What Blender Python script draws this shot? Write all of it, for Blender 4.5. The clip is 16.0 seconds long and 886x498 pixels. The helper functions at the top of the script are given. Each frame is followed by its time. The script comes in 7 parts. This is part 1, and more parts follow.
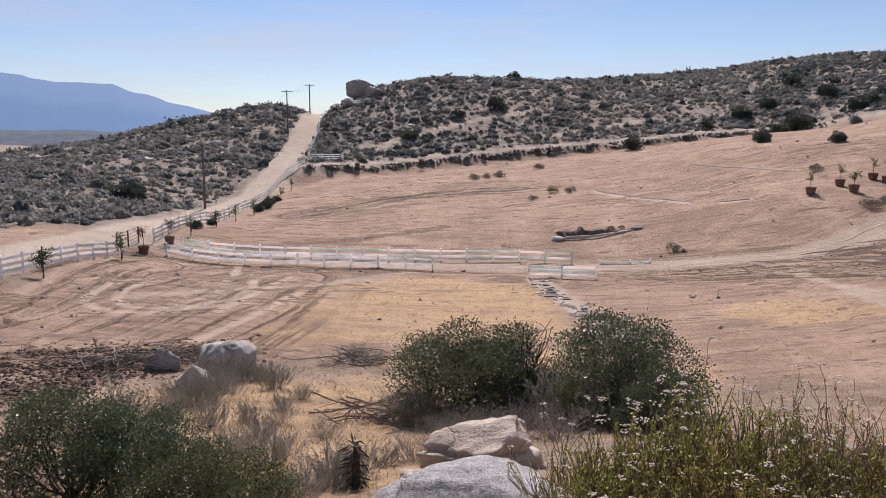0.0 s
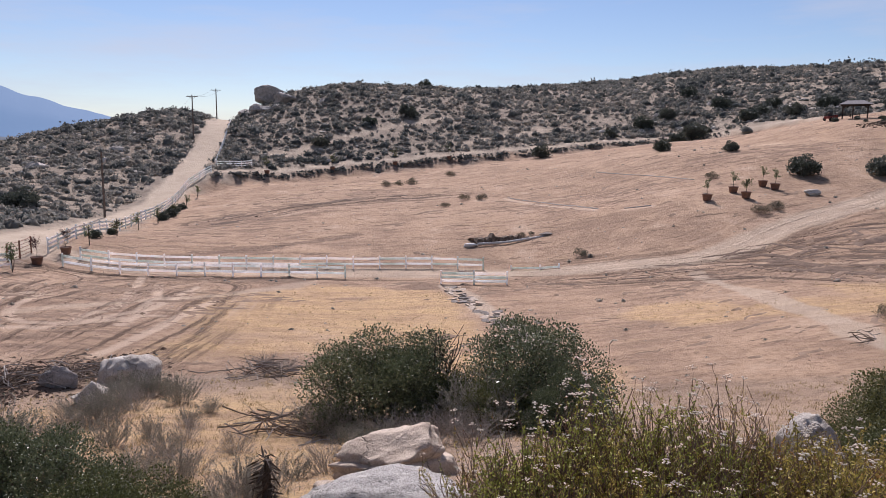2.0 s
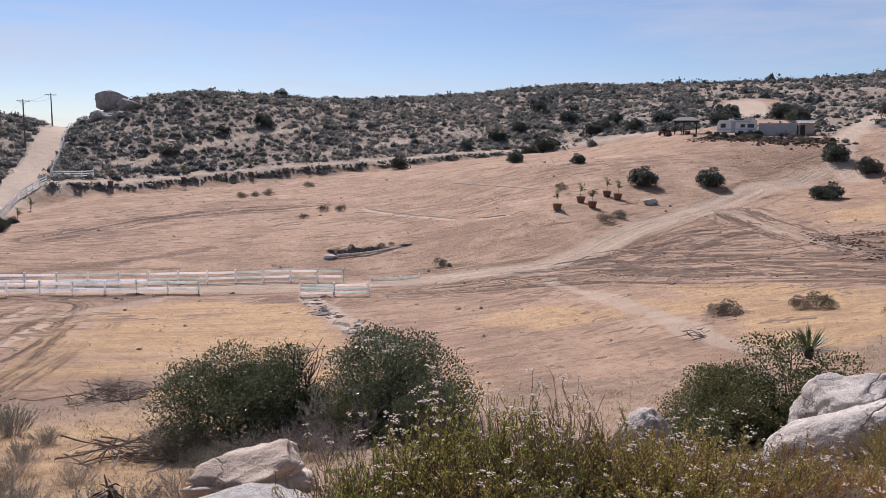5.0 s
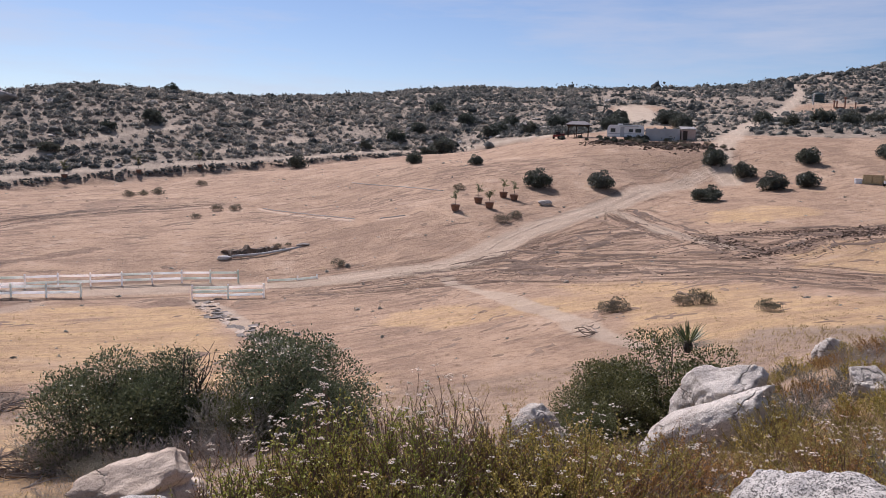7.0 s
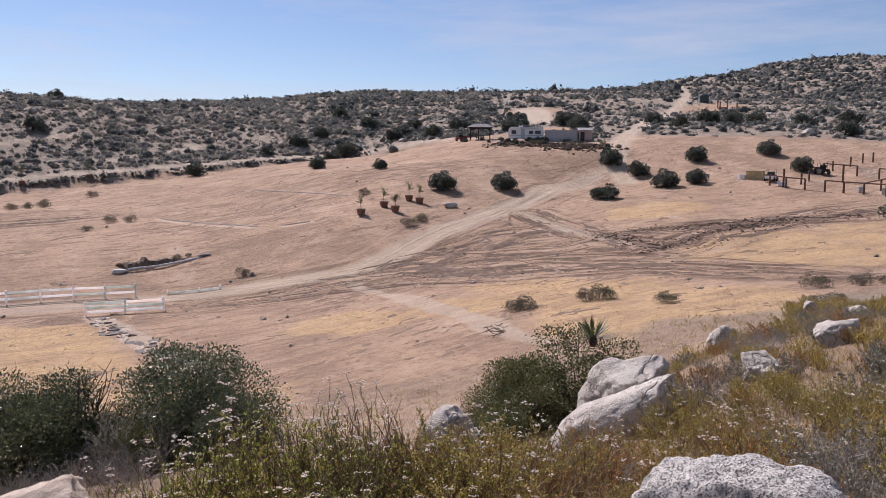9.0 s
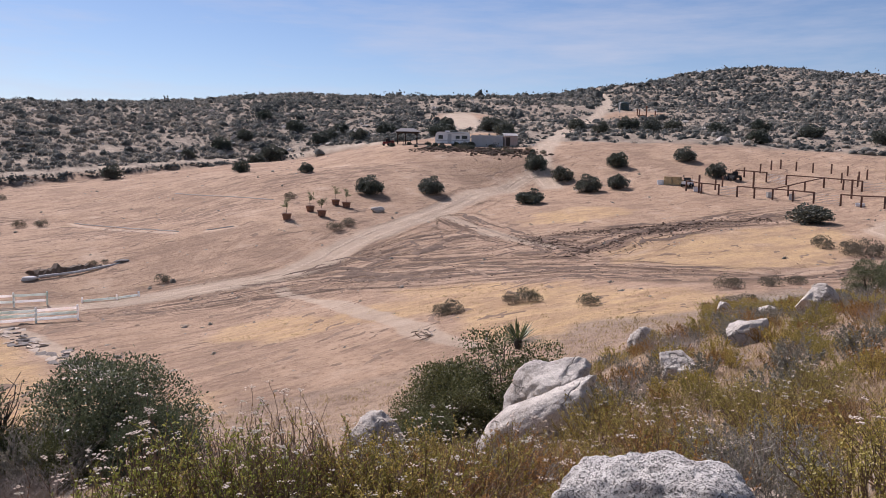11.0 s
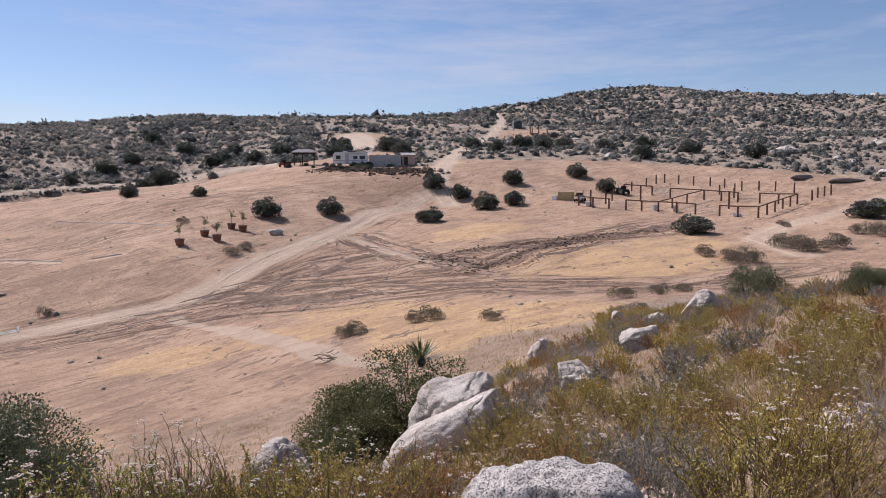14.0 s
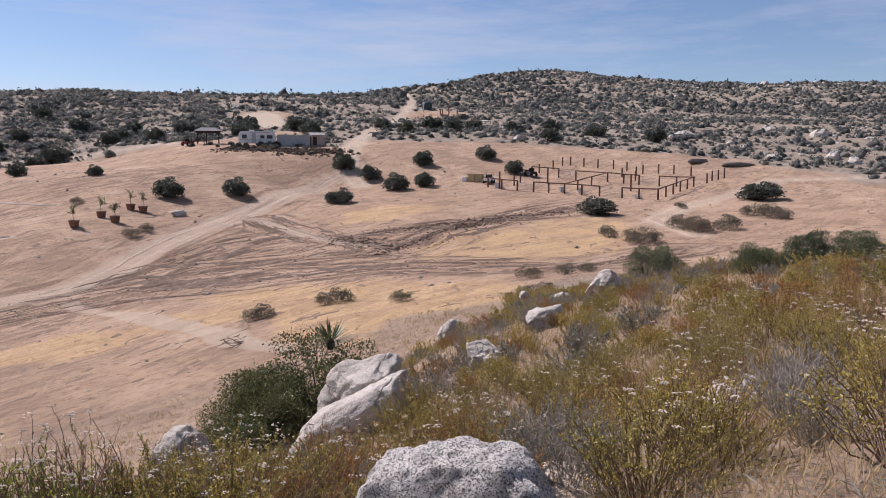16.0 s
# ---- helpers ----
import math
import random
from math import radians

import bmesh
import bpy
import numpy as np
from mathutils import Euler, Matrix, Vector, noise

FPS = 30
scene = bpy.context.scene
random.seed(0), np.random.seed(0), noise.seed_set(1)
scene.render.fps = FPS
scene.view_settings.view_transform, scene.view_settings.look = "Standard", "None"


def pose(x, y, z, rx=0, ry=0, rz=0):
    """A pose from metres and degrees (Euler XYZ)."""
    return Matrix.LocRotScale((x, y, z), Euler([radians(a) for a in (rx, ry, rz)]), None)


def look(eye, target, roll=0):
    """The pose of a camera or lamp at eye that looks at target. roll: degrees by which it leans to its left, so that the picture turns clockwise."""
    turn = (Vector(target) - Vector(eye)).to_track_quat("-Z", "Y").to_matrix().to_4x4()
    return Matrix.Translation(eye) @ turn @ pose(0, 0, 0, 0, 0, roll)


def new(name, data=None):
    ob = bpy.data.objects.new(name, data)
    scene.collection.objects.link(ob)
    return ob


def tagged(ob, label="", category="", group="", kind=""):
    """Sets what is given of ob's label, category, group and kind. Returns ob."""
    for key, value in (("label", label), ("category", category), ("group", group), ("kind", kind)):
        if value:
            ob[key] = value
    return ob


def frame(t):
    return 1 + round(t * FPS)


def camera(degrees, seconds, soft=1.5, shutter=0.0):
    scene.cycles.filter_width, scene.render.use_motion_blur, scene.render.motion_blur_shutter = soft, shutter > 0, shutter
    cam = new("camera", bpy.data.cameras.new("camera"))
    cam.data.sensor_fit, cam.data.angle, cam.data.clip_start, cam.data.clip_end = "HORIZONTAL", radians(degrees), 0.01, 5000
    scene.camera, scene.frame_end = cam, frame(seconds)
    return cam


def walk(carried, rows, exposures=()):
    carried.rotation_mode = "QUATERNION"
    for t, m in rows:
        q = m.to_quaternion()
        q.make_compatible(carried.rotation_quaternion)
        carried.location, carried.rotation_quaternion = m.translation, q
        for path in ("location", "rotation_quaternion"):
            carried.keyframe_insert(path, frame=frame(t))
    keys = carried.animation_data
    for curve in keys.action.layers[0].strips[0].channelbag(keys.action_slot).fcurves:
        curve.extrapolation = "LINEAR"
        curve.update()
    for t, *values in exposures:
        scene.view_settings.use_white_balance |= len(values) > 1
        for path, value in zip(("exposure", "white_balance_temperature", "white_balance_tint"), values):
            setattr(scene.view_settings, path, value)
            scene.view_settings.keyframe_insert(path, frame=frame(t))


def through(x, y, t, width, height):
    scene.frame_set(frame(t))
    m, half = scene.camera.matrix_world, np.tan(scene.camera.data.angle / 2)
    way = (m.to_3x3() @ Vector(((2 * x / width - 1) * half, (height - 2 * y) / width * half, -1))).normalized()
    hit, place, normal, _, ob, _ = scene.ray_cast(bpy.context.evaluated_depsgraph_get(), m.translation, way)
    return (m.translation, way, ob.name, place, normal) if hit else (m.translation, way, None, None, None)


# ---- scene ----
cam = camera(61.54, 16.0, soft=0.85)
PATH = [
    (0, pose(-0.002, 0.002, 11.999, 81.100, -0.000, 0.000)),
    (0.5, pose(-0.001, -0.000, 12.001, 81.095, -0.083, -1.486)),
    (1, pose(0.011, -0.016, 12.010, 81.198, -0.129, -3.099)),
    (1.5, pose(0.025, 0.023, 11.995, 81.401, -0.260, -4.861)),
    (2, pose(0.030, -0.004, 12.008, 81.674, -0.398, -6.698)),
    (2.5, pose(0.029, -0.022, 12.011, 81.961, -0.567, -8.488)),
    (3, pose(0.029, -0.047, 12.021, 82.240, -0.653, -10.246)),
    (3.5, pose(0.044, -0.034, 12.012, 82.454, -0.520, -11.995)),
    (4, pose(0.055, -0.063, 12.024, 82.574, -0.366, -13.746)),
    (6.5, pose(0.170, -0.083, 12.019, 82.689, -1.802, -23.152)),
    (7, pose(0.175, -0.103, 12.027, 82.798, -1.648, -25.091)),
    (7.5, pose(0.167, -0.077, 12.027, 82.921, -1.330, -27.172)),
    (8, pose(0.154, -0.070, 12.024, 83.057, -1.034, -29.187)),
    (8.5, pose(0.174, -0.059, 12.021, 83.159, -0.761, -30.951)),
    (9, pose(0.191, -0.061, 12.021, 83.219, -0.578, -32.409)),
    (11.5, pose(0.191, -0.108, 12.037, 83.836, -1.096, -39.363)),
    (12, pose(0.187, -0.118, 12.037, 84.133, -1.147, -40.736)),
    (12.5, pose(0.182, -0.128, 12.038, 84.508, -1.001, -41.991)),
    (13, pose(0.191, -0.127, 12.035, 84.870, -0.628, -43.172)),
    (13.5, pose(0.172, -0.153, 12.044, 85.121, -0.133, -44.353)),
    (14, pose(0.174, -0.169, 12.047, 85.144, 0.246, -45.699)),
    (14.5, pose(0.172, -0.181, 12.051, 84.927, 0.407, -47.347)),
    (15, pose(0.169, -0.207, 12.059, 84.536, 0.264, -49.143)),
    (15.5, pose(0.191, -0.194, 12.053, 84.080, 0.030, -50.983)),
    (16, pose(0.193, -0.196, 12.058, 83.700, -0.200, -52.542)),
]
walk(cam, PATH, [(0.0, 0.31, 6060, 22), (16.0, 0.38, 6060, 22)])

# ---- daylight: the sun stands ahead of the lookout, half way up ----
SUN_AZ, SUN_EL = radians(-3), radians(46)
world = bpy.data.worlds.new("world")
scene.world = world
world.use_nodes = True
wn, wl = world.node_tree.nodes, world.node_tree.links
wn.clear()
sky = wn.new("ShaderNodeTexSky")
sky.sky_type, sky.sun_disc = "NISHITA", False
sky.sun_elevation, sky.sun_rotation = SUN_EL, SUN_AZ
sky.altitude, sky.air_density, sky.dust_density, sky.ozone_density = 600, 1.0, 0.25, 2.2
where = wn.new("ShaderNodeTexCoord")
stretch = wn.new("ShaderNodeMapping")
stretch.inputs["Scale"].default_value = (1.6, 1.6, 11.0)
stretch.inputs["Rotation"].default_value = (0.05, 0.07, 0.4)
wisp = wn.new("ShaderNodeTexNoise")
wisp.inputs["Scale"].default_value, wisp.inputs["Detail"].default_value, wisp.inputs["Roughness"].default_value = 1.7, 6.0, 0.62
ramp = wn.new("ShaderNodeValToRGB")
ramp.color_ramp.elements[0].position, ramp.color_ramp.elements[1].position = 0.44, 0.74
ramp.color_ramp.elements[1].color = (0.55, 0.55, 0.55, 1)
cirrus = wn.new("ShaderNodeMixRGB")
cirrus.inputs["Color2"].default_value = (7.0, 7.2, 7.5, 1)
back = wn.new("ShaderNodeBackground")
back.inputs["Strength"].default_value = 0.070
wout = wn.new("ShaderNodeOutputWorld")
wl.new(where.outputs["Generated"], stretch.inputs["Vector"])
wl.new(stretch.outputs["Vector"], wisp.inputs["Vector"])
wl.new(wisp.outputs["Fac"], ramp.inputs["Fac"])
wl.new(ramp.outputs["Color"], cirrus.inputs["Fac"])
wl.new(sky.outputs["Color"], cirrus.inputs["Color1"])
wl.new(cirrus.outputs["Color"], back.inputs["Color"])
wl.new(back.outputs["Background"], wout.inputs["Surface"])
sun = new("sun", bpy.data.lights.new("sun", "SUN"))
sun.data.energy, sun.data.angle, sun.data.color = 5.0, radians(0.53), (1.0, 0.95, 0.88)
sun.matrix_world = look((0, 0, 50), (-math.sin(SUN_AZ) * 50, -math.cos(SUN_AZ) * 50, 50 - math.tan(SUN_EL) * 50))

# ---- materials ----
def shader(name, rough=0.8):
    m = bpy.data.materials.new(name)
    m.use_nodes = True
    n, l = m.node_tree.nodes, m.node_tree.links
    b = n["Principled BSDF"]
    b.inputs["Roughness"].default_value = rough
    b.inputs["Specular IOR Level"].default_value = 0.25
    return m, n, l, b


def noise_node(n, l, scale, detail=4.0, rough=0.6, vec=None):
    t = n.new("ShaderNodeTexNoise")
    t.inputs["Scale"].default_value, t.inputs["Detail"].default_value, t.inputs["Roughness"].default_value = scale, detail, rough
    if vec:
        l.new(vec, t.inputs["Vector"])
    return t.outputs["Fac"]


def ramp_node(n, l, fac, stops):
    r = n.new("ShaderNodeValToRGB")
    e = r.color_ramp.elements
    while len(e) < len(stops):
        e.new(0.5)
    for k, (p, c) in zip(e, stops):
        k.position, k.color = p, (*c, 1) if len(c) == 3 else c
    l.new(fac, r.inputs["Fac"])
    return r.outputs["Color"]


def mix_node(n, l, fac, a, b, mode="MIX"):
    m = n.new("ShaderNodeMixRGB")
    m.blend_type = mode
    for sock, v in ((m.inputs["Fac"], fac), (m.inputs["Color1"], a), (m.inputs["Color2"], b)):
        if isinstance(v, bpy.types.NodeSocket):
            l.new(v, sock)
        elif isinstance(v, (int, float)):
            sock.default_value = v
        else:
            sock.default_value = (*v, 1)
    return m.outputs["Color"]


def attr_node(n, name):
    a = n.new("ShaderNodeAttribute")
    a.attribute_name = name
    return a.outputs["Fac"]


def math_node(n, l, op, a, b):
    m = n.new("ShaderNodeMath")
    m.operation = op
    m.use_clamp = op in ("MULTIPLY_ADD",)
    for sock, v in zip(m.inputs, (a, b)):
        if isinstance(v, bpy.types.NodeSocket):
            l.new(v, sock)
        else:
            sock.default_value = v
    return m.outputs["Value"]


def bump_node(n, l, b, fac, strength, dist):
    k = n.new("ShaderNodeBump")
    k.inputs["Strength"].default_value, k.inputs["Distance"].default_value = strength, dist
    l.new(fac, k.inputs["Height"])
    l.new(k.outputs["Normal"], b.inputs["Normal"])


def world_pos(n):
    return n.new("ShaderNodeNewGeometry").outputs["Position"]


def obj_pos(n):
    return n.new("ShaderNodeTexCoord").outputs["Object"]


def plain(name, lo, hi, scale=6.0, rough=0.8, bump=0.3, dist=0.01, metal=0.0, fine=60.0):
    """A surface that varies between two colours at two scales."""
    m, n, l, b = shader(name, rough)
    p = obj_pos(n)
    f1, f2 = noise_node(n, l, scale, 4, 0.6, p), noise_node(n, l, fine, 3, 0.6, p)
    c = mix_node(n, l, ramp_node(n, l, f1, [(0.3, (0, 0, 0)), (0.7, (1, 1, 1))]), lo, hi)
    c = mix_node(n, l, 0.35, c, ramp_node(n, l, f2, [(0.3, lo), (0.7, hi)]))
    l.new(c, b.inputs["Base Color"])
    b.inputs["Metallic"].default_value = metal
    if bump:
        bump_node(n, l, b, f2, bump, dist)
    return m


def ground_material():
    m, n, l, b = shader("ground_earth", 0.95)
    b.inputs["Specular IOR Level"].default_value = 0.1
    p = world_pos(n)
    big, mid = noise_node(n, l, 0.06, 5, 0.6, p), noise_node(n, l, 0.55, 6, 0.65, p)
    small, fine = noise_node(n, l, 4.0, 5, 0.65, p), noise_node(n, l, 26.0, 3, 0.6, p)
    flat = n.new("ShaderNodeMapping")
    flat.inputs["Scale"].default_value = (0.16, 0.7, 0.5)
    flat.inputs["Rotation"].default_value = (0, 0, 0.25)
    l.new(p, flat.inputs["Vector"])
    drag = noise_node(n, l, 1.3, 6, 0.7, flat.outputs["Vector"])
    bare = mix_node(n, l, ramp_node(n, l, big, [(0.35, (0, 0, 0)), (0.68, (1, 1, 1))]), (0.415, 0.276, 0.178), (0.495, 0.34, 0.224))
    bare = mix_node(n, l, ramp_node(n, l, drag, [(0.48, (0, 0, 0)), (0.60, (0.75, 0.75, 0.75))]), bare, (0.27, 0.178, 0.122))
    bare = mix_node(n, l, ramp_node(n, l, mid, [(0.52, (0, 0, 0)), (0.75, (0.5, 0.5, 0.5))]), bare, (0.48, 0.335, 0.23))
    clod = n.new("ShaderNodeMapping")
    clod.inputs["Scale"].default_value = (0.9, 1.5, 1.0)
    l.new(p, clod.inputs["Vector"])
    lump = noise_node(n, l, 1.9, 5, 0.7, clod.outputs["Vector"])
    bare = mix_node(n, l, ramp_node(n, l, lump, [(0.53, (0, 0, 0)), (0.62, (0.4, 0.4, 0.4))]), bare, (0.20, 0.13, 0.088))
    bare = mix_node(n, l, ramp_node(n, l, lump, [(0.34, (0.4, 0.4, 0.4)), (0.45, (0, 0, 0))]), bare, (0.50, 0.36, 0.25))
    # Dark grit specks paint small clods together with their shadows.
    grit = noise_node(n, l, 2.6, 9, 0.82, p)
    bare = mix_node(n, l, ramp_node(n, l, grit, [(0.53, (0, 0, 0)), (0.62, (0.85, 0.85, 0.85))]), bare, (0.20, 0.13, 0.088))
    bare = mix_node(n, l, ramp_node(n, l, grit, [(0.36, (0.7, 0.7, 0.7)), (0.45, (0, 0, 0))]), bare, (0.54, 0.395, 0.28))
    patch = noise_node(n, l, 0.2, 6, 0.68, p)
    bare = mix_node(n, l, ramp_node(n, l, patch, [(0.49, (0, 0, 0)), (0.60, (0.5, 0.5, 0.5))]), bare, (0.24, 0.16, 0.11))
    bare = mix_node(n, l, ramp_node(n, l, patch, [(0.33, (0.75, 0.75, 0.75)), (0.43, (0, 0, 0))]), bare, (0.52, 0.38, 0.27))
    wild = mix_node(n, l, ramp_node(n, l, mid, [(0.36, (0, 0, 0)), (0.66, (1, 1, 1))]), (0.21, 0.17, 0.13), (0.38, 0.31, 0.238))
    wild = mix_node(n, l, ramp_node(n, l, small, [(0.5, (0, 0, 0)), (0.75, (0.6, 0.6, 0.6))]), wild, (0.20, 0.15, 0.095))
    c = mix_node(n, l, attr_node(n, "cleared"), wild, bare)
    gold = mix_node(n, l, ramp_node(n, l, small, [(0.3, (0, 0, 0)), (0.7, (1, 1, 1))]), (0.53, 0.345, 0.165), (0.68, 0.475, 0.235))
    # Clods and their small shadows are painted into the grass colour too.
    gold = mix_node(n, l, ramp_node(n, l, grit, [(0.5, (0, 0, 0)), (0.62, (0.7, 0.7, 0.7))]), gold, (0.30, 0.185, 0.10))
    gold = mix_node(n, l, ramp_node(n, l, drag, [(0.42, (0, 0, 0)), (0.62, (0.7, 0.7, 0.7))]), gold, (0.37, 0.235, 0.15))
    edge = math_node(n, l, "ADD", attr_node(n, "gold"), math_node(n, l, "MULTIPLY", math_node(n, l, "SUBTRACT", mid, 0.5), 1.3))
    c = mix_node(n, l, ramp_node(n, l, edge, [(0.2, (0, 0, 0)), (1.0, (0.72, 0.72, 0.72))]), c, gold)
    earth = mix_node(n, l, ramp_node(n, l, small, [(0.35, (0, 0, 0)), (0.7, (1, 1, 1))]), (0.13, 0.085, 0.06), (0.33, 0.22, 0.155))
    edge = math_node(n, l, "ADD", attr_node(n, "churn"), math_node(n, l, "MULTIPLY", math_node(n, l, "SUBTRACT", drag, 0.52), 2.0))
    c = mix_node(n, l, ramp_node(n, l, edge, [(0.45, (0, 0, 0)), (0.85, (0.9, 0.9, 0.9))]), c, earth)
    lane = n.new("ShaderNodeCombineXYZ")
    l.new(math_node(n, l, "ADD", attr_node(n, "across"), math_node(n, l, "MULTIPLY", mid, 0.5)), lane.inputs["X"])
    l.new(math_node(n, l, "MULTIPLY", attr_node(n, "along"), 0.055), lane.inputs["Y"])
    lanes = noise_node(n, l, 0.8, 5, 0.66, lane.outputs["Vector"])
    shown = attr_node(n, "streak")
    # Dark furrow lines paint moist churned earth and the shadows in the ruts.
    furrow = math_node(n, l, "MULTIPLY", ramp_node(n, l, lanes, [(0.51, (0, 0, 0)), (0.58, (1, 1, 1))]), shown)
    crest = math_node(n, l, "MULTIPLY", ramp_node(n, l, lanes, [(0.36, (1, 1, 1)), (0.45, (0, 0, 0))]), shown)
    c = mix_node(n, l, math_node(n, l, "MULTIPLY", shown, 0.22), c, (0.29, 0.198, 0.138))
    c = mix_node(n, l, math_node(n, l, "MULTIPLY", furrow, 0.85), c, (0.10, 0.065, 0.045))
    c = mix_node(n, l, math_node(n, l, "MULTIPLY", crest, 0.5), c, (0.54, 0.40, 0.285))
    dust = mix_node(n, l, ramp_node(n, l, mid, [(0.3, (0, 0, 0)), (0.7, (1, 1, 1))]), (0.45, 0.355, 0.262), (0.55, 0.445, 0.335))
    c = mix_node(n, l, attr_node(n, "road"), c, dust)
    worn = math_node(n, l, "ADD", attr_node(n, "track_gap"), math_node(n, l, "MULTIPLY", math_node(n, l, "SUBTRACT", small, 0.5), 0.25))
    c = mix_node(n, l, ramp_node(n, l, worn, [(0.14, (0.6, 0.6, 0.6)), (0.28, (0, 0, 0))]), c, (0.60, 0.455, 0.335))
    c = mix_node(n, l, ramp_node(n, l, fine, [(0.3, (0.25, 0.25, 0.25)), (0.55, (0, 0, 0))]), c, (0.16, 0.11, 0.075))
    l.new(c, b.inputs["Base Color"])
    h = math_node(n, l, "ADD", math_node(n, l, "MULTIPLY", small, 1.0), math_node(n, l, "MULTIPLY", fine, 0.35))
    h = math_node(n, l, "ADD", h, math_node(n, l, "MULTIPLY", drag, 0.5))
    h = math_node(n, l, "ADD", h, math_node(n, l, "MULTIPLY", furrow, -1.6))
    h = math_node(n, l, "ADD", h, math_node(n, l, "MULTIPLY", grit, 1.4))
    bump_node(n, l, b, h, 0.8, 0.16)
    return m


GROUND = ground_material()


def stone_material(name, lo, hi, stain, lichen=0.3, speck=0.25, grit=48):
    m, n, l, b = shader(name, 0.9)
    p = obj_pos(n)
    f1, f2, f3 = noise_node(n, l, 1.6, 5, 0.6, p), noise_node(n, l, 14, 5, 0.7, p), noise_node(n, l, grit, 3, 0.65, p)
    c = mix_node(n, l, ramp_node(n, l, f1, [(0.32, (0, 0, 0)), (0.68, (1, 1, 1))]), lo, hi)
    c = mix_node(n, l, ramp_node(n, l, f2, [(0.5, (0, 0, 0)), (0.66, (lichen,) * 3)]), c, stain)
    c = mix_node(n, l, ramp_node(n, l, f3, [(0.51, (0, 0, 0)), (0.58, (speck,) * 3)]), c, (0.055, 0.05, 0.045))
    bent = n.new("ShaderNodeVectorMath")
    bent.operation = "ADD"
    tex = n.new("ShaderNodeTexNoise")
    tex.inputs["Scale"].default_value, tex.inputs["Detail"].default_value = 2.2, 4
    l.new(p, tex.inputs["Vector"])
    l.new(p, bent.inputs[0])
    l.new(tex.outputs["Color"], bent.inputs[1])
    cell = n.new("ShaderNodeTexVoronoi")
    cell.feature = "DISTANCE_TO_EDGE"
    cell.inputs["Scale"].default_value = 0.6
    l.new(bent.outputs["Vector"], cell.inputs["Vector"])
    crack = ramp_node(n, l, cell.outputs["Distance"], [(0.0, (1, 1, 1)), (0.022, (0, 0, 0))])
    c = mix_node(n, l, math_node(n, l, "MULTIPLY", crack, 0.4), c, (0.09, 0.075, 0.06))
    l.new(c, b.inputs["Base Color"])
    h = math_node(n, l, "ADD", math_node(n, l, "MULTIPLY", f2, 1.0), math_node(n, l, "MULTIPLY", f3, 0.3))
    h = math_node(n, l, "ADD", h, math_node(n, l, "MULTIPLY", f1, 1.5))
    h = math_node(n, l, "SUBTRACT", h, math_node(n, l, "MULTIPLY", crack, 0.6))
    bump_node(n, l, b, h, 0.9, 0.05)
    return m


GRANITE = stone_material("pale_granite", (0.43, 0.37, 0.31), (0.65, 0.585, 0.505), (0.24, 0.205, 0.175), 0.55, 0.25)
LICHEN_ROCK = stone_material("lichen_granite", (0.40, 0.365, 0.32), (0.63, 0.585, 0.53), (0.17, 0.15, 0.13), 0.55, 0.85, 95)
SANDSTONE = stone_material("tan_boulder", (0.44, 0.345, 0.26), (0.63, 0.515, 0.405), (0.29, 0.225, 0.175), 0.5, 0.22)
WEATHERED = stone_material("gray_weathered_granite", (0.31, 0.275, 0.245), (0.46, 0.415, 0.37), (0.16, 0.14, 0.125), 0.55, 0.3)
DARK_ROCK = stone_material("weathered_boulder", (0.17, 0.145, 0.125), (0.29, 0.25, 0.215), (0.10, 0.085, 0.075), 0.6, 0.3)

# ---- the lie of the land: spot heights (x, y, z), smoothly joined ----
# the brushy slope below the lookout
SLOPE = [
    (0.0, 0.0, 10.40), (0.0, 3.0, 9.30), (1.6, 2.5, 10.00), (2.0, 4.6, 9.35), (3.5, 3.5, 9.60),
    (2.6, 1.4, 9.90), (3.0, 0.3, 10.40), (-1.7, 2.5, 9.20), (-3.3, 6.2, 7.60), (0.0, 7.0, 7.70),
    (3.5, 6.1, 8.40), (6.2, 3.3, 9.10), (6.9, 1.0, 10.00), (-5.5, 11.8, 5.40), (0.0, 13.0, 5.60),
    (6.7, 9.9, 7.00), (10.0, 8.4, 7.60), (11.9, 5.3, 8.80), (12.9, 1.8, 10.00), (0.8, 23.0, 3.00),
    (-7.2, 25.0, 3.00), (-12.0, 20.8, 3.60), (-5.0, 31.6, 1.90), (11.0, 19.1, 4.20), (16.1, 13.5, 6.00),
    (14.9, 10.1, 7.90), (21.9, 9.8, 8.20), (33.8, 15.0, 6.30), (23.2, 6.2, 9.00), (21.9, 2.3, 9.70),
    (-0.0, -20.0, 12.50), (14.1, -5.1, 11.20),
]
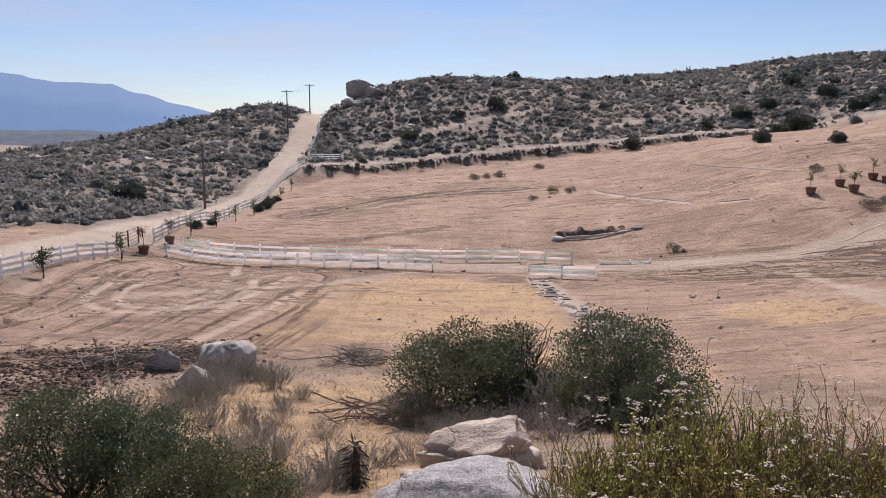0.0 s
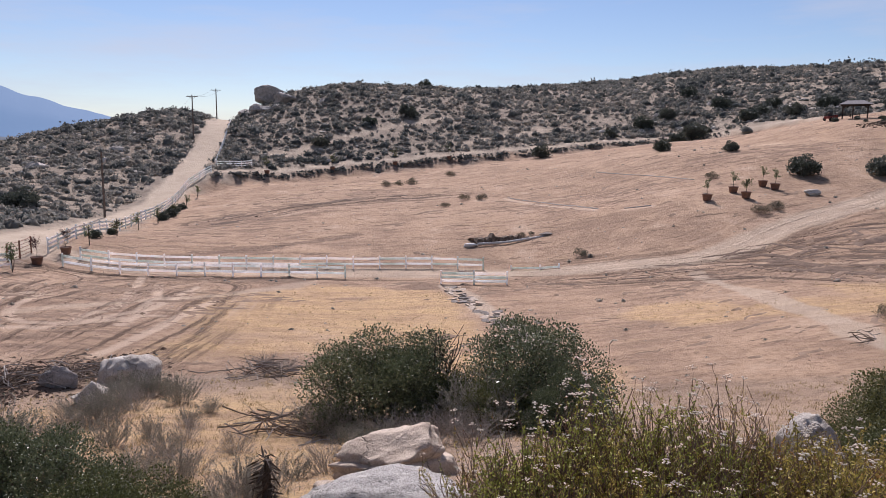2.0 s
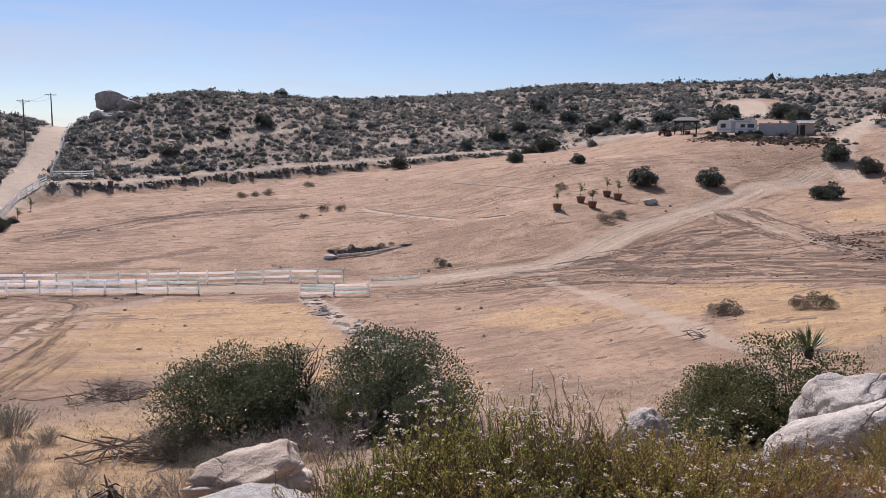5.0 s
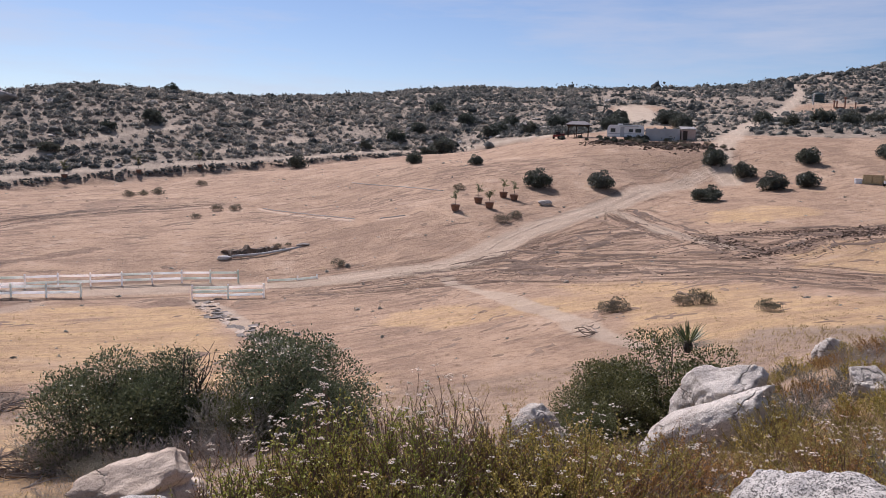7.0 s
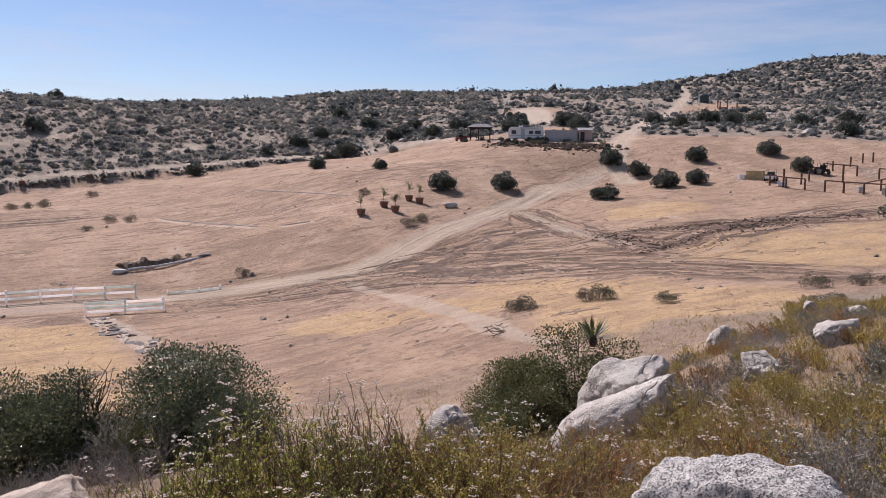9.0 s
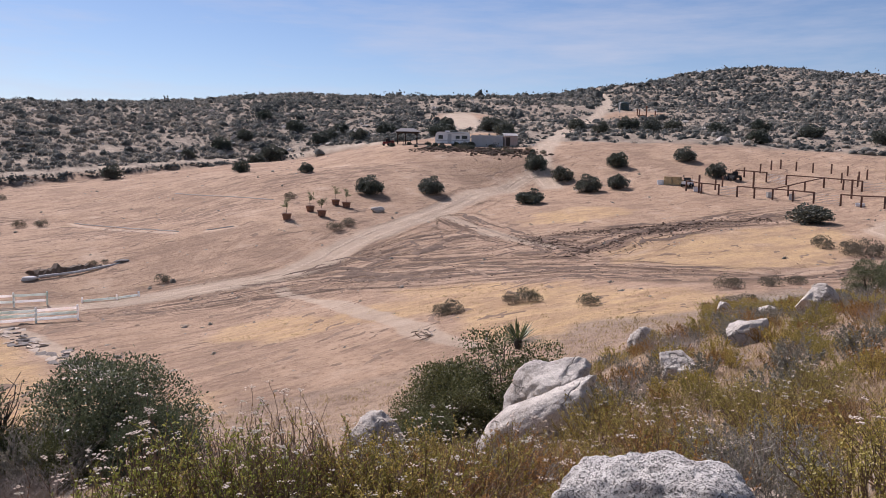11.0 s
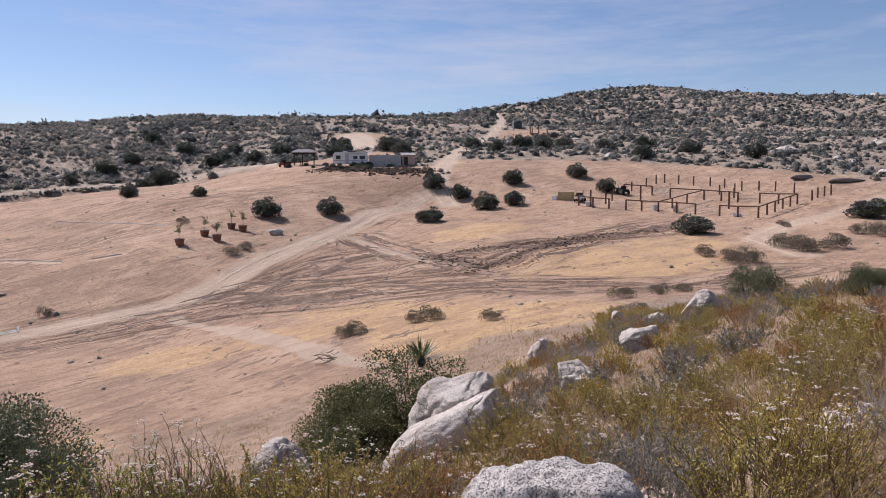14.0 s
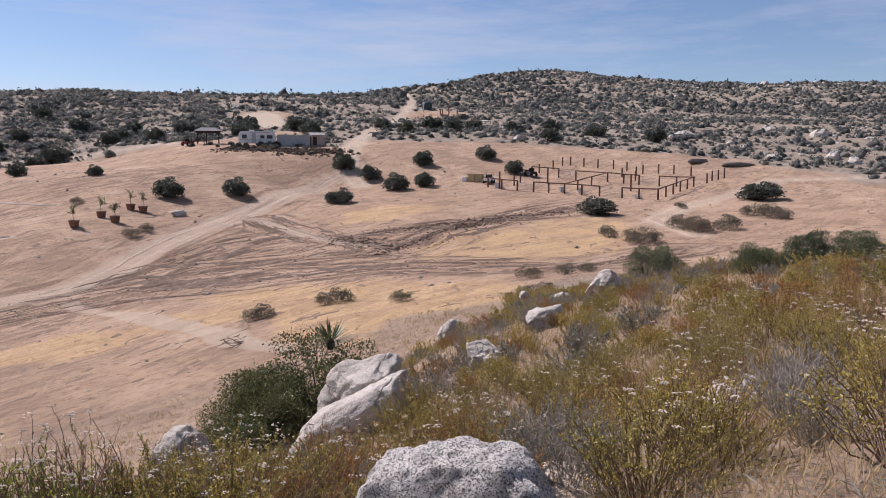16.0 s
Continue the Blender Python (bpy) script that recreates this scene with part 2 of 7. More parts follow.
# the graded field
FIELD = [
    (-25.0, 68.0, 1.00), (0.0, 65.0, 0.00), (12.0, 62.0, 0.00), (-22.0, 73.0, 1.20), (16.0, 70.0, 0.10),
    (12.7, 77.0, 1.20), (-7.3, 114.8, 2.94), (31.6, 100.1, 4.85), (38.2, 77.1, 5.74), (28.0, 55.3, 1.65),
    (-12.9, 43.1, 1.89), (-20.2, 37.9, 2.49), (-2.9, 43.9, 1.00), (16.8, 41.7, 1.54), (47.5, 71.7, 5.14),
    (62.8, 77.8, 6.48), (26.0, 31.8, 3.83), (43.4, 38.6, 4.29), (58.4, 42.3, 5.41), (65.5, 34.6, 5.22),
    (60.4, 21.5, 4.97), (82.3, 17.7, 6.18), (78.3, 63.9, 7.14), (73.2, 69.6, 7.14), (82.6, 89.7, 8.88),
    (65.4, 85.9, 8.48), (100.7, 44.5, 7.60), (110.7, 64.4, 10.74), (122.7, 37.0, 10.02),
    (50.3, 118.2, 10.42), (55.2, 105.0, 10.73), (49.5, 133.1, 9.52), (59.1, 129.1, 10.64), (66.6, 145.5, 11.86),
    (68.4, 124.4, 11.63), (77.1, 140.2, 12.98), (69.0, 112.5, 12.0),
]
# the county road and its far bank
ROAD = [
    (-27.5, 48.0, 2.70), (-27.5, 56.0, 2.30), (-27.5, 70.0, 1.70), (-27.5, 95.0, 1.00), (-27.5, 120.0, 1.50),
    (-27.0, 135.0, 3.50), (-25.6, 147.8, 6.02), (-37.0, 62.0, 3.20), (-36.0, 118.0, 1.20), (-31.9, 167.0, 10.11),
    (-34.3, 200.1, 16.55), (-35.2, 212.0, 16.30), (-37.0, 224.0, 15.20), (-39.0, 240.0, 13.00), (-45.0, 110.0, 2.40), (-64.8, 135.3, 5.41), (-44.5, 153.7, 6.82),
]
# the hills across the field
HILL = [
    (-42.0, 207.8, 18.56), (-56.5, 212, 16.0), (-66, 213, 15.0), (-77, 219, 13.6), (-86, 217, 12.0), (-92.5, 205.1, 9.68), (-103.0, 188.8, 7.05), (-101.8, 172.1, 5.56),
    (-90.0, 330.0, 8.00), (-190.0, 300.0, 0.00), (-55.0, 300.0, 8.00), (-18.7, 150.8, 5.56), (5.5, 159.9, 6.97),
    (32.6, 162.8, 8.95), (58.1, 166.1, 11.73), (76.3, 165.2, 13.32), (-23.7, 220.7, 22.32), (-11.4, 239.7, 26.37),
    (22.1, 257.0, 28.55), (74.7, 275.0, 31.71), (105.2, 286.3, 35.43), (151.4, 298.8, 41.84), (-15.0, 300.0, 18.00),
    (60.0, 350.0, 25.00), (190.0, 420.0, 35.00),
]
# the home pad and the big hills
FAR = [
    (176.0, 279.2, 40.91), (203.2, 266.4, 42.04), (239.8, 248.2, 43.57), (323.7, 283.2, 55.49), (459.8, 319.8, 78.14),
    (515.2, 307.7, 86.14), (538.1, 265.7, 82.88), (518.2, 212.6, 73.08), (594.9, 175.0, 69.86), (635.7, 136.1, 71.5),
    (645.1, 80.9, 68.5), (87.2, 124.4, 16.20), (93.8, 117.0, 16.01), (99.7, 112.0, 15.98), (204.6, 163.7, 31.90),
    (83.7, 102.1, 13.74), (186.3, 143.3, 26.52), (119.6, 113.7, 18.57), (136.8, 73.1, 15.99), (153.8, 44.5, 14.90),
    (148.3, 23.4, 11.87), (291.2, 106.6, 32.35), (290.8, 156.2, 36.63), (316.0, 51.2, 29.53), (264.5, 197.4, 37.99),
    (330.0, 560.0, 50.00), (480.0, 640.0, 70.00), (760.0, 380.0, 70.00), (700.0, 100.0, 45.00), (250.0, 20.0, 25.00),
    (300.0, 330.0, 44.00), (400.0, 380.0, 52.00),
]
SPOTS = [(*p, soft) for group, soft in ((SLOPE, 1.2), (FIELD, 8.0), (ROAD, 6.0), (HILL, 14.0), (FAR, 22.0)) for p in group]


def smooth(a, b, v):
    k = np.clip((np.asarray(v, float) - a) / (b - a), 0, 1)
    return k * k * (3 - 2 * k)


def lattice(ix, iy, seed):
    h = (ix.astype(np.int64) * 374761393 + iy.astype(np.int64) * 668265263 + seed * 974711) & 0x7FFFFFFF
    h = ((h ^ (h >> 13)) * 1274126177) & 0x7FFFFFFF
    return ((h ^ (h >> 16)) & 0xFFFF) / 65535.0


def grain(x, y, size, seed=0):
    """Value noise from -1 to 1 with cells of that size."""
    u, v = np.asarray(x, float) / size, np.asarray(y, float) / size
    iu, iv = np.floor(u), np.floor(v)
    fu, fv = u - iu, v - iv
    fu, fv = fu * fu * (3 - 2 * fu), fv * fv * (3 - 2 * fv)
    a, b = lattice(iu, iv, seed), lattice(iu + 1, iv, seed)
    c, d = lattice(iu, iv + 1, seed), lattice(iu + 1, iv + 1, seed)
    return 2 * ((a + (b - a) * fu) * (1 - fv) + (c + (d - c) * fu) * fv) - 1


_s = np.array(SPOTS)
_r = np.hypot(_s[:, None, 0] - _s[None, :, 0], _s[:, None, 1] - _s[None, :, 1])
_k = np.sqrt(_r ** 2 + _s[None, :, 3] ** 2)
_p = np.column_stack([np.ones(len(_s)), _s[:, 0] / 100, _s[:, 1] / 100])
_m = np.block([[_k, _p], [_p.T, np.zeros((3, 3))]])
_w = np.linalg.solve(_m, np.concatenate([_s[:, 2], np.zeros(3)]))


def base_height(x, y):
    x, y = np.asarray(x, float), np.asarray(y, float)
    z = _w[-3] + _w[-2] * x / 100 + _w[-1] * y / 100
    for (sx, sy, _, c), w in zip(_s, _w):
        z = z + w * np.sqrt((x - sx) ** 2 + (y - sy) ** 2 + c * c)
    d = np.hypot(x, y)
    far = smooth(430, 760, np.hypot(x - 250, y - 150))
    plain = -18 + 10 * grain(x, y, 420, 5) * smooth(300, 800, d) + 5 * grain(x, y, 130, 6)
    return z * (1 - far) + plain * far

# ---- plan: roads, tracks, cleared field, grass ----
COUNTY_ROAD = [(-31, 0), (-31.6, 40), (-31.8, 70), (-31.4, 100), (-31.3, 125), (-31.4, 145), (-31.9, 170), (-33.4, 200), (-37, 230)]
DRIVE = [(-30, 70.5), (-15, 68.2), (0, 66.9), (14.4, 66.4), (19.1, 65.4), (23.7, 63.5), (28, 61.3), (30.7, 60.9), (34.6, 62.2), (39.3, 65.1), (45.1, 68.6), (51.6, 72.4), (58.8, 76.4), (66.3, 80.2), (77.2, 86.3), (86.2, 89.7), (93.5, 91)]
HOME_ROAD = [(88, 84), (91.3, 90), (97, 95.2), (105.6, 102.6), (116, 110.5), (128.6, 119.9), (142, 130), (156.1, 139.8), (172, 150), (189, 160.4), (205, 172), (222, 184), (245, 205), (270, 224.9), (290, 246)]
UPPER_PATH = [(-29, 142.5), (-24, 147.5), (-19.4, 151), (-8.4, 157.6), (2, 161.2), (11.1, 163.5), (26, 165.6), (43.2, 167.6), (58, 168.3), (71.2, 167.7), (83.3, 162.6), (91, 157), (98, 150)]
DITCH = [(7.6, 60), (8.6, 51), (9, 43), (9.4, 36)]
SIDE_TRACK = [(27.4, 56.5), (26.7, 53.9), (26.7, 46.4), (24.8, 38.8), (22.9, 31.8), (21.1, 27), (20.6, 23.9)]
FIELD_TRACK = [(57, 75.5), (58.5, 72.6), (53.8, 59.9), (51.3, 52.2), (50.4, 46.9)]
CORRAL_TRACK = [(73, 24), (84, 33), (97, 34), (110, 32), (128, 30), (140, 18)]
HILL_SCAR = [(-16.6, 165), (-3, 177), (10.6, 186.6), (22, 193)]
HILL_SCAR_EAST = [(26, 174), (38, 180), (50.6, 184.6)]
PAD_SCAR = [(128, 155), (138, 168), (148, 182)]
LOWER_TRACK = [(-19, 44), (-14, 50), (-8, 58), (-4, 62)]
WHEEL_TRACKS = ([(-21.3, 51.2), (-21.9, 46.9), (-21, 42.4), (-19.4, 40.4), (-17.8, 39.6), (-16.1, 39.8), (-14.2, 41.5), (-12.5, 43.5), (-11.4, 44.5)], [(-20.2, 50.2), (-20.2, 46.3), (-19.4, 43.2), (-17.7, 40.8), (-15.9, 41), (-14.4, 42.2), (-13, 45.4), (-13.4, 51.4), (-15.7, 60.8)],
                [(-12.7, 41), (-12.6, 47.8), (-12.5, 59.9)], [(-11.8, 34.2), (-10.6, 41.3), (-9.7, 52.3)], [(-15.4, 42.2), (-14.5, 47), (-16.8, 58.1), (-18.3, 65.8)])
SCRATCHES = [(21.1, 104.6), (24.2, 94.7), (27.8, 83.8)], [(30.1, 80.7), (32.8, 79.1)]
FURROWS = ([(27.4, 59.7), (31.6, 57), (35.4, 53.8), (39.1, 50.6), (43.5, 48.3), (46.6, 44.6), (47.7, 42.6)], [(26.8, 56.2), (31.9, 52.7), (35.3, 45.6), (39.4, 40.5), (42.3, 37.6), (43.7, 33.8), (44.5, 29.8), (45.9, 26.8), (48.2, 23.9)],
           [(32.2, 58.1), (37.2, 58.5), (42.6, 59.7), (47.9, 62), (51.3, 61.6)], [(58.5, 72.6), (53.8, 59.9), (51.3, 52.2), (50.4, 46.9), (48.6, 42.1)], [(48.6, 42.1), (51.7, 42.4), (58.4, 44.8), (66.6, 46.4), (77.4, 47.7), (87.3, 48.2), (93.3, 47)],
           [(42.1, 54.5), (45.6, 50.6), (49.2, 50.8), (49.7, 47.7)], [(56.1, 52.4), (59.9, 50), (67.1, 48.7), (73.9, 46.7), (85.2, 43.3)], [(39.4, 47.1), (42.2, 40.4), (45, 37.3), (46.5, 32.4), (49, 27.7)], [(33.2, 54.8), (35.8, 50), (39.1, 46.8)],
           [(38.9, 59.1), (43.1, 55.7), (48.9, 54.3)], [(49, 24), (56, 23.5), (64, 22)], [(17, 60.5), (22, 59), (27, 57.5)], [(-18, 98), (-8, 106), (4, 111), (14, 112)])
RUTS = ([(-19.8, 33), (-19.3, 38.8), (-17.9, 49.2), (-17.6, 62)], [(-17.5, 33.5), (-16.9, 42), (-17.4, 60.8)], [(-21.6, 37.7), (-22.9, 47.9), (-25, 62)], [(-13.9, 34.3), (-12.5, 43.7), (-12.5, 59.9)], [(-24, 32), (-23.5, 40)])
# The last line paints the upper path's bank dark: its soil and its shade.
DARK_EARTH_AND_SHADE = ([(-18, 27), (-15, 29.5), (-12.3, 31.8), (-9.5, 33)], [(-15.5, 22), (-14.5, 25.5), (-13, 28)], [(-17, 30), (-12, 29)], [(-17, 64.5), (-11, 64), (-5, 63.6)], [(51.7, 42.6), (58.4, 45), (66.6, 46.8), (75, 47.4), (84, 45)],
              [(53.5, 54), (51.3, 49), (49, 43), (52.5, 44.5)], [(56.1, 52.4), (62, 50), (70, 47.6)], [(5.5, 60.2), (9, 59)], [(-20, 71), (-12, 76), (0, 84)], [(83, 111), (87, 107), (92, 103), (98, 99)], [(-20, 148), (-8, 155), (6, 159.4), (23, 162.5), (40, 164.6), (62, 165.4), (77, 163), (88, 155)])
CLEARED = [(-27.5, 40), (-27.5, 136), (-20, 147.5), (-8, 154.4), (5.6, 159.2), (26, 162.6), (43, 164.8), (60, 165.4), (72, 164.6), (83, 159.6), (93, 152), (104, 136), (92, 112), (104, 103), (112, 112), (120, 100), (132, 84), (142, 64), (146, 42),
           (138, 22), (118, 8), (90, 2), (70, 6), (52, 14), (40, 18), (30, 20.5), (22, 22), (14, 23), (7, 27), (-4, 32.5), (-9, 31), (-13, 29), (-19, 27), (-26, 26)]
SCUFFED = (-14, 92, 9, 20), (-6, 112, 9, 12), (30, 52.5, 10, 3.5), (16, 57, 8, 2.5), (-16, 50, 10, 14), (2, 120, 12, 8), (30, 92, 12, 8), (58, 100, 14, 6), (44, 60, 8, 4)
PADS = (146, 178, 10, 8), (88, 125, 15, 10), (196, 152, 14, 8), (112, 134, 10, 8), (116, 52, 16, 18), (-37, 58, 5, 16)
GOLD = (26, 38, 4, 5), (-5, 22, 8, 7), (3, 28, 8, 7), (-4, 14, 5, 5), (70, 62, 8, 5), (20, 42, 4, 5)
GOLD_RINGS = ([(-12.7, 53.9), (-4, 61), (7, 58.1), (7.6, 44.9), (5.2, 37.7), (-2.3, 35.6), (-8.5, 35.5)], [(31.1, 47.2), (35.5, 39.2), (38.8, 29.8), (37.5, 21.3), (31.7, 17.1), (26.7, 18), (21.9, 20.7), (22.6, 26.4), (26.6, 37)],
              [(49.3, 42), (54.3, 43.4), (64.2, 43.8), (75, 43), (84, 41), (80, 34), (71, 29), (57, 26.6), (50, 30), (47, 37.9)])


def off_line(x, y, line):
    """Distance from a polyline in plan."""
    best = np.full(np.shape(x), 1e9)
    for (ax, ay), (bx, by) in zip(line[:-1], line[1:]):
        ux, uy = bx - ax, by - ay
        k = np.clip(((x - ax) * ux + (y - ay) * uy) / (ux * ux + uy * uy), 0, 1)
        best = np.minimum(best, np.hypot(x - ax - k * ux, y - ay - k * uy))
    return best


def inside(x, y, ring):
    """Signed distance to a ring in plan: positive inside."""
    odd = np.zeros(np.shape(x), bool)
    for (ax, ay), (bx, by) in zip(ring, ring[1:] + ring[:1]):
        cross = ((ay > y) != (by > y)) & (x < (bx - ax) * (y - ay) / ((by - ay) or 1e-9) + ax)
        odd ^= cross
    return np.where(odd, 1, -1) * off_line(x, y, ring + ring[:1])


def ellipses(x, y, items):
    m = np.zeros(np.shape(x))
    for cx, cy, rx, ry in items:
        m = np.maximum(m, 1.3 - np.hypot((x - cx) / rx, (y - cy) / ry))
    return np.clip(m / 0.6, 0, 1)


def zones(x, y):
    """Shares of the ground's kinds at places in plan: road, cleared, gold grass, churned earth, tracks."""
    x, y = np.asarray(x, float), np.asarray(y, float)
    j = 1.6 * grain(x, y, 5.0, 11) + 0.8 * grain(x, y, 1.7, 12)
    cleared = smooth(-2.0, 1.5, inside(x, y, CLEARED) + 1.4 * j)
    road = 1 - smooth(2.5, 3.5, off_line(x, y, COUNTY_ROAD) + 0.2 * j)
    for line, half, bare in ((DRIVE, 1.9, 0.6), (HOME_ROAD, 2.0, 0.7), (UPPER_PATH, 1.35, 0.95), (SIDE_TRACK, 0.7, 0.6), (DITCH, 0.7, 0.6), (FIELD_TRACK, 0.9, 0.5), (CORRAL_TRACK, 1.8, 0.5), (LOWER_TRACK, 0.8, 0.4), (HILL_SCAR, 1.4, 0.8), (HILL_SCAR_EAST, 1.3, 0.8), (PAD_SCAR, 5.0, 0.9)):
        road = np.maximum(road, (1 - smooth(half * 0.8, half * 1.25, off_line(x, y, line) + 0.25 * j)) * bare)
    pad = smooth(0.2, 0.9, ellipses(x, y, PADS) + 0.08 * j)
    gold = ellipses(x, y, GOLD)
    for ring in GOLD_RINGS:
        gold = np.maximum(gold, smooth(-2.5, 2.0, inside(x, y, ring)))
    gold = smooth(0.15, 0.95, gold + 0.25 * j) * np.maximum(cleared, 1 - smooth(24, 34, np.hypot(x, y)))
    churn = 0.62 * smooth(0.1, 0.9, ellipses(x, y, SCUFFED) + 0.35 * j)
    for line in FURROWS:
        churn = np.maximum(churn, 0.3 * (1 - smooth(0.6, 3.2, off_line(x, y, line) + 0.9 * j)))
    for line in DARK_EARTH_AND_SHADE:
        churn = np.maximum(churn, 1 - smooth(0.4, 1.9, off_line(x, y, line) + 0.5 * j))
    churn = np.maximum(churn, 0.8 * (1 - smooth(0.3, 1.0, off_line(x, y, DITCH) - 0.3 + 0.2 * j)))
    tracks = np.zeros(x.shape)
    for line in WHEEL_TRACKS:
        d = off_line(x, y, line)
        tracks = np.maximum(tracks, 1 - smooth(0.15, 0.45, d + 0.08 * j))
    return road, np.maximum(cleared, pad), gold * (1 - road), churn * (1 - 0.6 * road), tracks


def streaks(x, y):
    """Place across and along the nearest drag line of the field, and how strongly its furrows show."""
    best, across, run, strength = np.full(np.shape(x), 1e9), np.zeros(np.shape(x)), np.zeros(np.shape(x)), np.zeros(np.shape(x))
    wob = 0.9 * grain(x, y, 3.0, 33)
    for k, (line, reach) in enumerate([(q, 8.0) for q in RUTS] + [(q, 5.5) for q in FURROWS] + [(DRIVE, 7.0)]):
        start = 37.0 * k
        for (ax, ay), (bx, by) in zip(line[:-1], line[1:]):
            ux, uy = bx - ax, by - ay
            n = math.hypot(ux, uy)
            w = np.clip(((x - ax) * ux + (y - ay) * uy) / (n * n), 0, 1)
            d = np.hypot(x - ax - w * ux, y - ay - w * uy)
            strength = np.maximum(strength, (1 - smooth(reach * 0.45, reach, d + wob)) * (0.55 if reach == 7 else 1))
            near = d < best
            side = np.sign(ux * (y - ay) - uy * (x - ax))
            best, across, run = np.where(near, d, best), np.where(near, d * side, across), np.where(near, start + w * n, run)
            start += n
    return across, run, strength


def track_gap(x, y):
    """Distance from the nearest of the two wheel marks of each track."""
    d = np.full(np.shape(x), 9.0)
    for line in SCRATCHES:
        d = np.minimum(d, 0.5 * off_line(x, y, line))
    for line in WHEEL_TRACKS:
        d = np.minimum(d, 0.62 * off_line(x, y, line))
    for line in (DRIVE, HOME_ROAD, CORRAL_TRACK):
        d = np.minimum(d, np.abs(off_line(x, y, line) - 0.8))
    return d


def relief(x, y):
    x, y = np.asarray(x, float), np.asarray(y, float)
    d = np.hypot(x, y)
    road, cleared, gold, churn, tracks = zones(x, y)
    wild = (1 - cleared) * (1 - road)
    near = 1 - smooth(20, 60, d)
    z = wild * (0.45 * grain(x, y, 9.0, 21) + 0.18 * grain(x, y, 2.6, 22)) * smooth(12, 60, d)
    z = z + wild * smooth(280, 600, d) * (1.2 * grain(x, y, 34, 25) + 0.7 * grain(x, y, 13, 26))
    z = z + near * (0.05 * grain(x, y, 0.9, 23) + 0.02 * grain(x, y, 0.28, 24))
    z = z + cleared * (0.04 * grain(x, y, 3.1, 27) + 0.012 * grain(x, y, 0.8, 28)) * smooth(18, 30, d)
    lumps = 0.6 * np.abs(grain(x, y * 1.6, 1.3, 29)) + 0.4 * np.abs(grain(x, y, 0.45, 30))
    south = inside(x, y, CLEARED)
    z = z - 1.3 * smooth(-1.6, 0.8, south) * (1 - smooth(2, 15, south)) * (1 - smooth(8, 14, off_line(x, y, UPPER_PATH)))
    z = z + churn * 0.12 * (lumps - 0.25) - 0.03 * tracks
    return z


def height(x, y):
    return base_height(x, y) + relief(x, y)

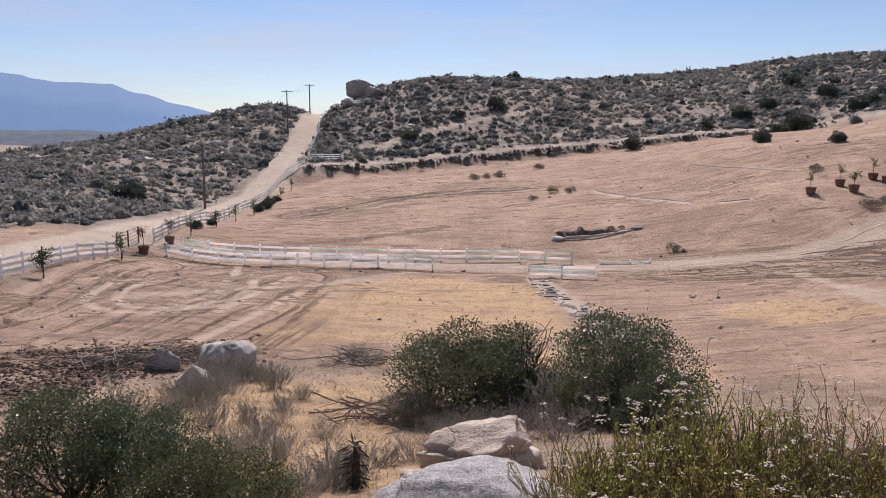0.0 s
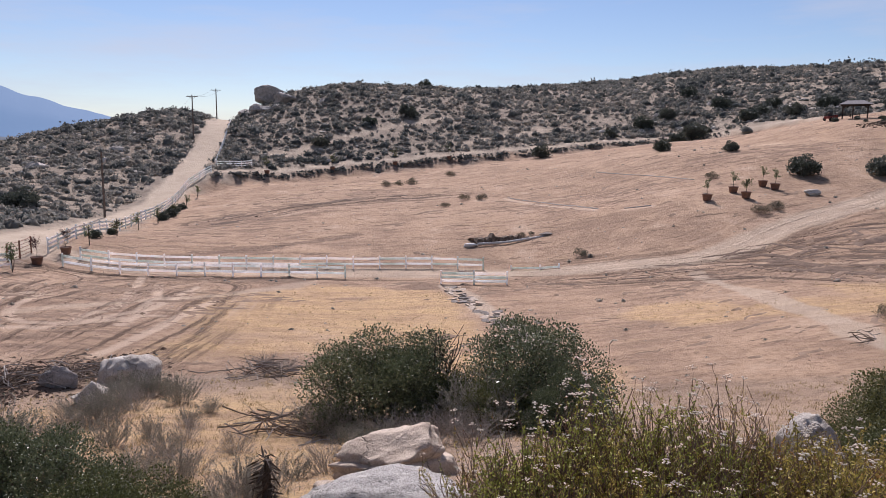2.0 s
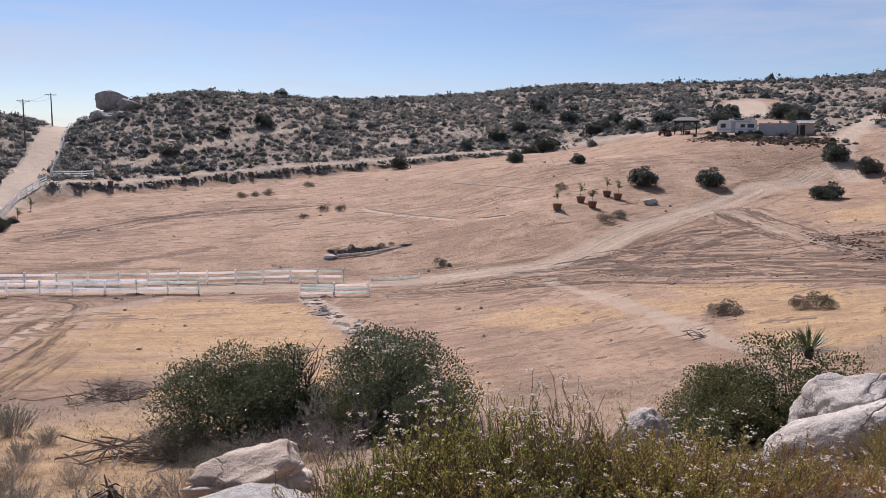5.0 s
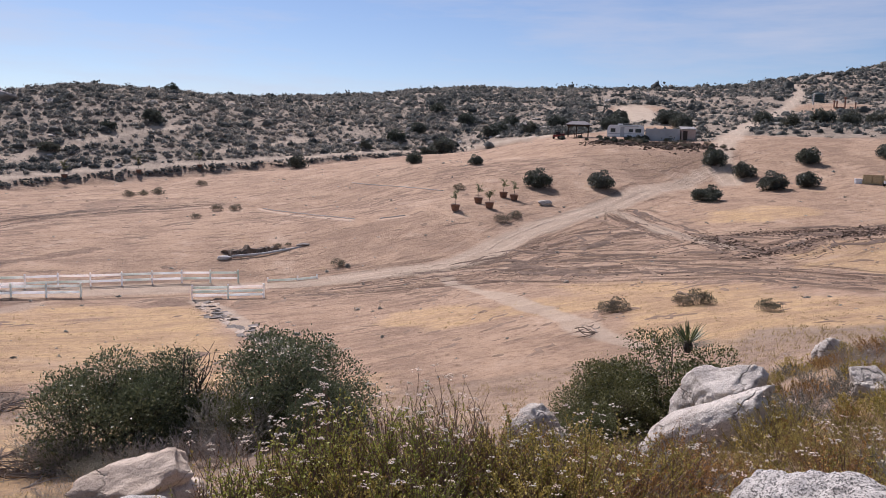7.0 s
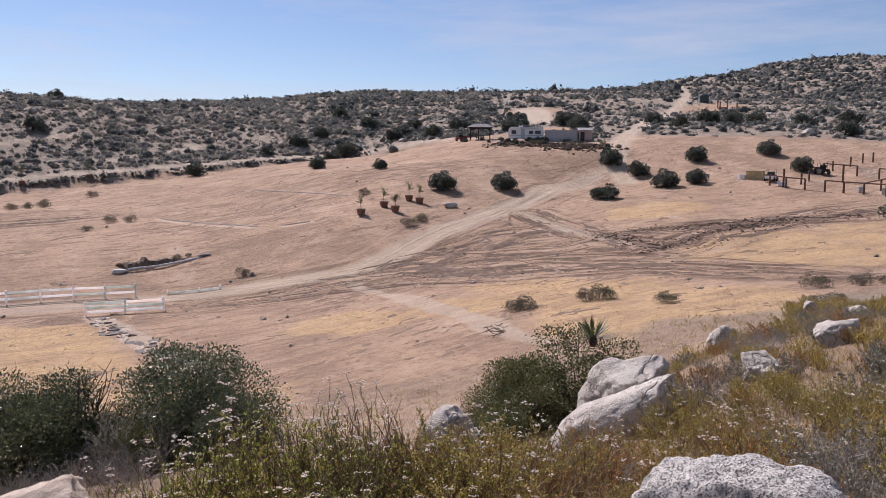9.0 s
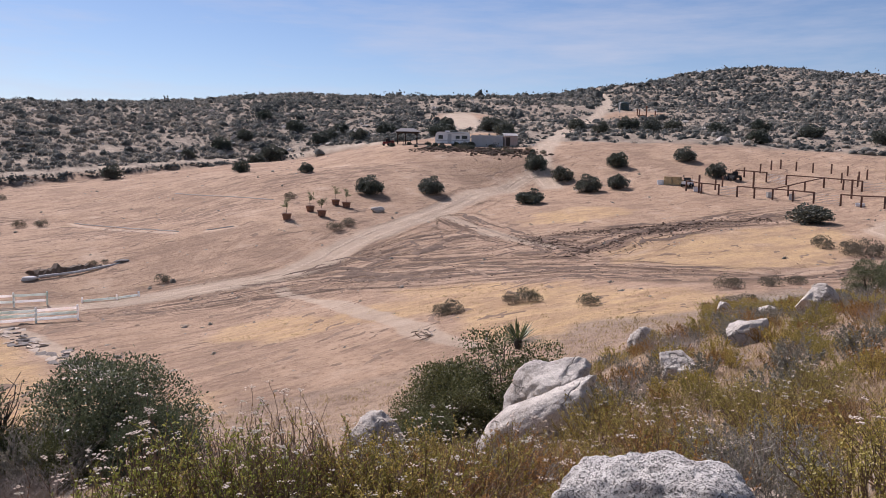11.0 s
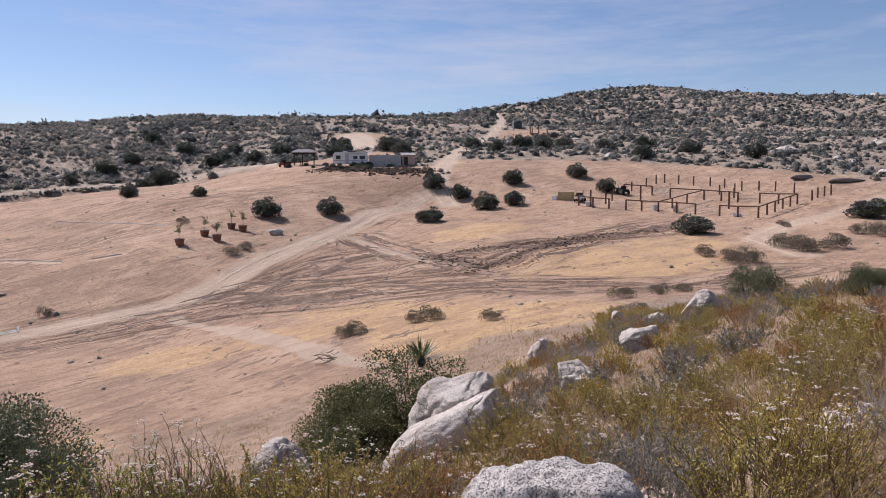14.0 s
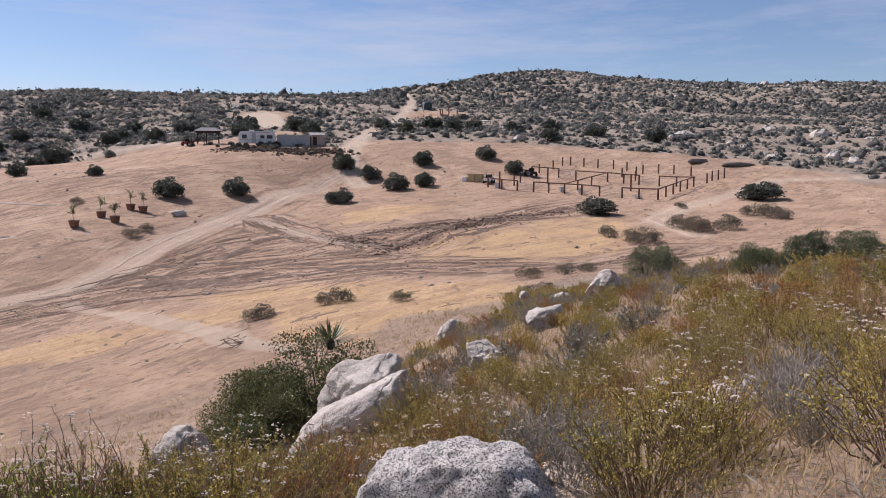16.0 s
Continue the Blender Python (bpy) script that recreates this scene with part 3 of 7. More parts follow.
# ---- building helpers ----
class Geo:
    """Collects vertices and faces of three or four corners."""

    def __init__(self):
        self.v, self.f, self.n, self.t = [], [], 0, []

    def add(self, verts, faces, tint=None):
        verts, faces = np.asarray(verts, np.float32).reshape(-1, 3), np.asarray(faces, np.int32)
        self.v.append(verts)
        self.f.append(faces + self.n)
        self.n += len(verts)
        if tint is not None:
            self.t.append(np.full(len(verts), tint, np.float32) if np.isscalar(tint) else np.asarray(tint, np.float32))
        return self

    def box(self, size, at=(0, 0, 0), turn=None, bevel=0.0):
        """A box centred at a place, its upright edges cut off by a bevel."""
        x, y, z = (c / 2 for c in size)
        b = min(bevel, x * 0.9, y * 0.9)
        ring = [(x - b, -y), (x, -y + b), (x, y - b), (x - b, y), (-x + b, y), (-x, y - b), (-x, -y + b), (-x + b, -y)] if b else [(x, -y), (x, y), (-x, y), (-x, -y)]
        k = len(ring)
        pts = [(p, q, -z) for p, q in ring] + [(p, q, z) for p, q in ring] + [(0, 0, -z), (0, 0, z)]
        m = Matrix.Translation(at) @ (turn.to_4x4() if turn else Matrix.Identity(4))
        pts = [m @ Vector(p) for p in pts]
        self.add(pts, [(i, (i + 1) % k, k + (i + 1) % k, k + i) for i in range(k)])
        self.add(pts, [((i + 1) % k, i, 2 * k) for i in range(k)] + [(k + i, k + (i + 1) % k, 2 * k + 1) for i in range(k)])
        return self

    def tube(self, pts, radii, sides=5, cap=True, tint=None):
        """A tapered tube through points."""
        pts = np.asarray(pts, float)
        radii = np.broadcast_to(np.asarray(radii, float), (len(pts),))
        d = np.gradient(pts, axis=0)
        d /= np.linalg.norm(d, axis=1)[:, None] + 1e-9
        up = np.where(np.abs(d[:, 2:3]) < 0.9, np.array([[0, 0, 1.0]]), np.array([[1.0, 0, 0]]))
        u = np.cross(d, up)
        u /= np.linalg.norm(u, axis=1)[:, None] + 1e-9
        w = np.cross(d, u)
        a = np.arange(sides) * 2 * np.pi / sides
        ring = pts[:, None] + radii[:, None, None] * (np.cos(a)[None, :, None] * u[:, None] + np.sin(a)[None, :, None] * w[:, None])
        i, j = np.meshgrid(np.arange(len(pts) - 1), np.arange(sides), indexing="ij")
        jn = (j + 1) % sides
        f = np.stack([i * sides + j, i * sides + jn, (i + 1) * sides + jn, (i + 1) * sides + j], -1).reshape(-1, 4)
        self.add(ring.reshape(-1, 3), f, tint)
        if cap and sides > 2:
            for k in (0, len(pts) - 1):
                c = np.vstack([ring[k], pts[k]])
                self.add(c, [(q, (q + 1) % sides, sides) for q in range(sides)], tint)
        return self

    def lathe(self, profile, sides=16, at=(0, 0, 0), wobble=0.0, seed=0):
        """A turned shape from (radius, height) pairs."""
        r = np.array([p[0] for p in profile], float)
        z = np.array([p[1] for p in profile], float)
        a = np.arange(sides) * 2 * np.pi / sides
        k = 1 + wobble * np.sin(3 * a + seed)
        x, y = r[:, None] * np.cos(a) * k + at[0], r[:, None] * np.sin(a) * k + at[1]
        zz = np.repeat(z[:, None], sides, 1) + at[2]
        i, j = np.meshgrid(np.arange(len(r) - 1), np.arange(sides), indexing="ij")
        jn = (j + 1) % sides
        f = np.stack([i * sides + j, i * sides + jn, (i + 1) * sides + jn, (i + 1) * sides + j], -1).reshape(-1, 4)
        return self.add(np.stack([x, y, zz], -1).reshape(-1, 3), f)

    def mesh(self, name, material=None, flat=True):
        me = bpy.data.meshes.new(name)
        v = np.concatenate(self.v)
        sizes = np.concatenate([np.full(len(f), f.shape[1], np.int32) for f in self.f])
        loops = np.concatenate([f.ravel() for f in self.f]).astype(np.int32)
        me.vertices.add(len(v))
        me.vertices.foreach_set("co", v.ravel())
        me.loops.add(len(loops))
        me.loops.foreach_set("vertex_index", loops)
        me.polygons.add(len(sizes))
        me.polygons.foreach_set("loop_start", np.concatenate([[0], np.cumsum(sizes)[:-1]]).astype(np.int32))
        me.polygons.foreach_set("use_smooth", np.full(len(sizes), not flat))
        me.update(calc_edges=True)
        if material:
            me.materials.append(material)
        if self.t:
            set_attr(me, "tint", np.concatenate(self.t))
        return me


def mesh_from(name, verts, faces, material=None, flat=True):
    return Geo().add(verts, faces).mesh(name, material, flat)


def thing(name, label, category, x=0.0, y=0.0, z=None, turn=0.0, scale=1.0, group=""):
    """An empty at a thing's base, on the ground unless a height is given."""
    ob = new(name)
    ob.empty_display_size = 0.2
    ob.matrix_basis = Matrix.LocRotScale((x, y, zat(x, y) if z is None else z), Euler((0, 0, radians(turn))), (scale,) * 3 if np.isscalar(scale) else scale)
    return tagged(ob, label, category, group)


def part(name, me, parent, label="", m=None, kind=""):
    """A mesh (or a Geo with its material) as one part under a thing or a part."""
    if isinstance(me, tuple):
        me = me[0].mesh(name, *me[1:])
    ob = new(name, me)
    ob.parent = parent
    if m is not None:
        ob.matrix_basis = m
    return tagged(ob, label, kind=kind)


def set_attr(me, name, values):
    a = me.attributes.new(name, "FLOAT", "POINT")
    a.data.foreach_set("value", np.asarray(values, np.float32))


SHEET = {}


def zat(x, y):
    """Height of the ground's sheet at a place."""
    a, d = math.degrees(math.atan2(x, y)), math.hypot(x, y)
    if not (SHEET and -45.5 < a < 99.4 and 1 < d < 900):
        return float(height(np.array([x]), np.array([y]))[0])
    u, i = (a + 46) / 0.22, int(np.searchsorted(SHEET["d"], d)) - 1
    j = int(u)
    z, fu, fv = SHEET["z"], u - j, (d - SHEET["d"][i]) / (SHEET["d"][i + 1] - SHEET["d"][i])
    return float((z[i, j] * (1 - fu) + z[i, j + 1] * fu) * (1 - fv) + (z[i + 1, j] * (1 - fu) + z[i + 1, j + 1] * fu) * fv)


# ---- the ground: one sheet to the horizon ----
def build_ground():
    az = np.radians(np.concatenate([np.arange(-46, 100, 0.22), np.arange(100, 314, 3.0)]))
    d = np.concatenate([0.5 * 1.0152 ** np.arange(264), 26.6 * 1.0082 ** np.arange(170), 107 * 1.0152 ** np.arange(244)])
    SHEET["d"] = d
    A, D = np.meshgrid(az, d)
    x, y = (np.sin(A) * D).ravel(), (np.cos(A) * D).ravel()
    z = height(x, y)
    lane, run, shown = streaks(x, y)
    z = z + shown * 0.045 * grain(lane, run / 13, 1.1, 51) * smooth(24, 34, np.hypot(x, y))
    na, nd = len(az), len(d)
    SHEET["z"] = z.reshape(nd, na)
    i, j = np.meshgrid(np.arange(nd - 1), np.arange(na), indexing="ij")
    jn = (j + 1) % na
    quads = np.stack([i * na + j, i * na + jn, (i + 1) * na + jn, (i + 1) * na + j], -1).reshape(-1, 4)[:, ::-1]
    x, y = np.append(x, 0.0), np.append(y, 0.0)
    z = np.append(z, height(np.zeros(1), np.zeros(1)))
    hub = [((k + 1) % na, k, nd * na) for k in range(na)]
    me = Geo().add(np.column_stack([x, y, z]), quads).add(np.zeros((0, 3)), np.array(hub) - len(x)).mesh("ground", GROUND, flat=False)
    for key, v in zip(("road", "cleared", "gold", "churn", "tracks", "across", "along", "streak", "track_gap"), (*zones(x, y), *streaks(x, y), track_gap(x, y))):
        set_attr(me, key, v)
    near = 0.75 * (1 - smooth(24, 46, np.hypot(x, y)))
    me.attributes["cleared"].data.foreach_set("value", np.maximum(zones(x, y)[1], near).astype(np.float32))
    return tagged(new("ground", me), "pale sandy ground of a cleared ranch field and brushy hills", "ground", kind="structure")


build_ground()

# ---- plants ----
rng = np.random.default_rng(7)


def leaf_material(name, dark, light, gloss=0.5, through=0.25):
    m, n, l, b = shader(name, gloss)
    r = n.new("ShaderNodeNewGeometry").outputs["Random Per Island"]
    patch = noise_node(n, l, 1.3, 3, 0.5, world_pos(n))
    c = mix_node(n, l, r, dark, light)
    each = n.new("ShaderNodeObjectInfo").outputs["Random"]
    c = mix_node(n, l, 1.0, c, ramp_node(n, l, each, [(0.0, (0.72, 0.78, 0.7)), (0.5, (1, 1, 1)), (1.0, (1.22, 1.12, 1.05))]), "MULTIPLY")
    c = mix_node(n, l, ramp_node(n, l, patch, [(0.4, (0, 0, 0)), (0.65, (0.5, 0.5, 0.5))]), c, tuple(0.5 * (a + q) * 1.25 for a, q in zip(dark, light)))
    l.new(c, b.inputs["Base Color"])
    t = n.new("ShaderNodeBsdfTranslucent")
    l.new(c, t.inputs["Color"])
    mix = n.new("ShaderNodeMixShader")
    mix.inputs["Fac"].default_value = through
    l.new(b.outputs["BSDF"], mix.inputs[1])
    l.new(t.outputs["BSDF"], mix.inputs[2])
    l.new(mix.outputs["Shader"], n["Material Output"].inputs["Surface"])
    return m


def brush_material(name, stops):
    """Far brush: each plant has its own tint, each leaf tuft varies about it."""
    m, n, l, b = shader(name, 0.85)
    c = ramp_node(n, l, attr_node(n, "tint"), stops)
    r = n.new("ShaderNodeNewGeometry").outputs["Random Per Island"]
    c = mix_node(n, l, 0.7, c, ramp_node(n, l, r, [(0.0, (0.45, 0.45, 0.45)), (1.0, (1.0, 1.0, 1.0))]), "MULTIPLY")
    l.new(c, b.inputs["Base Color"])
    t = n.new("ShaderNodeBsdfTranslucent")
    l.new(c, t.inputs["Color"])
    mix = n.new("ShaderNodeMixShader")
    mix.inputs["Fac"].default_value = 0.4
    l.new(b.outputs["BSDF"], mix.inputs[1])
    l.new(t.outputs["BSDF"], mix.inputs[2])
    l.new(mix.outputs["Shader"], n["Material Output"].inputs["Surface"])
    return m


LEAF_DARK = leaf_material("sumac_leaf", (0.038, 0.052, 0.027), (0.175, 0.19, 0.10), 0.38, 0.22)
# Bush leaf colour is lifted and blued to hold haze.
LEAF_BUSH = leaf_material("dusky_leaf", (0.055, 0.062, 0.050), (0.125, 0.132, 0.102), 0.5, 0.2)
LEAF_OLIVE = leaf_material("scrub_oak_leaf", (0.038, 0.046, 0.018), (0.185, 0.185, 0.075), 0.45, 0.2)
LEAF_SAGE = leaf_material("sage_leaf", (0.15, 0.125, 0.03), (0.58, 0.46, 0.125), 0.55, 0.26)
LEAF_GREEN = leaf_material("fresh_leaf", (0.10, 0.115, 0.024), (0.46, 0.44, 0.10), 0.5, 0.26)
LEAF_RED = leaf_material("purple_leaf", (0.045, 0.018, 0.022), (0.11, 0.045, 0.045), 0.5, 0.2)
LEAF_GRAY = leaf_material("gray_sage_leaf", (0.11, 0.105, 0.08), (0.35, 0.32, 0.25), 0.7, 0.25)
LEAF_WEED = leaf_material("dusty_weed_leaf", (0.075, 0.066, 0.045), (0.20, 0.172, 0.125), 0.7, 0.3)
LEAF_RUST = leaf_material("rusty_bract", (0.17, 0.09, 0.03), (0.52, 0.31, 0.11), 0.8, 0.22)
STRAW = leaf_material("dry_grass_blade", (0.30, 0.205, 0.10), (0.58, 0.43, 0.23), 0.8, 0.3)
LEAF_YOUNG = leaf_material("young_tree_leaf", (0.09, 0.10, 0.05), (0.25, 0.26, 0.13), 0.5, 0.3)
PETAL = leaf_material("cream_flower", (0.44, 0.36, 0.29), (0.74, 0.66, 0.56), 0.8, 0.25)
TWIG = plain("woody_twig", (0.12, 0.09, 0.065), (0.28, 0.22, 0.17), 8, 0.9, 0.2, 0.002)
TWIG_GRAY = plain("dead_gray_twig", (0.17, 0.145, 0.125), (0.50, 0.44, 0.38), 8, 0.9, 0.2, 0.002)
TWIG_RED = plain("red_brown_stem", (0.10, 0.062, 0.045), (0.27, 0.175, 0.125), 8, 0.8, 0.0)
BARK = plain("dark_bark", (0.045, 0.035, 0.028), (0.12, 0.095, 0.075), 9, 0.9, 0.5, 0.01)


def unit(v):
    return v / (np.linalg.norm(v, axis=-1, keepdims=True) + 1e-9)


def leaves(g, at, out, size, rng, slim=0.5, lift=0.35):
    """Leaf blades (diamonds folded by nothing, one face each) at places, growing outwards."""
    n = len(at)
    axis = unit(out + rng.normal(0, 0.75, (n, 3)) + np.array([0, 0, lift]))
    side = unit(np.cross(axis, rng.normal(0, 1, (n, 3))))
    s = np.asarray(size) * rng.uniform(0.65, 1.3, (n, 1))
    p = np.stack([at, at + axis * s * 0.5 + side * s * slim * 0.5, at + axis * s, at + axis * s * 0.5 - side * s * slim * 0.5], 1)
    return g.add(p.reshape(-1, 3), np.arange(4 * n).reshape(-1, 4))


def limb(a, b, rng, bend=0.15, k=6):
    t = np.linspace(0, 1, k)[:, None]
    a, b = np.asarray(a, float), np.asarray(b, float)
    off = rng.normal(0, 1, 3) * np.linalg.norm(b - a) * bend
    return a + (b - a) * t + off * np.sin(np.pi * t) + rng.normal(0, 0.02, (k, 3)) * np.linalg.norm(b - a) * (t > 0)


def crown_shrub(seed, w, h, lumps, count, leaf, slim=0.5, trunk=0.05):
    """Wood and leaves of a rounded shrub or small tree: clumps of leaves on forking limbs, with gaps between."""
    r = np.random.default_rng(seed)
    wood, foliage = Geo(), Geo()
    az = r.uniform(0, 2 * np.pi, lumps)
    rad = np.sqrt(r.uniform(0.05, 1, lumps)) * w * 0.39
    top = h * (0.80 - 0.38 * (rad / (w * 0.39)) ** 2.0)
    cz = top * r.uniform(0.15, 1.0, lumps) ** 0.8
    centres = np.column_stack([np.cos(az) * rad, np.sin(az) * rad, cz])
    size = r.uniform(0.75, 1.3, lumps) * 0.5 * (w * w * h / lumps) ** (1 / 3)
    for c, s in zip(centres, size):
        wood.tube(limb((r.normal(0, 0.05) * w, r.normal(0, 0.05) * w, -0.15), c, r), np.linspace(trunk, trunk * 0.2, 6), 4, False)
        for _ in range(3):
            wood.tube(limb(c * 0.75, c + unit(r.normal(0, 1, 3)) * s * 0.9, r, 0.2, 4), np.linspace(trunk * 0.3, trunk * 0.08, 4), 3, False)
    share = np.maximum(6, (count * size ** 2 / (size ** 2).sum()).astype(int))
    for c, s, k in zip(centres, size, share):
        out = unit(r.normal(0, 1, (k, 3)) + np.array([0, 0, 0.35]))
        at = c + out * s * (r.uniform(0.25, 1.0, (k, 1)) ** 0.45) * np.array([1.1, 1.1, 0.8]) * (1 + 0.25 * r.normal(0, 1, (k, 1)) * (r.random((k, 1)) < 0.25))
        at[:, 2] = np.maximum(at[:, 2], 0.03)
        leaves(foliage, at, out, leaf, r, slim)
    return wood, foliage


def stem_bush(seed, w, h, stems, leaf, per_stem, heads=0, slim=0.3, forks=2, spread=1.0, thick=0.006, low=0.25, stray=0.11, rise=0.9):
    """Stems, leaves and flower heads of a many-stemmed bush. stray: how far forks leave their stem; rise: how steeply leaves stand."""
    r = np.random.default_rng(seed)
    wood, foliage, bloom = Geo(), Geo(), Geo()
    tips = []
    for _ in range(stems):
        a, q = r.uniform(0, 2 * np.pi), np.sqrt(r.random())
        foot = np.array([np.cos(a), np.sin(a), 0]) * q * w * 0.14 + np.array([0, 0, -0.05])
        tip = np.array([np.cos(a) * q * w * 0.5 * spread, np.sin(a) * q * w * 0.5 * spread, h * r.uniform(0.6, 1.0) * (1 - 0.3 * q * q)])
        tip[:2] += r.normal(0, 0.06 * w, 2)
        k6 = 6 if stems > 40 else 4
        line = limb(foot, tip, r, 0.10, k6)
        wood.tube(line, np.linspace(thick, thick * 0.35, k6), 3, False)
        branches = [(line, low)]
        for _ in range(forks):
            s = line[r.integers(k6 // 3, k6 - 1)]
            e = s + (tip - foot) * r.uniform(0.25, 0.5) + r.normal(0, stray * h, 3) * np.array([1, 1, 0.5])
            b = limb(s, e, r, 0.12, 4)
            wood.tube(b, np.linspace(thick * 0.5, thick * 0.25, 4), 3, False)
            branches.append((b, min(low, 0.3)))
        for b, start in branches:
            tips.append(b[-1])
            if per_stem:
                k = max(3, per_stem // len(branches))
                t = (start + (1 - start) * r.random(k) ** 0.8) * (len(b) - 1)
                i = np.minimum(t.astype(int), len(b) - 2)
                at = b[i] + (b[i + 1] - b[i]) * (t - i)[:, None]
                leaves(foliage, at, unit(r.normal(0, 1, (k, 3))) * 0.7, leaf, r, slim, rise)
    if heads:
        order = sorted(tips, key=lambda p: -p[2] + r.normal(0, 0.15 * h))[:heads]
        for p in order:
            top = p + np.array([r.normal(0, 0.02), r.normal(0, 0.02), r.uniform(0.02, 0.13)])
            wood.tube(limb(p, top, r, 0.1, 3), 0.0014, 3, False)
            wide = r.uniform(0.010, 0.022)
            for _ in range(r.integers(6, 13)):
                q = r.normal(0, wide, 2)
                blossom(bloom, top + np.array([q[0], q[1], -4.0 * (q @ q) + r.normal(0, 0.003)]), r.uniform(0.005, 0.009), r)
    return wood, foliage, bloom


def blossom(g, c, s, r):
    """A small lumpy flower head."""
    a = np.arange(6) * np.pi / 3 + r.random()
    k = r.uniform(0.75, 1.2, 6)
    ring = np.column_stack([np.cos(a) * k, np.sin(a) * k, np.zeros(6)]) * s
    low = ring * 0.6 - np.array([0, 0, 0.5 * s])
    p = np.vstack([ring, low, [[0, 0, 0.55 * s]]]) + c
    g.add(p, [(i, (i + 1) % 6, 12) for i in range(6)])
    g.add(p, [(6 + i, 6 + (i + 1) % 6, (i + 1) % 6, i) for i in range(6)])


def shrub_meshes(kind, seed):
    """Shared meshes of one plant, as (part name, mesh, label) rows."""
    if kind == "sumac":
        w, f = crown_shrub(seed, 3.2, 2.4, 30, 24000, 0.055, 0.55, 0.035)
        return [("trunk", w.mesh("trunk", BARK), ""), ("crown", f.mesh("crown", LEAF_DARK), "")]
    if kind == "oak":
        w, f = crown_shrub(seed, 3.0, 2.2, 26, 17000, 0.052, 0.6, 0.035)
        return [("trunk", w.mesh("trunk", BARK), ""), ("crown", f.mesh("crown", LEAF_OLIVE), "")]
    if kind == "field_bush":
        w, f = crown_shrub(seed, 3.6, 2.5, 42, 3800, 0.22, 0.65, 0.05)
        return [("trunk", w.mesh("trunk", BARK), ""), ("crown", f.mesh("crown", LEAF_BUSH), "")]
    if kind == "buckwheat":
        w, f, b = stem_bush(seed, 1.0, 0.70, 56, 0.022, 135, 13, 0.38, 3, 1.0, 0.006, 0.3, 0.08)
        return [("wood", w.mesh("wood", TWIG_RED), ""), ("foliage", f.mesh("foliage", LEAF_SAGE), ""), ("bloom", b.mesh("bloom", PETAL), "cream flower heads")]
    if kind == "green_sage":
        w, f, b = stem_bush(seed, 0.9, 1.02, 28, 0.023, 150, 7, 0.45, 5, 0.75, 0.008, 0.5, 0.06, 1.1)
        return [("wood", w.mesh("wood", TWIG_RED), ""), ("foliage", f.mesh("foliage", LEAF_GREEN), ""), ("bloom", b.mesh("bloom", PETAL), "cream flower heads")]
    if kind == "rusty":
        w, f, b = stem_bush(seed, 0.85, 0.62, 52, 0.019, 115, 7, 0.42, 3, 1.0, 0.005, 0.25, 0.08)
        return [("wood", w.mesh("wood", TWIG_RED), ""), ("foliage", f.mesh("foliage", LEAF_RUST), ""), ("bloom", b.mesh("bloom", PETAL), "faded flower heads")]
    if kind == "gray_sage":
        w, f, _ = stem_bush(seed, 0.95, 0.65, 60, 0.024, 105, 0, 0.4, 3)
        return [("wood", w.mesh("wood", TWIG_GRAY), ""), ("foliage", f.mesh("foliage", LEAF_GRAY), "")]
    if kind == "dead":
        w, f, _ = stem_bush(seed, 1.1, 0.62, 60, 0.03, 0, 0, 0.4, 6, 1.15, 0.005, 0.25, 0.13)
        return [("wood", w.mesh("wood", TWIG_GRAY), "")]
    if kind == "snag":
        w, f, _ = stem_bush(seed, 0.9, 1.9, 7, 0.03, 0, 0, 0.4, 9, 0.8, 0.022, 0.25, 0.10)
        return [("wood", w.mesh("wood", BARK), "")]
    if kind == "redstem":
        w, f, b = stem_bush(seed, 0.9, 0.76, 56, 0.02, 22, 10, 0.4, 5, 0.85, 0.006, 0.6, 0.07)
        return [("wood", w.mesh("wood", TWIG_RED), ""), ("foliage", f.mesh("foliage", LEAF_RUST), ""), ("bloom", b.mesh("bloom", PETAL), "cream flower heads")]
    if kind == "weed":
        w, f = crown_shrub(seed, 1.1, 0.62, 26, 1500, 0.06, 0.4, 0.008)
        return [("wood", w.mesh("wood", TWIG), ""), ("foliage", f.mesh("foliage", LEAF_WEED), "")]
    if kind == "buckwheat_low":
        w, f, b = stem_bush(seed, 0.95, 0.7, 34, 0.038, 100, 11, 0.38, 1)
        return [("wood", w.mesh("wood", TWIG_RED), ""), ("foliage", f.mesh("foliage", LEAF_SAGE), ""), ("bloom", b.mesh("bloom", PETAL), "cream flower heads")]
    if kind == "rusty_low":
        w, f, _ = stem_bush(seed, 0.9, 0.6, 30, 0.036, 80, 0, 0.42, 1)
        return [("wood", w.mesh("wood", TWIG_RED), ""), ("foliage", f.mesh("foliage", LEAF_RUST), "")]
    if kind == "gray_low":
        w, f, _ = stem_bush(seed, 0.95, 0.65, 32, 0.042, 85, 0, 0.42, 1)
        return [("wood", w.mesh("wood", TWIG_GRAY), ""), ("foliage", f.mesh("foliage", LEAF_GRAY), "")]
    if kind == "yucca":
        r = np.random.default_rng(seed)
        g = Geo()
        n = 90
        out = unit(np.column_stack([r.normal(0, 1, n), r.normal(0, 1, n), r.uniform(0.0, 1.6, n)]))
        tip = out * r.uniform(0.45, 0.6, (n, 1)) + np.array([0, 0, 0.1])
        side = unit(np.cross(out, np.array([0, 0, 1.0]))) * 0.018
        root = out * 0.05 + np.array([0, 0, 0.1])
        mid = (root + tip) * 0.5
        p = np.stack([root, mid + side, tip, mid - side], 1)
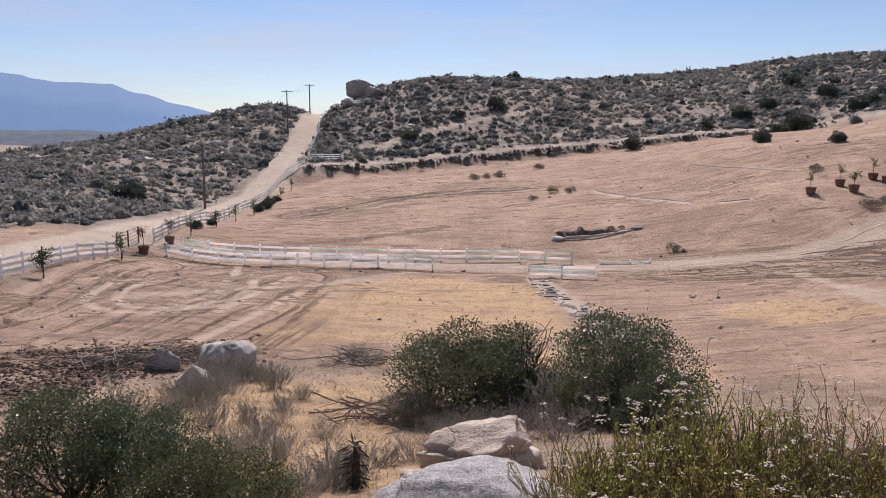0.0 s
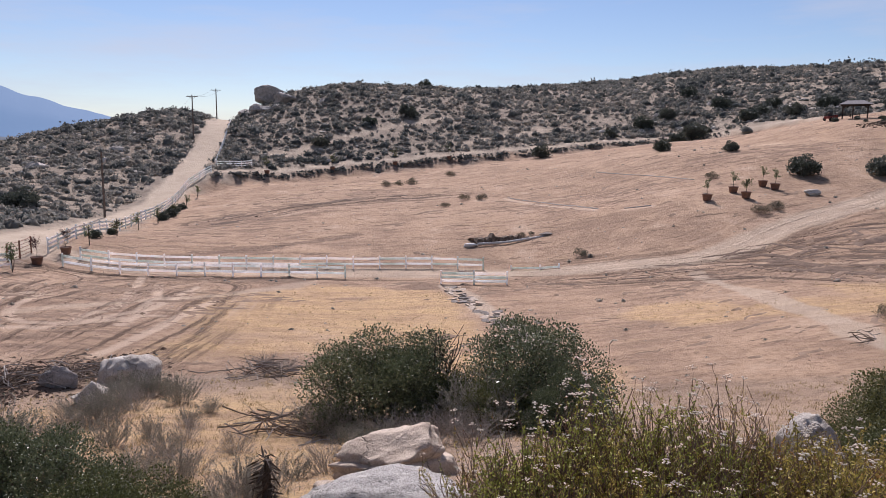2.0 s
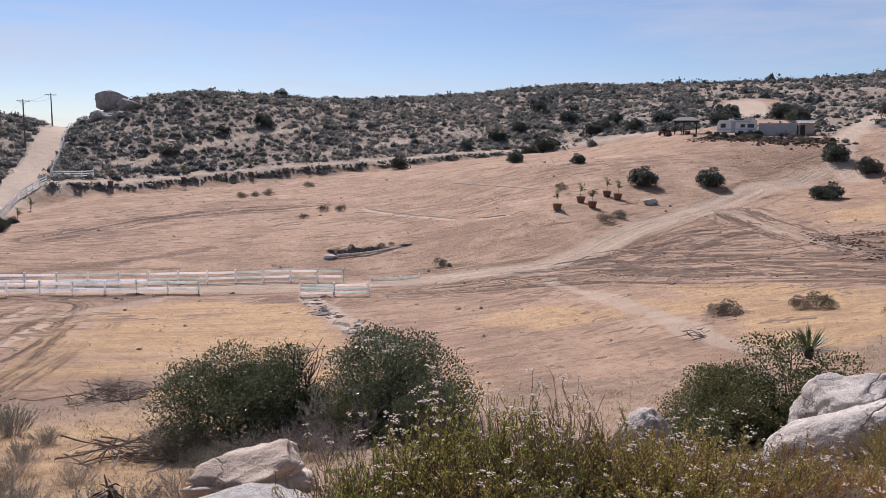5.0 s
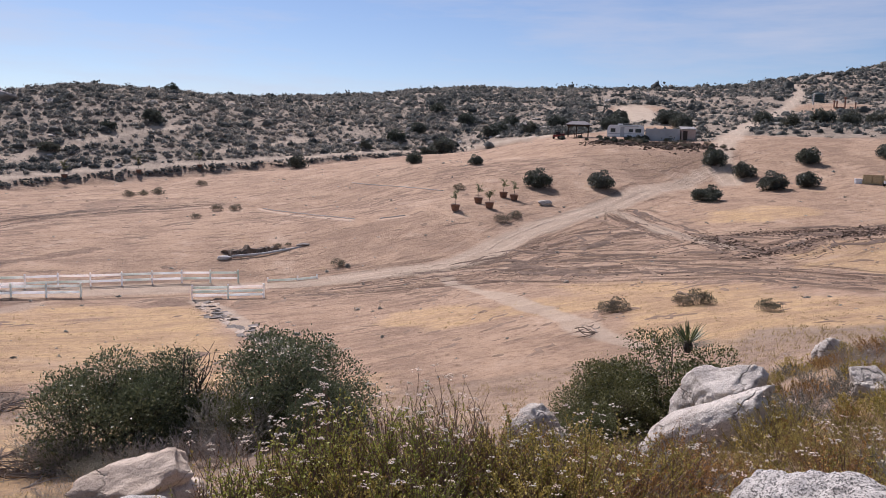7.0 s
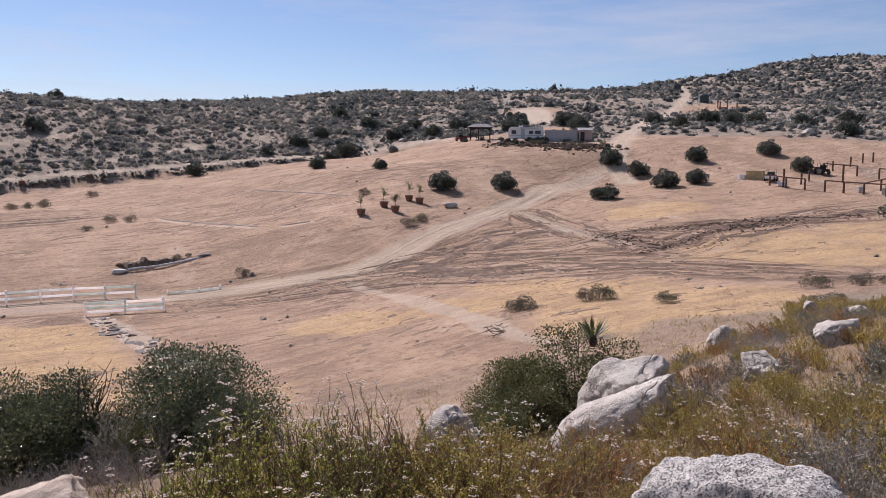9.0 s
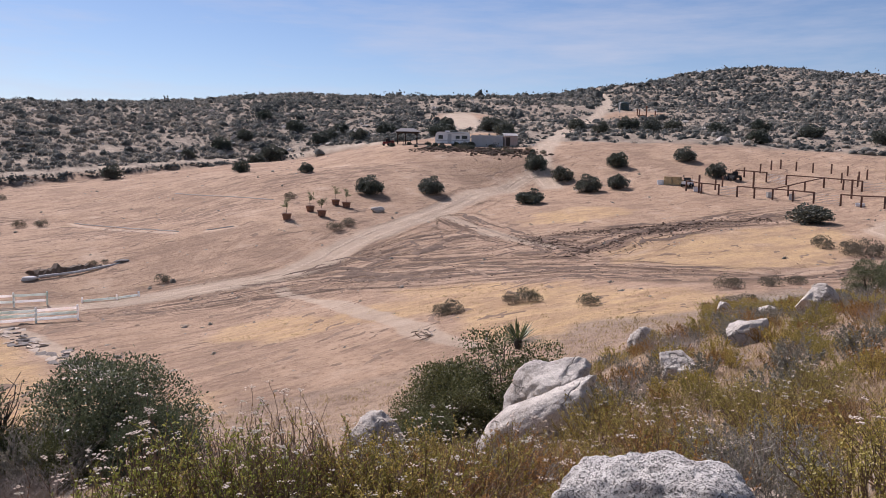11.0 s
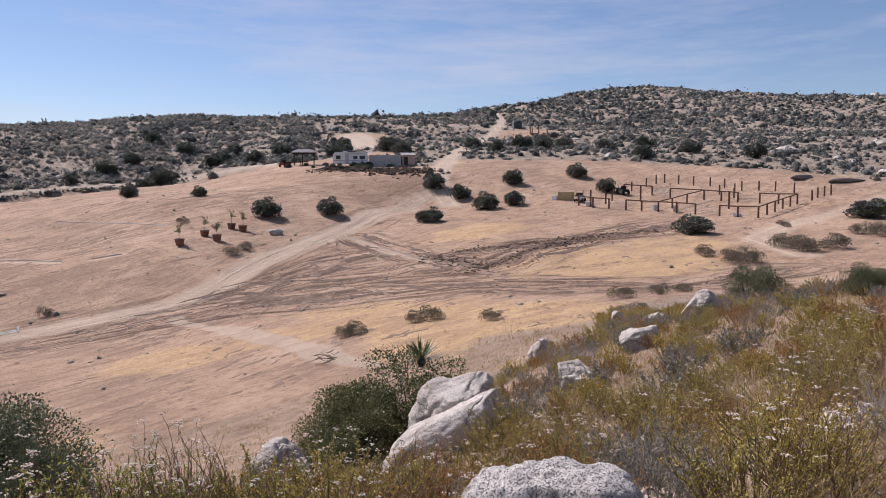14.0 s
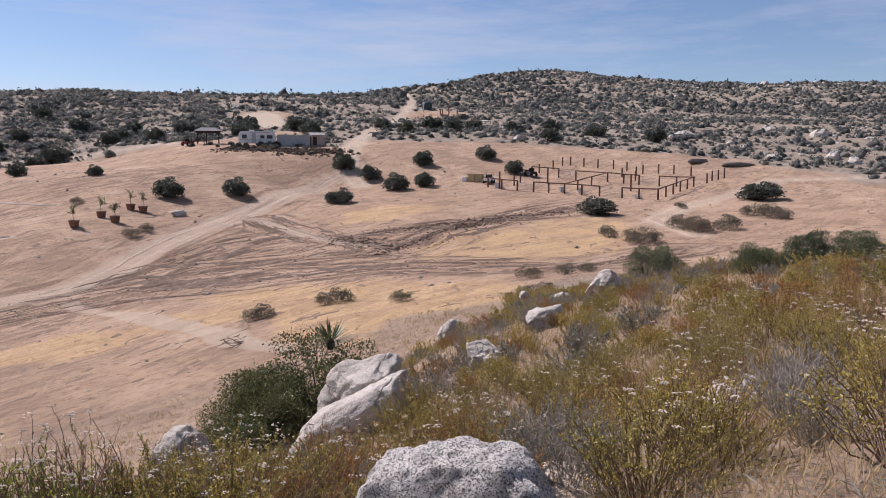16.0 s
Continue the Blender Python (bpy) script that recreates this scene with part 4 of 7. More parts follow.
        g.add(p.reshape(-1, 3), np.arange(4 * n).reshape(-1, 4))
        core = Geo().lathe([(0.05, -0.05), (0.09, 0.05), (0.07, 0.16), (0.01, 0.2)], 8)
        return [("core", core.mesh("core", BARK), ""), ("rosette", g.mesh("rosette", LEAF_OLIVE), "")]
    raise ValueError(kind)


LABELS = {
    "sumac": ("sumac_shrub", "dense dark green leathery-leaved shrub on the dry slope", "shrub"),
    "oak": ("scrub_oak_shrub", "olive green scrub oak shrub among granite boulders", "shrub"),
    "field_bush": ("round_bush", "rounded dark green bush alone on bare ground", "bush"),
    "buckwheat": ("buckwheat_bush", "wiry buckwheat bush with cream flower heads", "bush"),
    "green_sage": ("sage_bush", "upright yellow-green sage bush with white blooms", "bush"),
    "rusty": ("dry_buckwheat_bush", "rust-brown dried buckwheat bush on the slope", "bush"),
    "gray_sage": ("gray_sagebrush", "low gray sagebrush with dusty leaves", "bush"),
    "dead": ("dead_brush", "bare gray dead brush with tangled twigs", "dead bush"),
    "snag": ("dead_shrub", "small bare dead shrub with dark crooked branches", "dead shrub"),
    "redstem": ("leafless_buckwheat", "nearly leafless bush of red-brown stems with cream heads", "bush"),
    "weed": ("weed_bush", "low gray-green weedy bush on dry ground", "bush"),
    "buckwheat_low": ("goldenbush", "low golden-olive bush dotted with faded flowers", "bush"),
    "rusty_low": ("dry_buckwheat_bush", "rust-brown dried buckwheat bush on the slope", "bush"),
    "gray_low": ("gray_sagebrush", "low gray sagebrush with dusty leaves", "bush"),
    "yucca": ("yucca", "spiky green yucca rosette above the shrubs", "yucca"),
}
KITS = {k: [shrub_meshes(k, 100 + 10 * i + s) for s in range(n)] for i, (k, n) in enumerate(
    (("sumac", 3), ("oak", 2), ("field_bush", 4), ("buckwheat", 4), ("green_sage", 3), ("rusty", 2), ("gray_sage", 3), ("dead", 3), ("snag", 1), ("redstem", 2), ("yucca", 1), ("buckwheat_low", 4), ("rusty_low", 2), ("gray_low", 3), ("weed", 3)))}


def plant(kind, x, y, scale=1.0, turn=None, variant=None, label="", group="", sink=0.03):
    name, words, cat = LABELS[kind]
    kit = KITS[kind][(int(rng.integers(0, 99)) if variant is None else variant) % len(KITS[kind])]
    ob = thing(name, label or words, cat, x, y, zat(x, y) - sink, float(rng.uniform(0, 360)) if turn is None else turn, scale, group)
    for pname, me, plabel in kit:
        part(pname, me, ob, plabel, kind="stuff" if pname in ("bloom", "foliage", "wood") else "")
    return ob


# ---- brush on the hills ----
def tuft_kit(seed, count, flat=0.75):
    """One far shrub of unit radius: leaf tufts on a domed, uneven crown."""
    r = np.random.default_rng(seed)
    k = max(3, count // 9)
    c = np.column_stack([r.normal(0, 0.42, k), r.normal(0, 0.42, k), r.uniform(0.2, 0.62, k)])
    i = r.integers(0, k, count)
    out = unit(r.normal(0, 1, (count, 3)) + np.array([0, 0, 0.45]))
    at = c[i] + out * r.uniform(0.18, 0.42, (count, 1))
    at[:, 2] = np.maximum(at[:, 2] * flat, 0.02)
    g = Geo()
    leaves(g, at - out * 0.06, out, 0.22, r, 0.9, 0.0)
    n = 5
    a = np.arange(n) * 2 * np.pi / n
    rings = [np.column_stack([np.cos(a + 0.4 * k) * q, np.sin(a + 0.4 * k) * q, np.full(n, h * flat)]) * r.uniform(0.72, 1.25, (n, 1)) for k, (q, h) in enumerate(((0.56, 0.0), (0.56, 0.3), (0.28, 0.55)))]
    rings.append(np.tile([[r.normal(0, 0.1), r.normal(0, 0.1), 0.66 * flat]], (n, 1)) + np.column_stack([np.cos(a), np.sin(a), np.zeros(n)]) * 0.14)
    p = np.concatenate(rings)
    i, j = np.meshgrid(np.arange(3), np.arange(n), indexing="ij")
    jn = (j + 1) % n
    g.add(p, np.stack([i * n + j, i * n + jn, (i + 1) * n + jn, (i + 1) * n + j], -1).reshape(-1, 4))
    return np.concatenate(g.v), np.concatenate(g.f)


def brush_field(name, label, kits, x, y, radius, tint, material):
    g = Geo()
    z = height(x, y)
    r = np.random.default_rng(len(x))
    which, turn = r.integers(0, len(kits), len(x)), r.uniform(0, 2 * np.pi, len(x))
    for k, (v, f) in enumerate(kits):
        m = np.where(which == k)[0]
        if not len(m):
            continue
        c, s = np.cos(turn[m]), np.sin(turn[m])
        squash = r.uniform(0.75, 1.35, len(m))
        px = (v[None, :, 0] * c[:, None] - v[None, :, 1] * s[:, None]) * radius[m, None] + x[m, None]
        py = (v[None, :, 0] * s[:, None] + v[None, :, 1] * c[:, None]) * radius[m, None] + y[m, None]
        pz = v[None, :, 2] * (radius[m] * squash)[:, None] + z[m, None] - 0.05
        ff = f[None] + (np.arange(len(m)) * len(v))[:, None, None]
        g.add(np.stack([px, py, pz], -1).reshape(-1, 3), ff.reshape(-1, 4), np.repeat(tint[m], len(v)))
    return tagged(new(name, g.mesh(name, material, False)), label, "brush", kind="stuff")


# Stops are lightened and grayed: the hills' haze is in the colour.
BRUSH = brush_material("hill_brush", [(0.0, (0.12, 0.128, 0.116)), (0.25, (0.22, 0.214, 0.188)), (0.5, (0.33, 0.31, 0.265)), (0.75, (0.36, 0.318, 0.262)), (1.0, (0.47, 0.41, 0.33))])


def scatter(count, az0, az1, d0, d1, r, power=1.0):
    az = np.radians(r.uniform(az0, az1, count))
    d = (d0 ** power + r.random(count) * (d1 ** power - d0 ** power)) ** (1 / power)
    return np.sin(az) * d, np.cos(az) * d


def hill_brush():
    r = np.random.default_rng(21)
    near_kits, far_kits = [tuft_kit(s, 28) for s in range(8)], [tuft_kit(30 + s, 9) for s in range(8)]
    for name, label, n, az0, az1, d0, d1, kits, size, shade in (
            ("west_hill_brush", "dry gray-green chaparral on the hill beside the dirt road", 15000, -44, -8, 66, 250, near_kits, 0.98, -0.03),
            ("north_hill_brush", "dry chaparral covering the long hill above the field", 20500, -10, 36, 152, 325, near_kits, 0.98, -0.03),
            ("east_hill_brush", "dry chaparral on the slope behind the corral", 12500, 34, 100, 118, 390, near_kits, 1.1, -0.16),
            ("far_hill_brush", "far chaparral on the rocky hills", 26000, 22, 100, 335, 700, far_kits, 1.75, -0.1)):
        x, y = scatter(n, az0, az1, d0, d1, r, 1.6)
        road, cleared, _, _, _ = zones(x, y)
        keep = (road < 0.25) & (cleared < 0.3) & (off_line(x, y, UPPER_PATH) > 2.1) & ~((x > -36) & (x < -18) & (y < 140)) & (0.72 + 0.5 * grain(x, y, 16, 41) + 0.25 * grain(x, y, 5, 42) > r.random(len(x)) * 0.8)
        x, y = x[keep], y[keep]
        rad = np.minimum(size * r.lognormal(-0.12, 0.38, len(x)), size * 1.5)
        tint = np.clip(0.47 + shade + 0.3 * r.normal(0, 1, len(x)) * 0.8 + 0.2 * grain(x, y, 40, 43) - 0.12 * (rad - 0.9), 0, 1)
        around = np.degrees(np.arctan2(x, y))
        big = r.random(len(x)) < 0.045 + 0.06 * ((around > 22) & (around < 62))
        rad[big] *= r.uniform(1.3, 1.9, big.sum())
        tint[big] = r.uniform(0, 0.15, big.sum())
        brush_field(name, label, kits, x, y, rad, tint, BRUSH)


hill_brush()

# ---- rocks ----
def rock_mesh(seed, size, material, detail=5, cuts=7, rough=0.10, cleft=None, boxy=2.0):
    """A weathered boulder: a ball (or a rounder block, past 2) cut by flat faces, worn round and pitted. cleft: a slot across it (normal, offset)."""
    r = np.random.default_rng(seed)
    bm = bmesh.new()
    bmesh.ops.create_icosphere(bm, subdivisions=detail, radius=1.0)
    normals = unit(r.normal(0, 1, (cuts, 3)) + np.array([0, 0, 0.25]))
    reach = r.uniform(0.55, 0.85, cuts)
    for v in bm.verts:
        p = np.array(v.co)
        p = p / (np.abs(p) ** boxy).sum() ** (1 / boxy)
        for nrm, k in zip(normals, reach):
            over = p @ nrm - k
            if over > 0:
                p = p - nrm * over * 0.97
        q = Vector(p) * 1.4 + Vector((seed * 3.7, seed * 1.3, 0))
        n1 = noise.noise(q) * rough * 1.8 + noise.noise(q * 2.7) * rough * 1.1 + noise.noise(q * 7) * rough * 0.45 + noise.noise(q * 17) * rough * 0.14 - (1 - min(1.0, abs(noise.noise(q * 2.1 + Vector((9, 4, 2)))) * 9)) * rough * 0.25
        p = p * (1 + n1)
        if cleft:
            d = abs(p @ np.array(cleft[0]) - cleft[1] - 0.05 * noise.noise(q * 2))
            p = p * (1 - 0.22 * max(0.0, 1 - d / 0.09))
        v.co = Vector(p * np.array(size) * 0.5)
    for f in bm.faces:
        f.smooth = True
    me = bpy.data.meshes.new("boulder")
    bm.to_mesh(me)
    bm.free()
    me.materials.append(material)
    return me


def rock(seed, x, y, size, material, label, turn=0.0, tilt=(0, 0), sink=0.3, name="boulder", detail=5, rough=0.10, z=None, cuts=10, cleft=None, boxy=2.0):
    ob = new(name, rock_mesh(seed, size, material, detail, cuts, rough, cleft, boxy))
    base = zat(x, y) if z is None else z
    ob.matrix_basis = pose(x, y, base + size[2] * (0.5 - sink), tilt[0], tilt[1], turn)
    return tagged(ob, label, "boulder" if max(size) > 0.7 else "rock")


def polar(az, d):
    return d * math.sin(radians(az)), d * math.cos(radians(az))


rock(3, 0.8, 13.7, (3.0, 1.7, 1.5), SANDSTONE, "large smooth tan boulder on the dry grass slope", 8, (6, -10), 0.28, rough=0.09, cleft=((0.3, 0.2, 0.93), 0.25))
rock(4, -0.55, 12.6, (0.65, 0.5, 0.5), SANDSTONE, "small tan stone at the foot of a boulder", 40, sink=0.25, name="stone")
rock(5, 0.22, 6.3, (1.85, 1.4, 1.18), LICHEN_ROCK, "broad granite outcrop speckled with gray lichen", 10, (0, -4), 0.28, rough=0.06, cuts=4, boxy=2.8)
rock(6, -8.95, 29.9, (2.3, 1.8, 1.75), GRANITE, "blocky pale boulder beside gray brush", 30, (16, 6), 0.25, rough=0.07, cuts=4, boxy=2.8)
rock(7, -9.1, 25.8, (1.5, 1.1, 1.15), GRANITE, "gray boulder half hidden in brush", 0, (0, 12), 0.3)
rock(8, -11.3, 29.0, (1.5, 0.5, 1.2), WEATHERED, "upright dark slab of rock in the brush", 10, (0, 18), 0.2, name="rock_slab")
rock(9, 2.84, 1.71, (0.98, 0.72, 1.17), LICHEN_ROCK, "rounded lichen-speckled granite boulder beside the lookout", -58, (0, -6), 0.25, rough=0.06, cuts=4, detail=6, boxy=3.6)
rock(10, 9.3, 8.6, (1.72, 1.05, 0.98), GRANITE, "pale cracked granite boulder leaning on a lower slab", -48, (0, -36), 0.5, rough=0.09, cuts=8, z=8.28)
rock(11, 8.68, 8.12, (2.6, 0.95, 0.9), GRANITE, "sloping pale granite slab below a boulder", -48, (0, -34), 0.5, rough=0.06, cuts=6, z=7.92)
rock(12, 5.36, 7.9, (0.95, 0.75, 1.5), GRANITE, "pale granite boulder in flowering brush", 20, sink=0.15, rough=0.06, cuts=5, boxy=2.4)
rock(13, 19.6, 14.2, (1.15, 0.75, 0.95), GRANITE, "small granite boulder with a dark crack", 0, (0, 20), 0.25, rough=0.07, cuts=6, boxy=2.6)
rock(14, 12.5, 8.2, (1.1, 0.75, 0.72), GRANITE, "weathered granite boulder in the brush", 30, (0, 25), 0.3, rough=0.07, cuts=6, boxy=2.6)
rock(15, 14.5, 7.95, (1.15, 0.7, 0.7), GRANITE, "pale granite boulder on the brushy ridge", 0, (0, -15), 0.3, rough=0.07, cuts=6, boxy=2.6)
rock(16, 19.1, 8.7, (1.75, 1.0, 1.0), GRANITE, "large pale granite boulder on the ridge crest", 20, (0, 8), 0.25, cleft=((0.8, 0, 0.6), 0.1), rough=0.07, cuts=6, boxy=2.6)
rock(17, 27.2, 16.1, (0.85, 0.6, 0.8), GRANITE, "small granite rock on the ridge", 0, sink=0.25, rough=0.07, cuts=6, boxy=2.6)
rock(18, 20.3, 10.7, (1.2, 0.7, 0.65), GRANITE, "low flat granite rock on the ridge", 0, sink=0.25, rough=0.07, cuts=6, boxy=2.6)
rock(19, 5.0, 2.3, (1.0, 0.8, 0.35), SANDSTONE, "low tan rock showing through the brush", 20, sink=0.4, name="rock")
rock(20, 7.9, 1.9, (0.9, 0.7, 0.5), GRANITE, "granite rock among flowering brush", 20, sink=0.35)
rock(21, 6.8, 2.1, (1.1, 0.8, 0.5), SANDSTONE, "low tan rock among dry brush", 50, sink=0.35)
rock(22, *polar(24.0, 9.0), (1.0, 0.8, 0.8), DARK_ROCK, "dark rock in deep shade below the brush", 50, sink=0.3)
rock(23, 51.2, 78.5, (2.26, 1.47, 1.13), GRANITE, "pale rounded boulder on the cleared field", 15, sink=0.3, detail=4)
# the balanced boulder and its ledges on the ridge
rock(31, -24.0, 219, (7.8, 6.0, 5.4), WEATHERED, "huge weathered boulder balanced on the ridge top", 10, (0, 0), 0.06, detail=5, rough=0.05, cuts=4, boxy=4.0)
for k, (ox, oy, s) in enumerate(((-19.0, 210, (8, 6, 4)), (-25.5, 207, (4.5, 4, 3.0)), (-29.2, 207, (4.5, 4, 3.4)), (-22.5, 203, (4.5, 4, 2.4)), (-26.5, 211, (6, 5, 3.0)), (-20, 203, (3, 3, 2)))):
    rock(40 + k, ox, oy, s, WEATHERED, "weathered granite ledge below the balanced boulder", 30 * k, (0, 8), 0.3, detail=4)


def hill_rocks():
    """Pale granite scattered through the brush of the hills."""
    r = np.random.default_rng(31)
    az = np.radians(np.concatenate([r.uniform(-40, 40, 900), r.uniform(30, 98, 2600)]))
    d = np.concatenate([r.uniform(150, 300, 900), r.uniform(150, 720, 2600)])
    x, y = np.sin(az) * d, np.cos(az) * d
    road, cleared, _, _, _ = zones(x, y)
    keep = (road < 0.2) & (cleared < 0.2) & (r.random(len(x)) < 0.25 + 0.6 * np.maximum(0, grain(x, y, 45, 35)) + 0.4 * (d > 450))
    x, y, d = x[keep], y[keep], d[keep]
    n, k = len(x), 7
    s = r.lognormal(-0.75, 0.5, n) * (1 + 0.9 * smooth(350, 600, d))
    a = np.arange(k) * 2 * np.pi / k
    rings = [np.column_stack([np.cos(a) * q, np.sin(a) * q, np.full(k, h)]) for q, h in ((1.0, -0.3), (0.95, 0.3), (0.5, 0.75), (0.1, 0.82))]
    v = np.concatenate(rings)[None] * r.uniform(0.75, 1.25, (n, 4 * k, 3)) * s[:, None, None] * np.stack([r.uniform(0.7, 1.6, n), r.uniform(0.7, 1.3, n), r.uniform(0.5, 1.1, n)], 1)[:, None]
    v = v + np.stack([x, y, height(x, y)], 1)[:, None]
    i, j = np.meshgrid(np.arange(3), np.arange(k), indexing="ij")
    jn = (j + 1) % k
    f = np.stack([i * k + j, i * k + jn, (i + 1) * k + jn, (i + 1) * k + j], -1).reshape(-1, 4)[None] + (np.arange(n) * 4 * k)[:, None, None]
    tagged(new("hill_rocks", Geo().add(v.reshape(-1, 3), f.reshape(-1, 4)).mesh("hill_rocks", GRANITE, True)), "pale granite rocks scattered through hillside brush", "rocks", kind="stuff")


hill_rocks()

# ---- single bushes on the cleared ground ----
for bx, by, size in ((39, 153.7, 1.2), (50.3, 118.2, 0.85), (55.2, 105, 0.7), (55.3, 87, 1.16), (64.2, 84.7, 1.1), (72.1, 72.6, 1.06), (91.1, 84.7, 1.1), (87.4, 75.6, 1.2), (91.6, 73.5, 1.0),
                     (91.8, 91.7, 1.2), (102.8, 82.6, 1.1), (115, 77.9, 1.15), (109.2, 67.8, 1.0), (84.4, 40.6, (1.4, 1.4, 0.95)), (106.8, 27.1, (1.75, 1.75, 1.1))):
    plant("field_bush", bx, by, size, group="bushes on the cleared ground")

# ---- shrubs on the slope below the lookout ----
plant("sumac", *polar(1.0, 22.2), 1.48, 20, 0)
plant("sumac", *polar(4.3, 22.6), 1.38, 140, 1)
plant("sumac", *polar(14.0, 22.2), 1.62, 60, 2)
plant("oak", *polar(8.8, 22.0), 1.0, 10, 0, "thin olive shrub with bare gray branches")
plant("oak", *polar(11.3, 20.5), 0.85, 80, 1, "thin olive shrub with bare gray branches")
plant("sumac", *polar(17.0, 19.5), 0.8, 200, 1)
plant("sumac", *polar(-28.0, 15.6), 1.1, 30, 1)
plant("sumac", *polar(-22.8, 14.4), 0.95, 120, 2)
plant("oak", *polar(-17.0, 11.6), 0.68, 220, 0)
plant("oak", *polar(-20.4, 11.0), 0.7, 20, 1)
plant("gray_sage", *polar(-25.5, 19.5), 2.6, label="large gray-green brush at the field's edge")
plant("oak", 10.35, 10.8, 1.04, 10, 0)
plant("oak", 9.2, 10.8, 0.85, 100, 1)
plant("oak", 8.4, 10.3, 0.68, 250, 0)
plant("snag", *polar(6.7, 22.4), 1.75)
plant("oak", *polar(8.0, 21.8), 0.92, 30, 1, "thin olive shrub with bare gray branches")
plant("gray_sage", *polar(9.4, 21.0), 2.6, label="large gray-green brush between green shrubs")
plant("yucca", 10.5, 10.55, 1.0, 0, 0, sink=-1.45)
plant("oak", 7.5, 9.7, 0.5, 250, 1)
plant("sumac", 22.4, 8.5, 0.6, 40, 2)
plant("sumac", 19.2, 4.7, 0.42, 90, 0)
plant("sumac", 19.6, 3.6, 0.46, 10, 1)
plant("sumac", 19.2, 2.5, 0.44, 10, 2)
for k, (az, d, kind, s) in enumerate((
        (-17.8, 27, "gray_sage", 1.5), (-16.5, 26, "dead", 1.3), (-13.3, 27, "gray_sage", 1.5), (-19.5, 24.5, "gray_sage", 1.6), (-20.5, 25.5, "dead", 1.3), (-21.5, 22.5, "gray_sage", 1.5), (-18.3, 21.5, "gray_sage", 1.3),
        (-15.5, 22, "gray_sage", 1.0), (-13.0, 21.5, "dead", 1.0), (-12.7, 23.4, "gray_sage", 0.9), (-9.3, 19.5, "dead", 1.0), (-14.0, 16.5, "gray_sage", 1.2), (-12.6, 17.2, "dead", 1.1), (-16.2, 18, "dead", 1.2),
        (-9.0, 13.6, "gray_sage", 1.35), (-7.3, 13.8, "gray_sage", 1.2), (-10.6, 13.6, "dead", 1.0), (-2.3, 15.6, "dead", 1.2), (-4.9, 15.4, "gray_low", 0.8), (-3.3, 21.5, "dead", 1.8), (-1.8, 20.8, "dead", 1.6),
        (3.0, 19.6, "dead", 1.4), (6.2, 19.0, "dead", 1.5), (9.5, 18.5, "dead", 1.4), (0.3, 18.3, "gray_low", 0.9), (-0.6, 15.2, "rusty_low", 1.0), (-5.6, 32.8, "dead", 1.1), (-7.0, 33.4, "dead", 1.2), (-12, 12.3, "gray_sage", 1.0),
        (-16.9, 28.2, "gray_sage", 1.5), (-15.6, 28.4, "gray_sage", 1.5), (-18.4, 25, "gray_sage", 1.5), (-14.4, 28.8, "gray_sage", 1.3), (-1.0, 20.6, "gray_sage", 1.4), (-2.2, 21.2, "gray_sage", 1.3), (8.2, 21.2, "gray_sage", 2.0),
        (9.8, 20.8, "gray_sage", 2.2), (11.6, 20.2, "gray_sage", 1.9), (-0.4, 18.8, "gray_sage", 1.0), (2.0, 18.2, "gray_sage", 1.2), (-14.6, 19.8, "gray_sage", 1.1), (-11.2, 25, "gray_sage", 0.9), (-17.5, 16.5, "gray_sage", 1.4))):
    plant(kind, *polar(az, d), s)
# flowering sage and buckwheat right below the lookout
for az, d, kind, s in ((7.5, 4.6, "green_sage", 0.8), (9.5, 5.4, "buckwheat", 1.2), (11.0, 4.4, "green_sage", 0.95), (13.0, 5.0, "redstem", 1.35), (14.2, 4.2, "green_sage", 1.1), (16.0, 5.2, "redstem", 1.2), (16.5, 4.3, "green_sage", 1.2),
                       (18.5, 4.8, "redstem", 1.3), (19.8, 4.2, "green_sage", 1.15), (21.5, 4.6, "green_sage", 1.2), (23.2, 4.0, "buckwheat", 1.2), (24.0, 5.2, "redstem", 1.2), (25.6, 4.4, "green_sage", 1.0), (27.5, 4.0, "green_sage", 1.0),
                       (28.5, 4.8, "green_sage", 1.05), (30.5, 4.2, "redstem", 1.15), (32.0, 5.0, "rusty", 1.1), (33.5, 4.2, "buckwheat", 1.1), (36.0, 4.6, "rusty", 1.15), (38.5, 4.2, "buckwheat", 1.1), (12.2, 3.6, "redstem", 0.9),
                       (17.8, 3.6, "redstem", 0.85), (22.5, 3.5, "redstem", 0.8), (29.5, 3.5, "green_sage", 0.75), (35.0, 3.5, "buckwheat", 0.8), (40.5, 3.6, "rusty", 0.8), (43.0, 4.4, "rusty", 1.0), (10.2, 3.6, "green_sage", 0.7),
                       (-17.0, 5.6, "buckwheat", 0.9), (-13.5, 5.4, "buckwheat", 0.8), (-7.0, 6.4, "rusty", 0.7), (-4.5, 6.6, "buckwheat", 0.6)):
    plant(kind, *polar(az, d), s * 0.86)


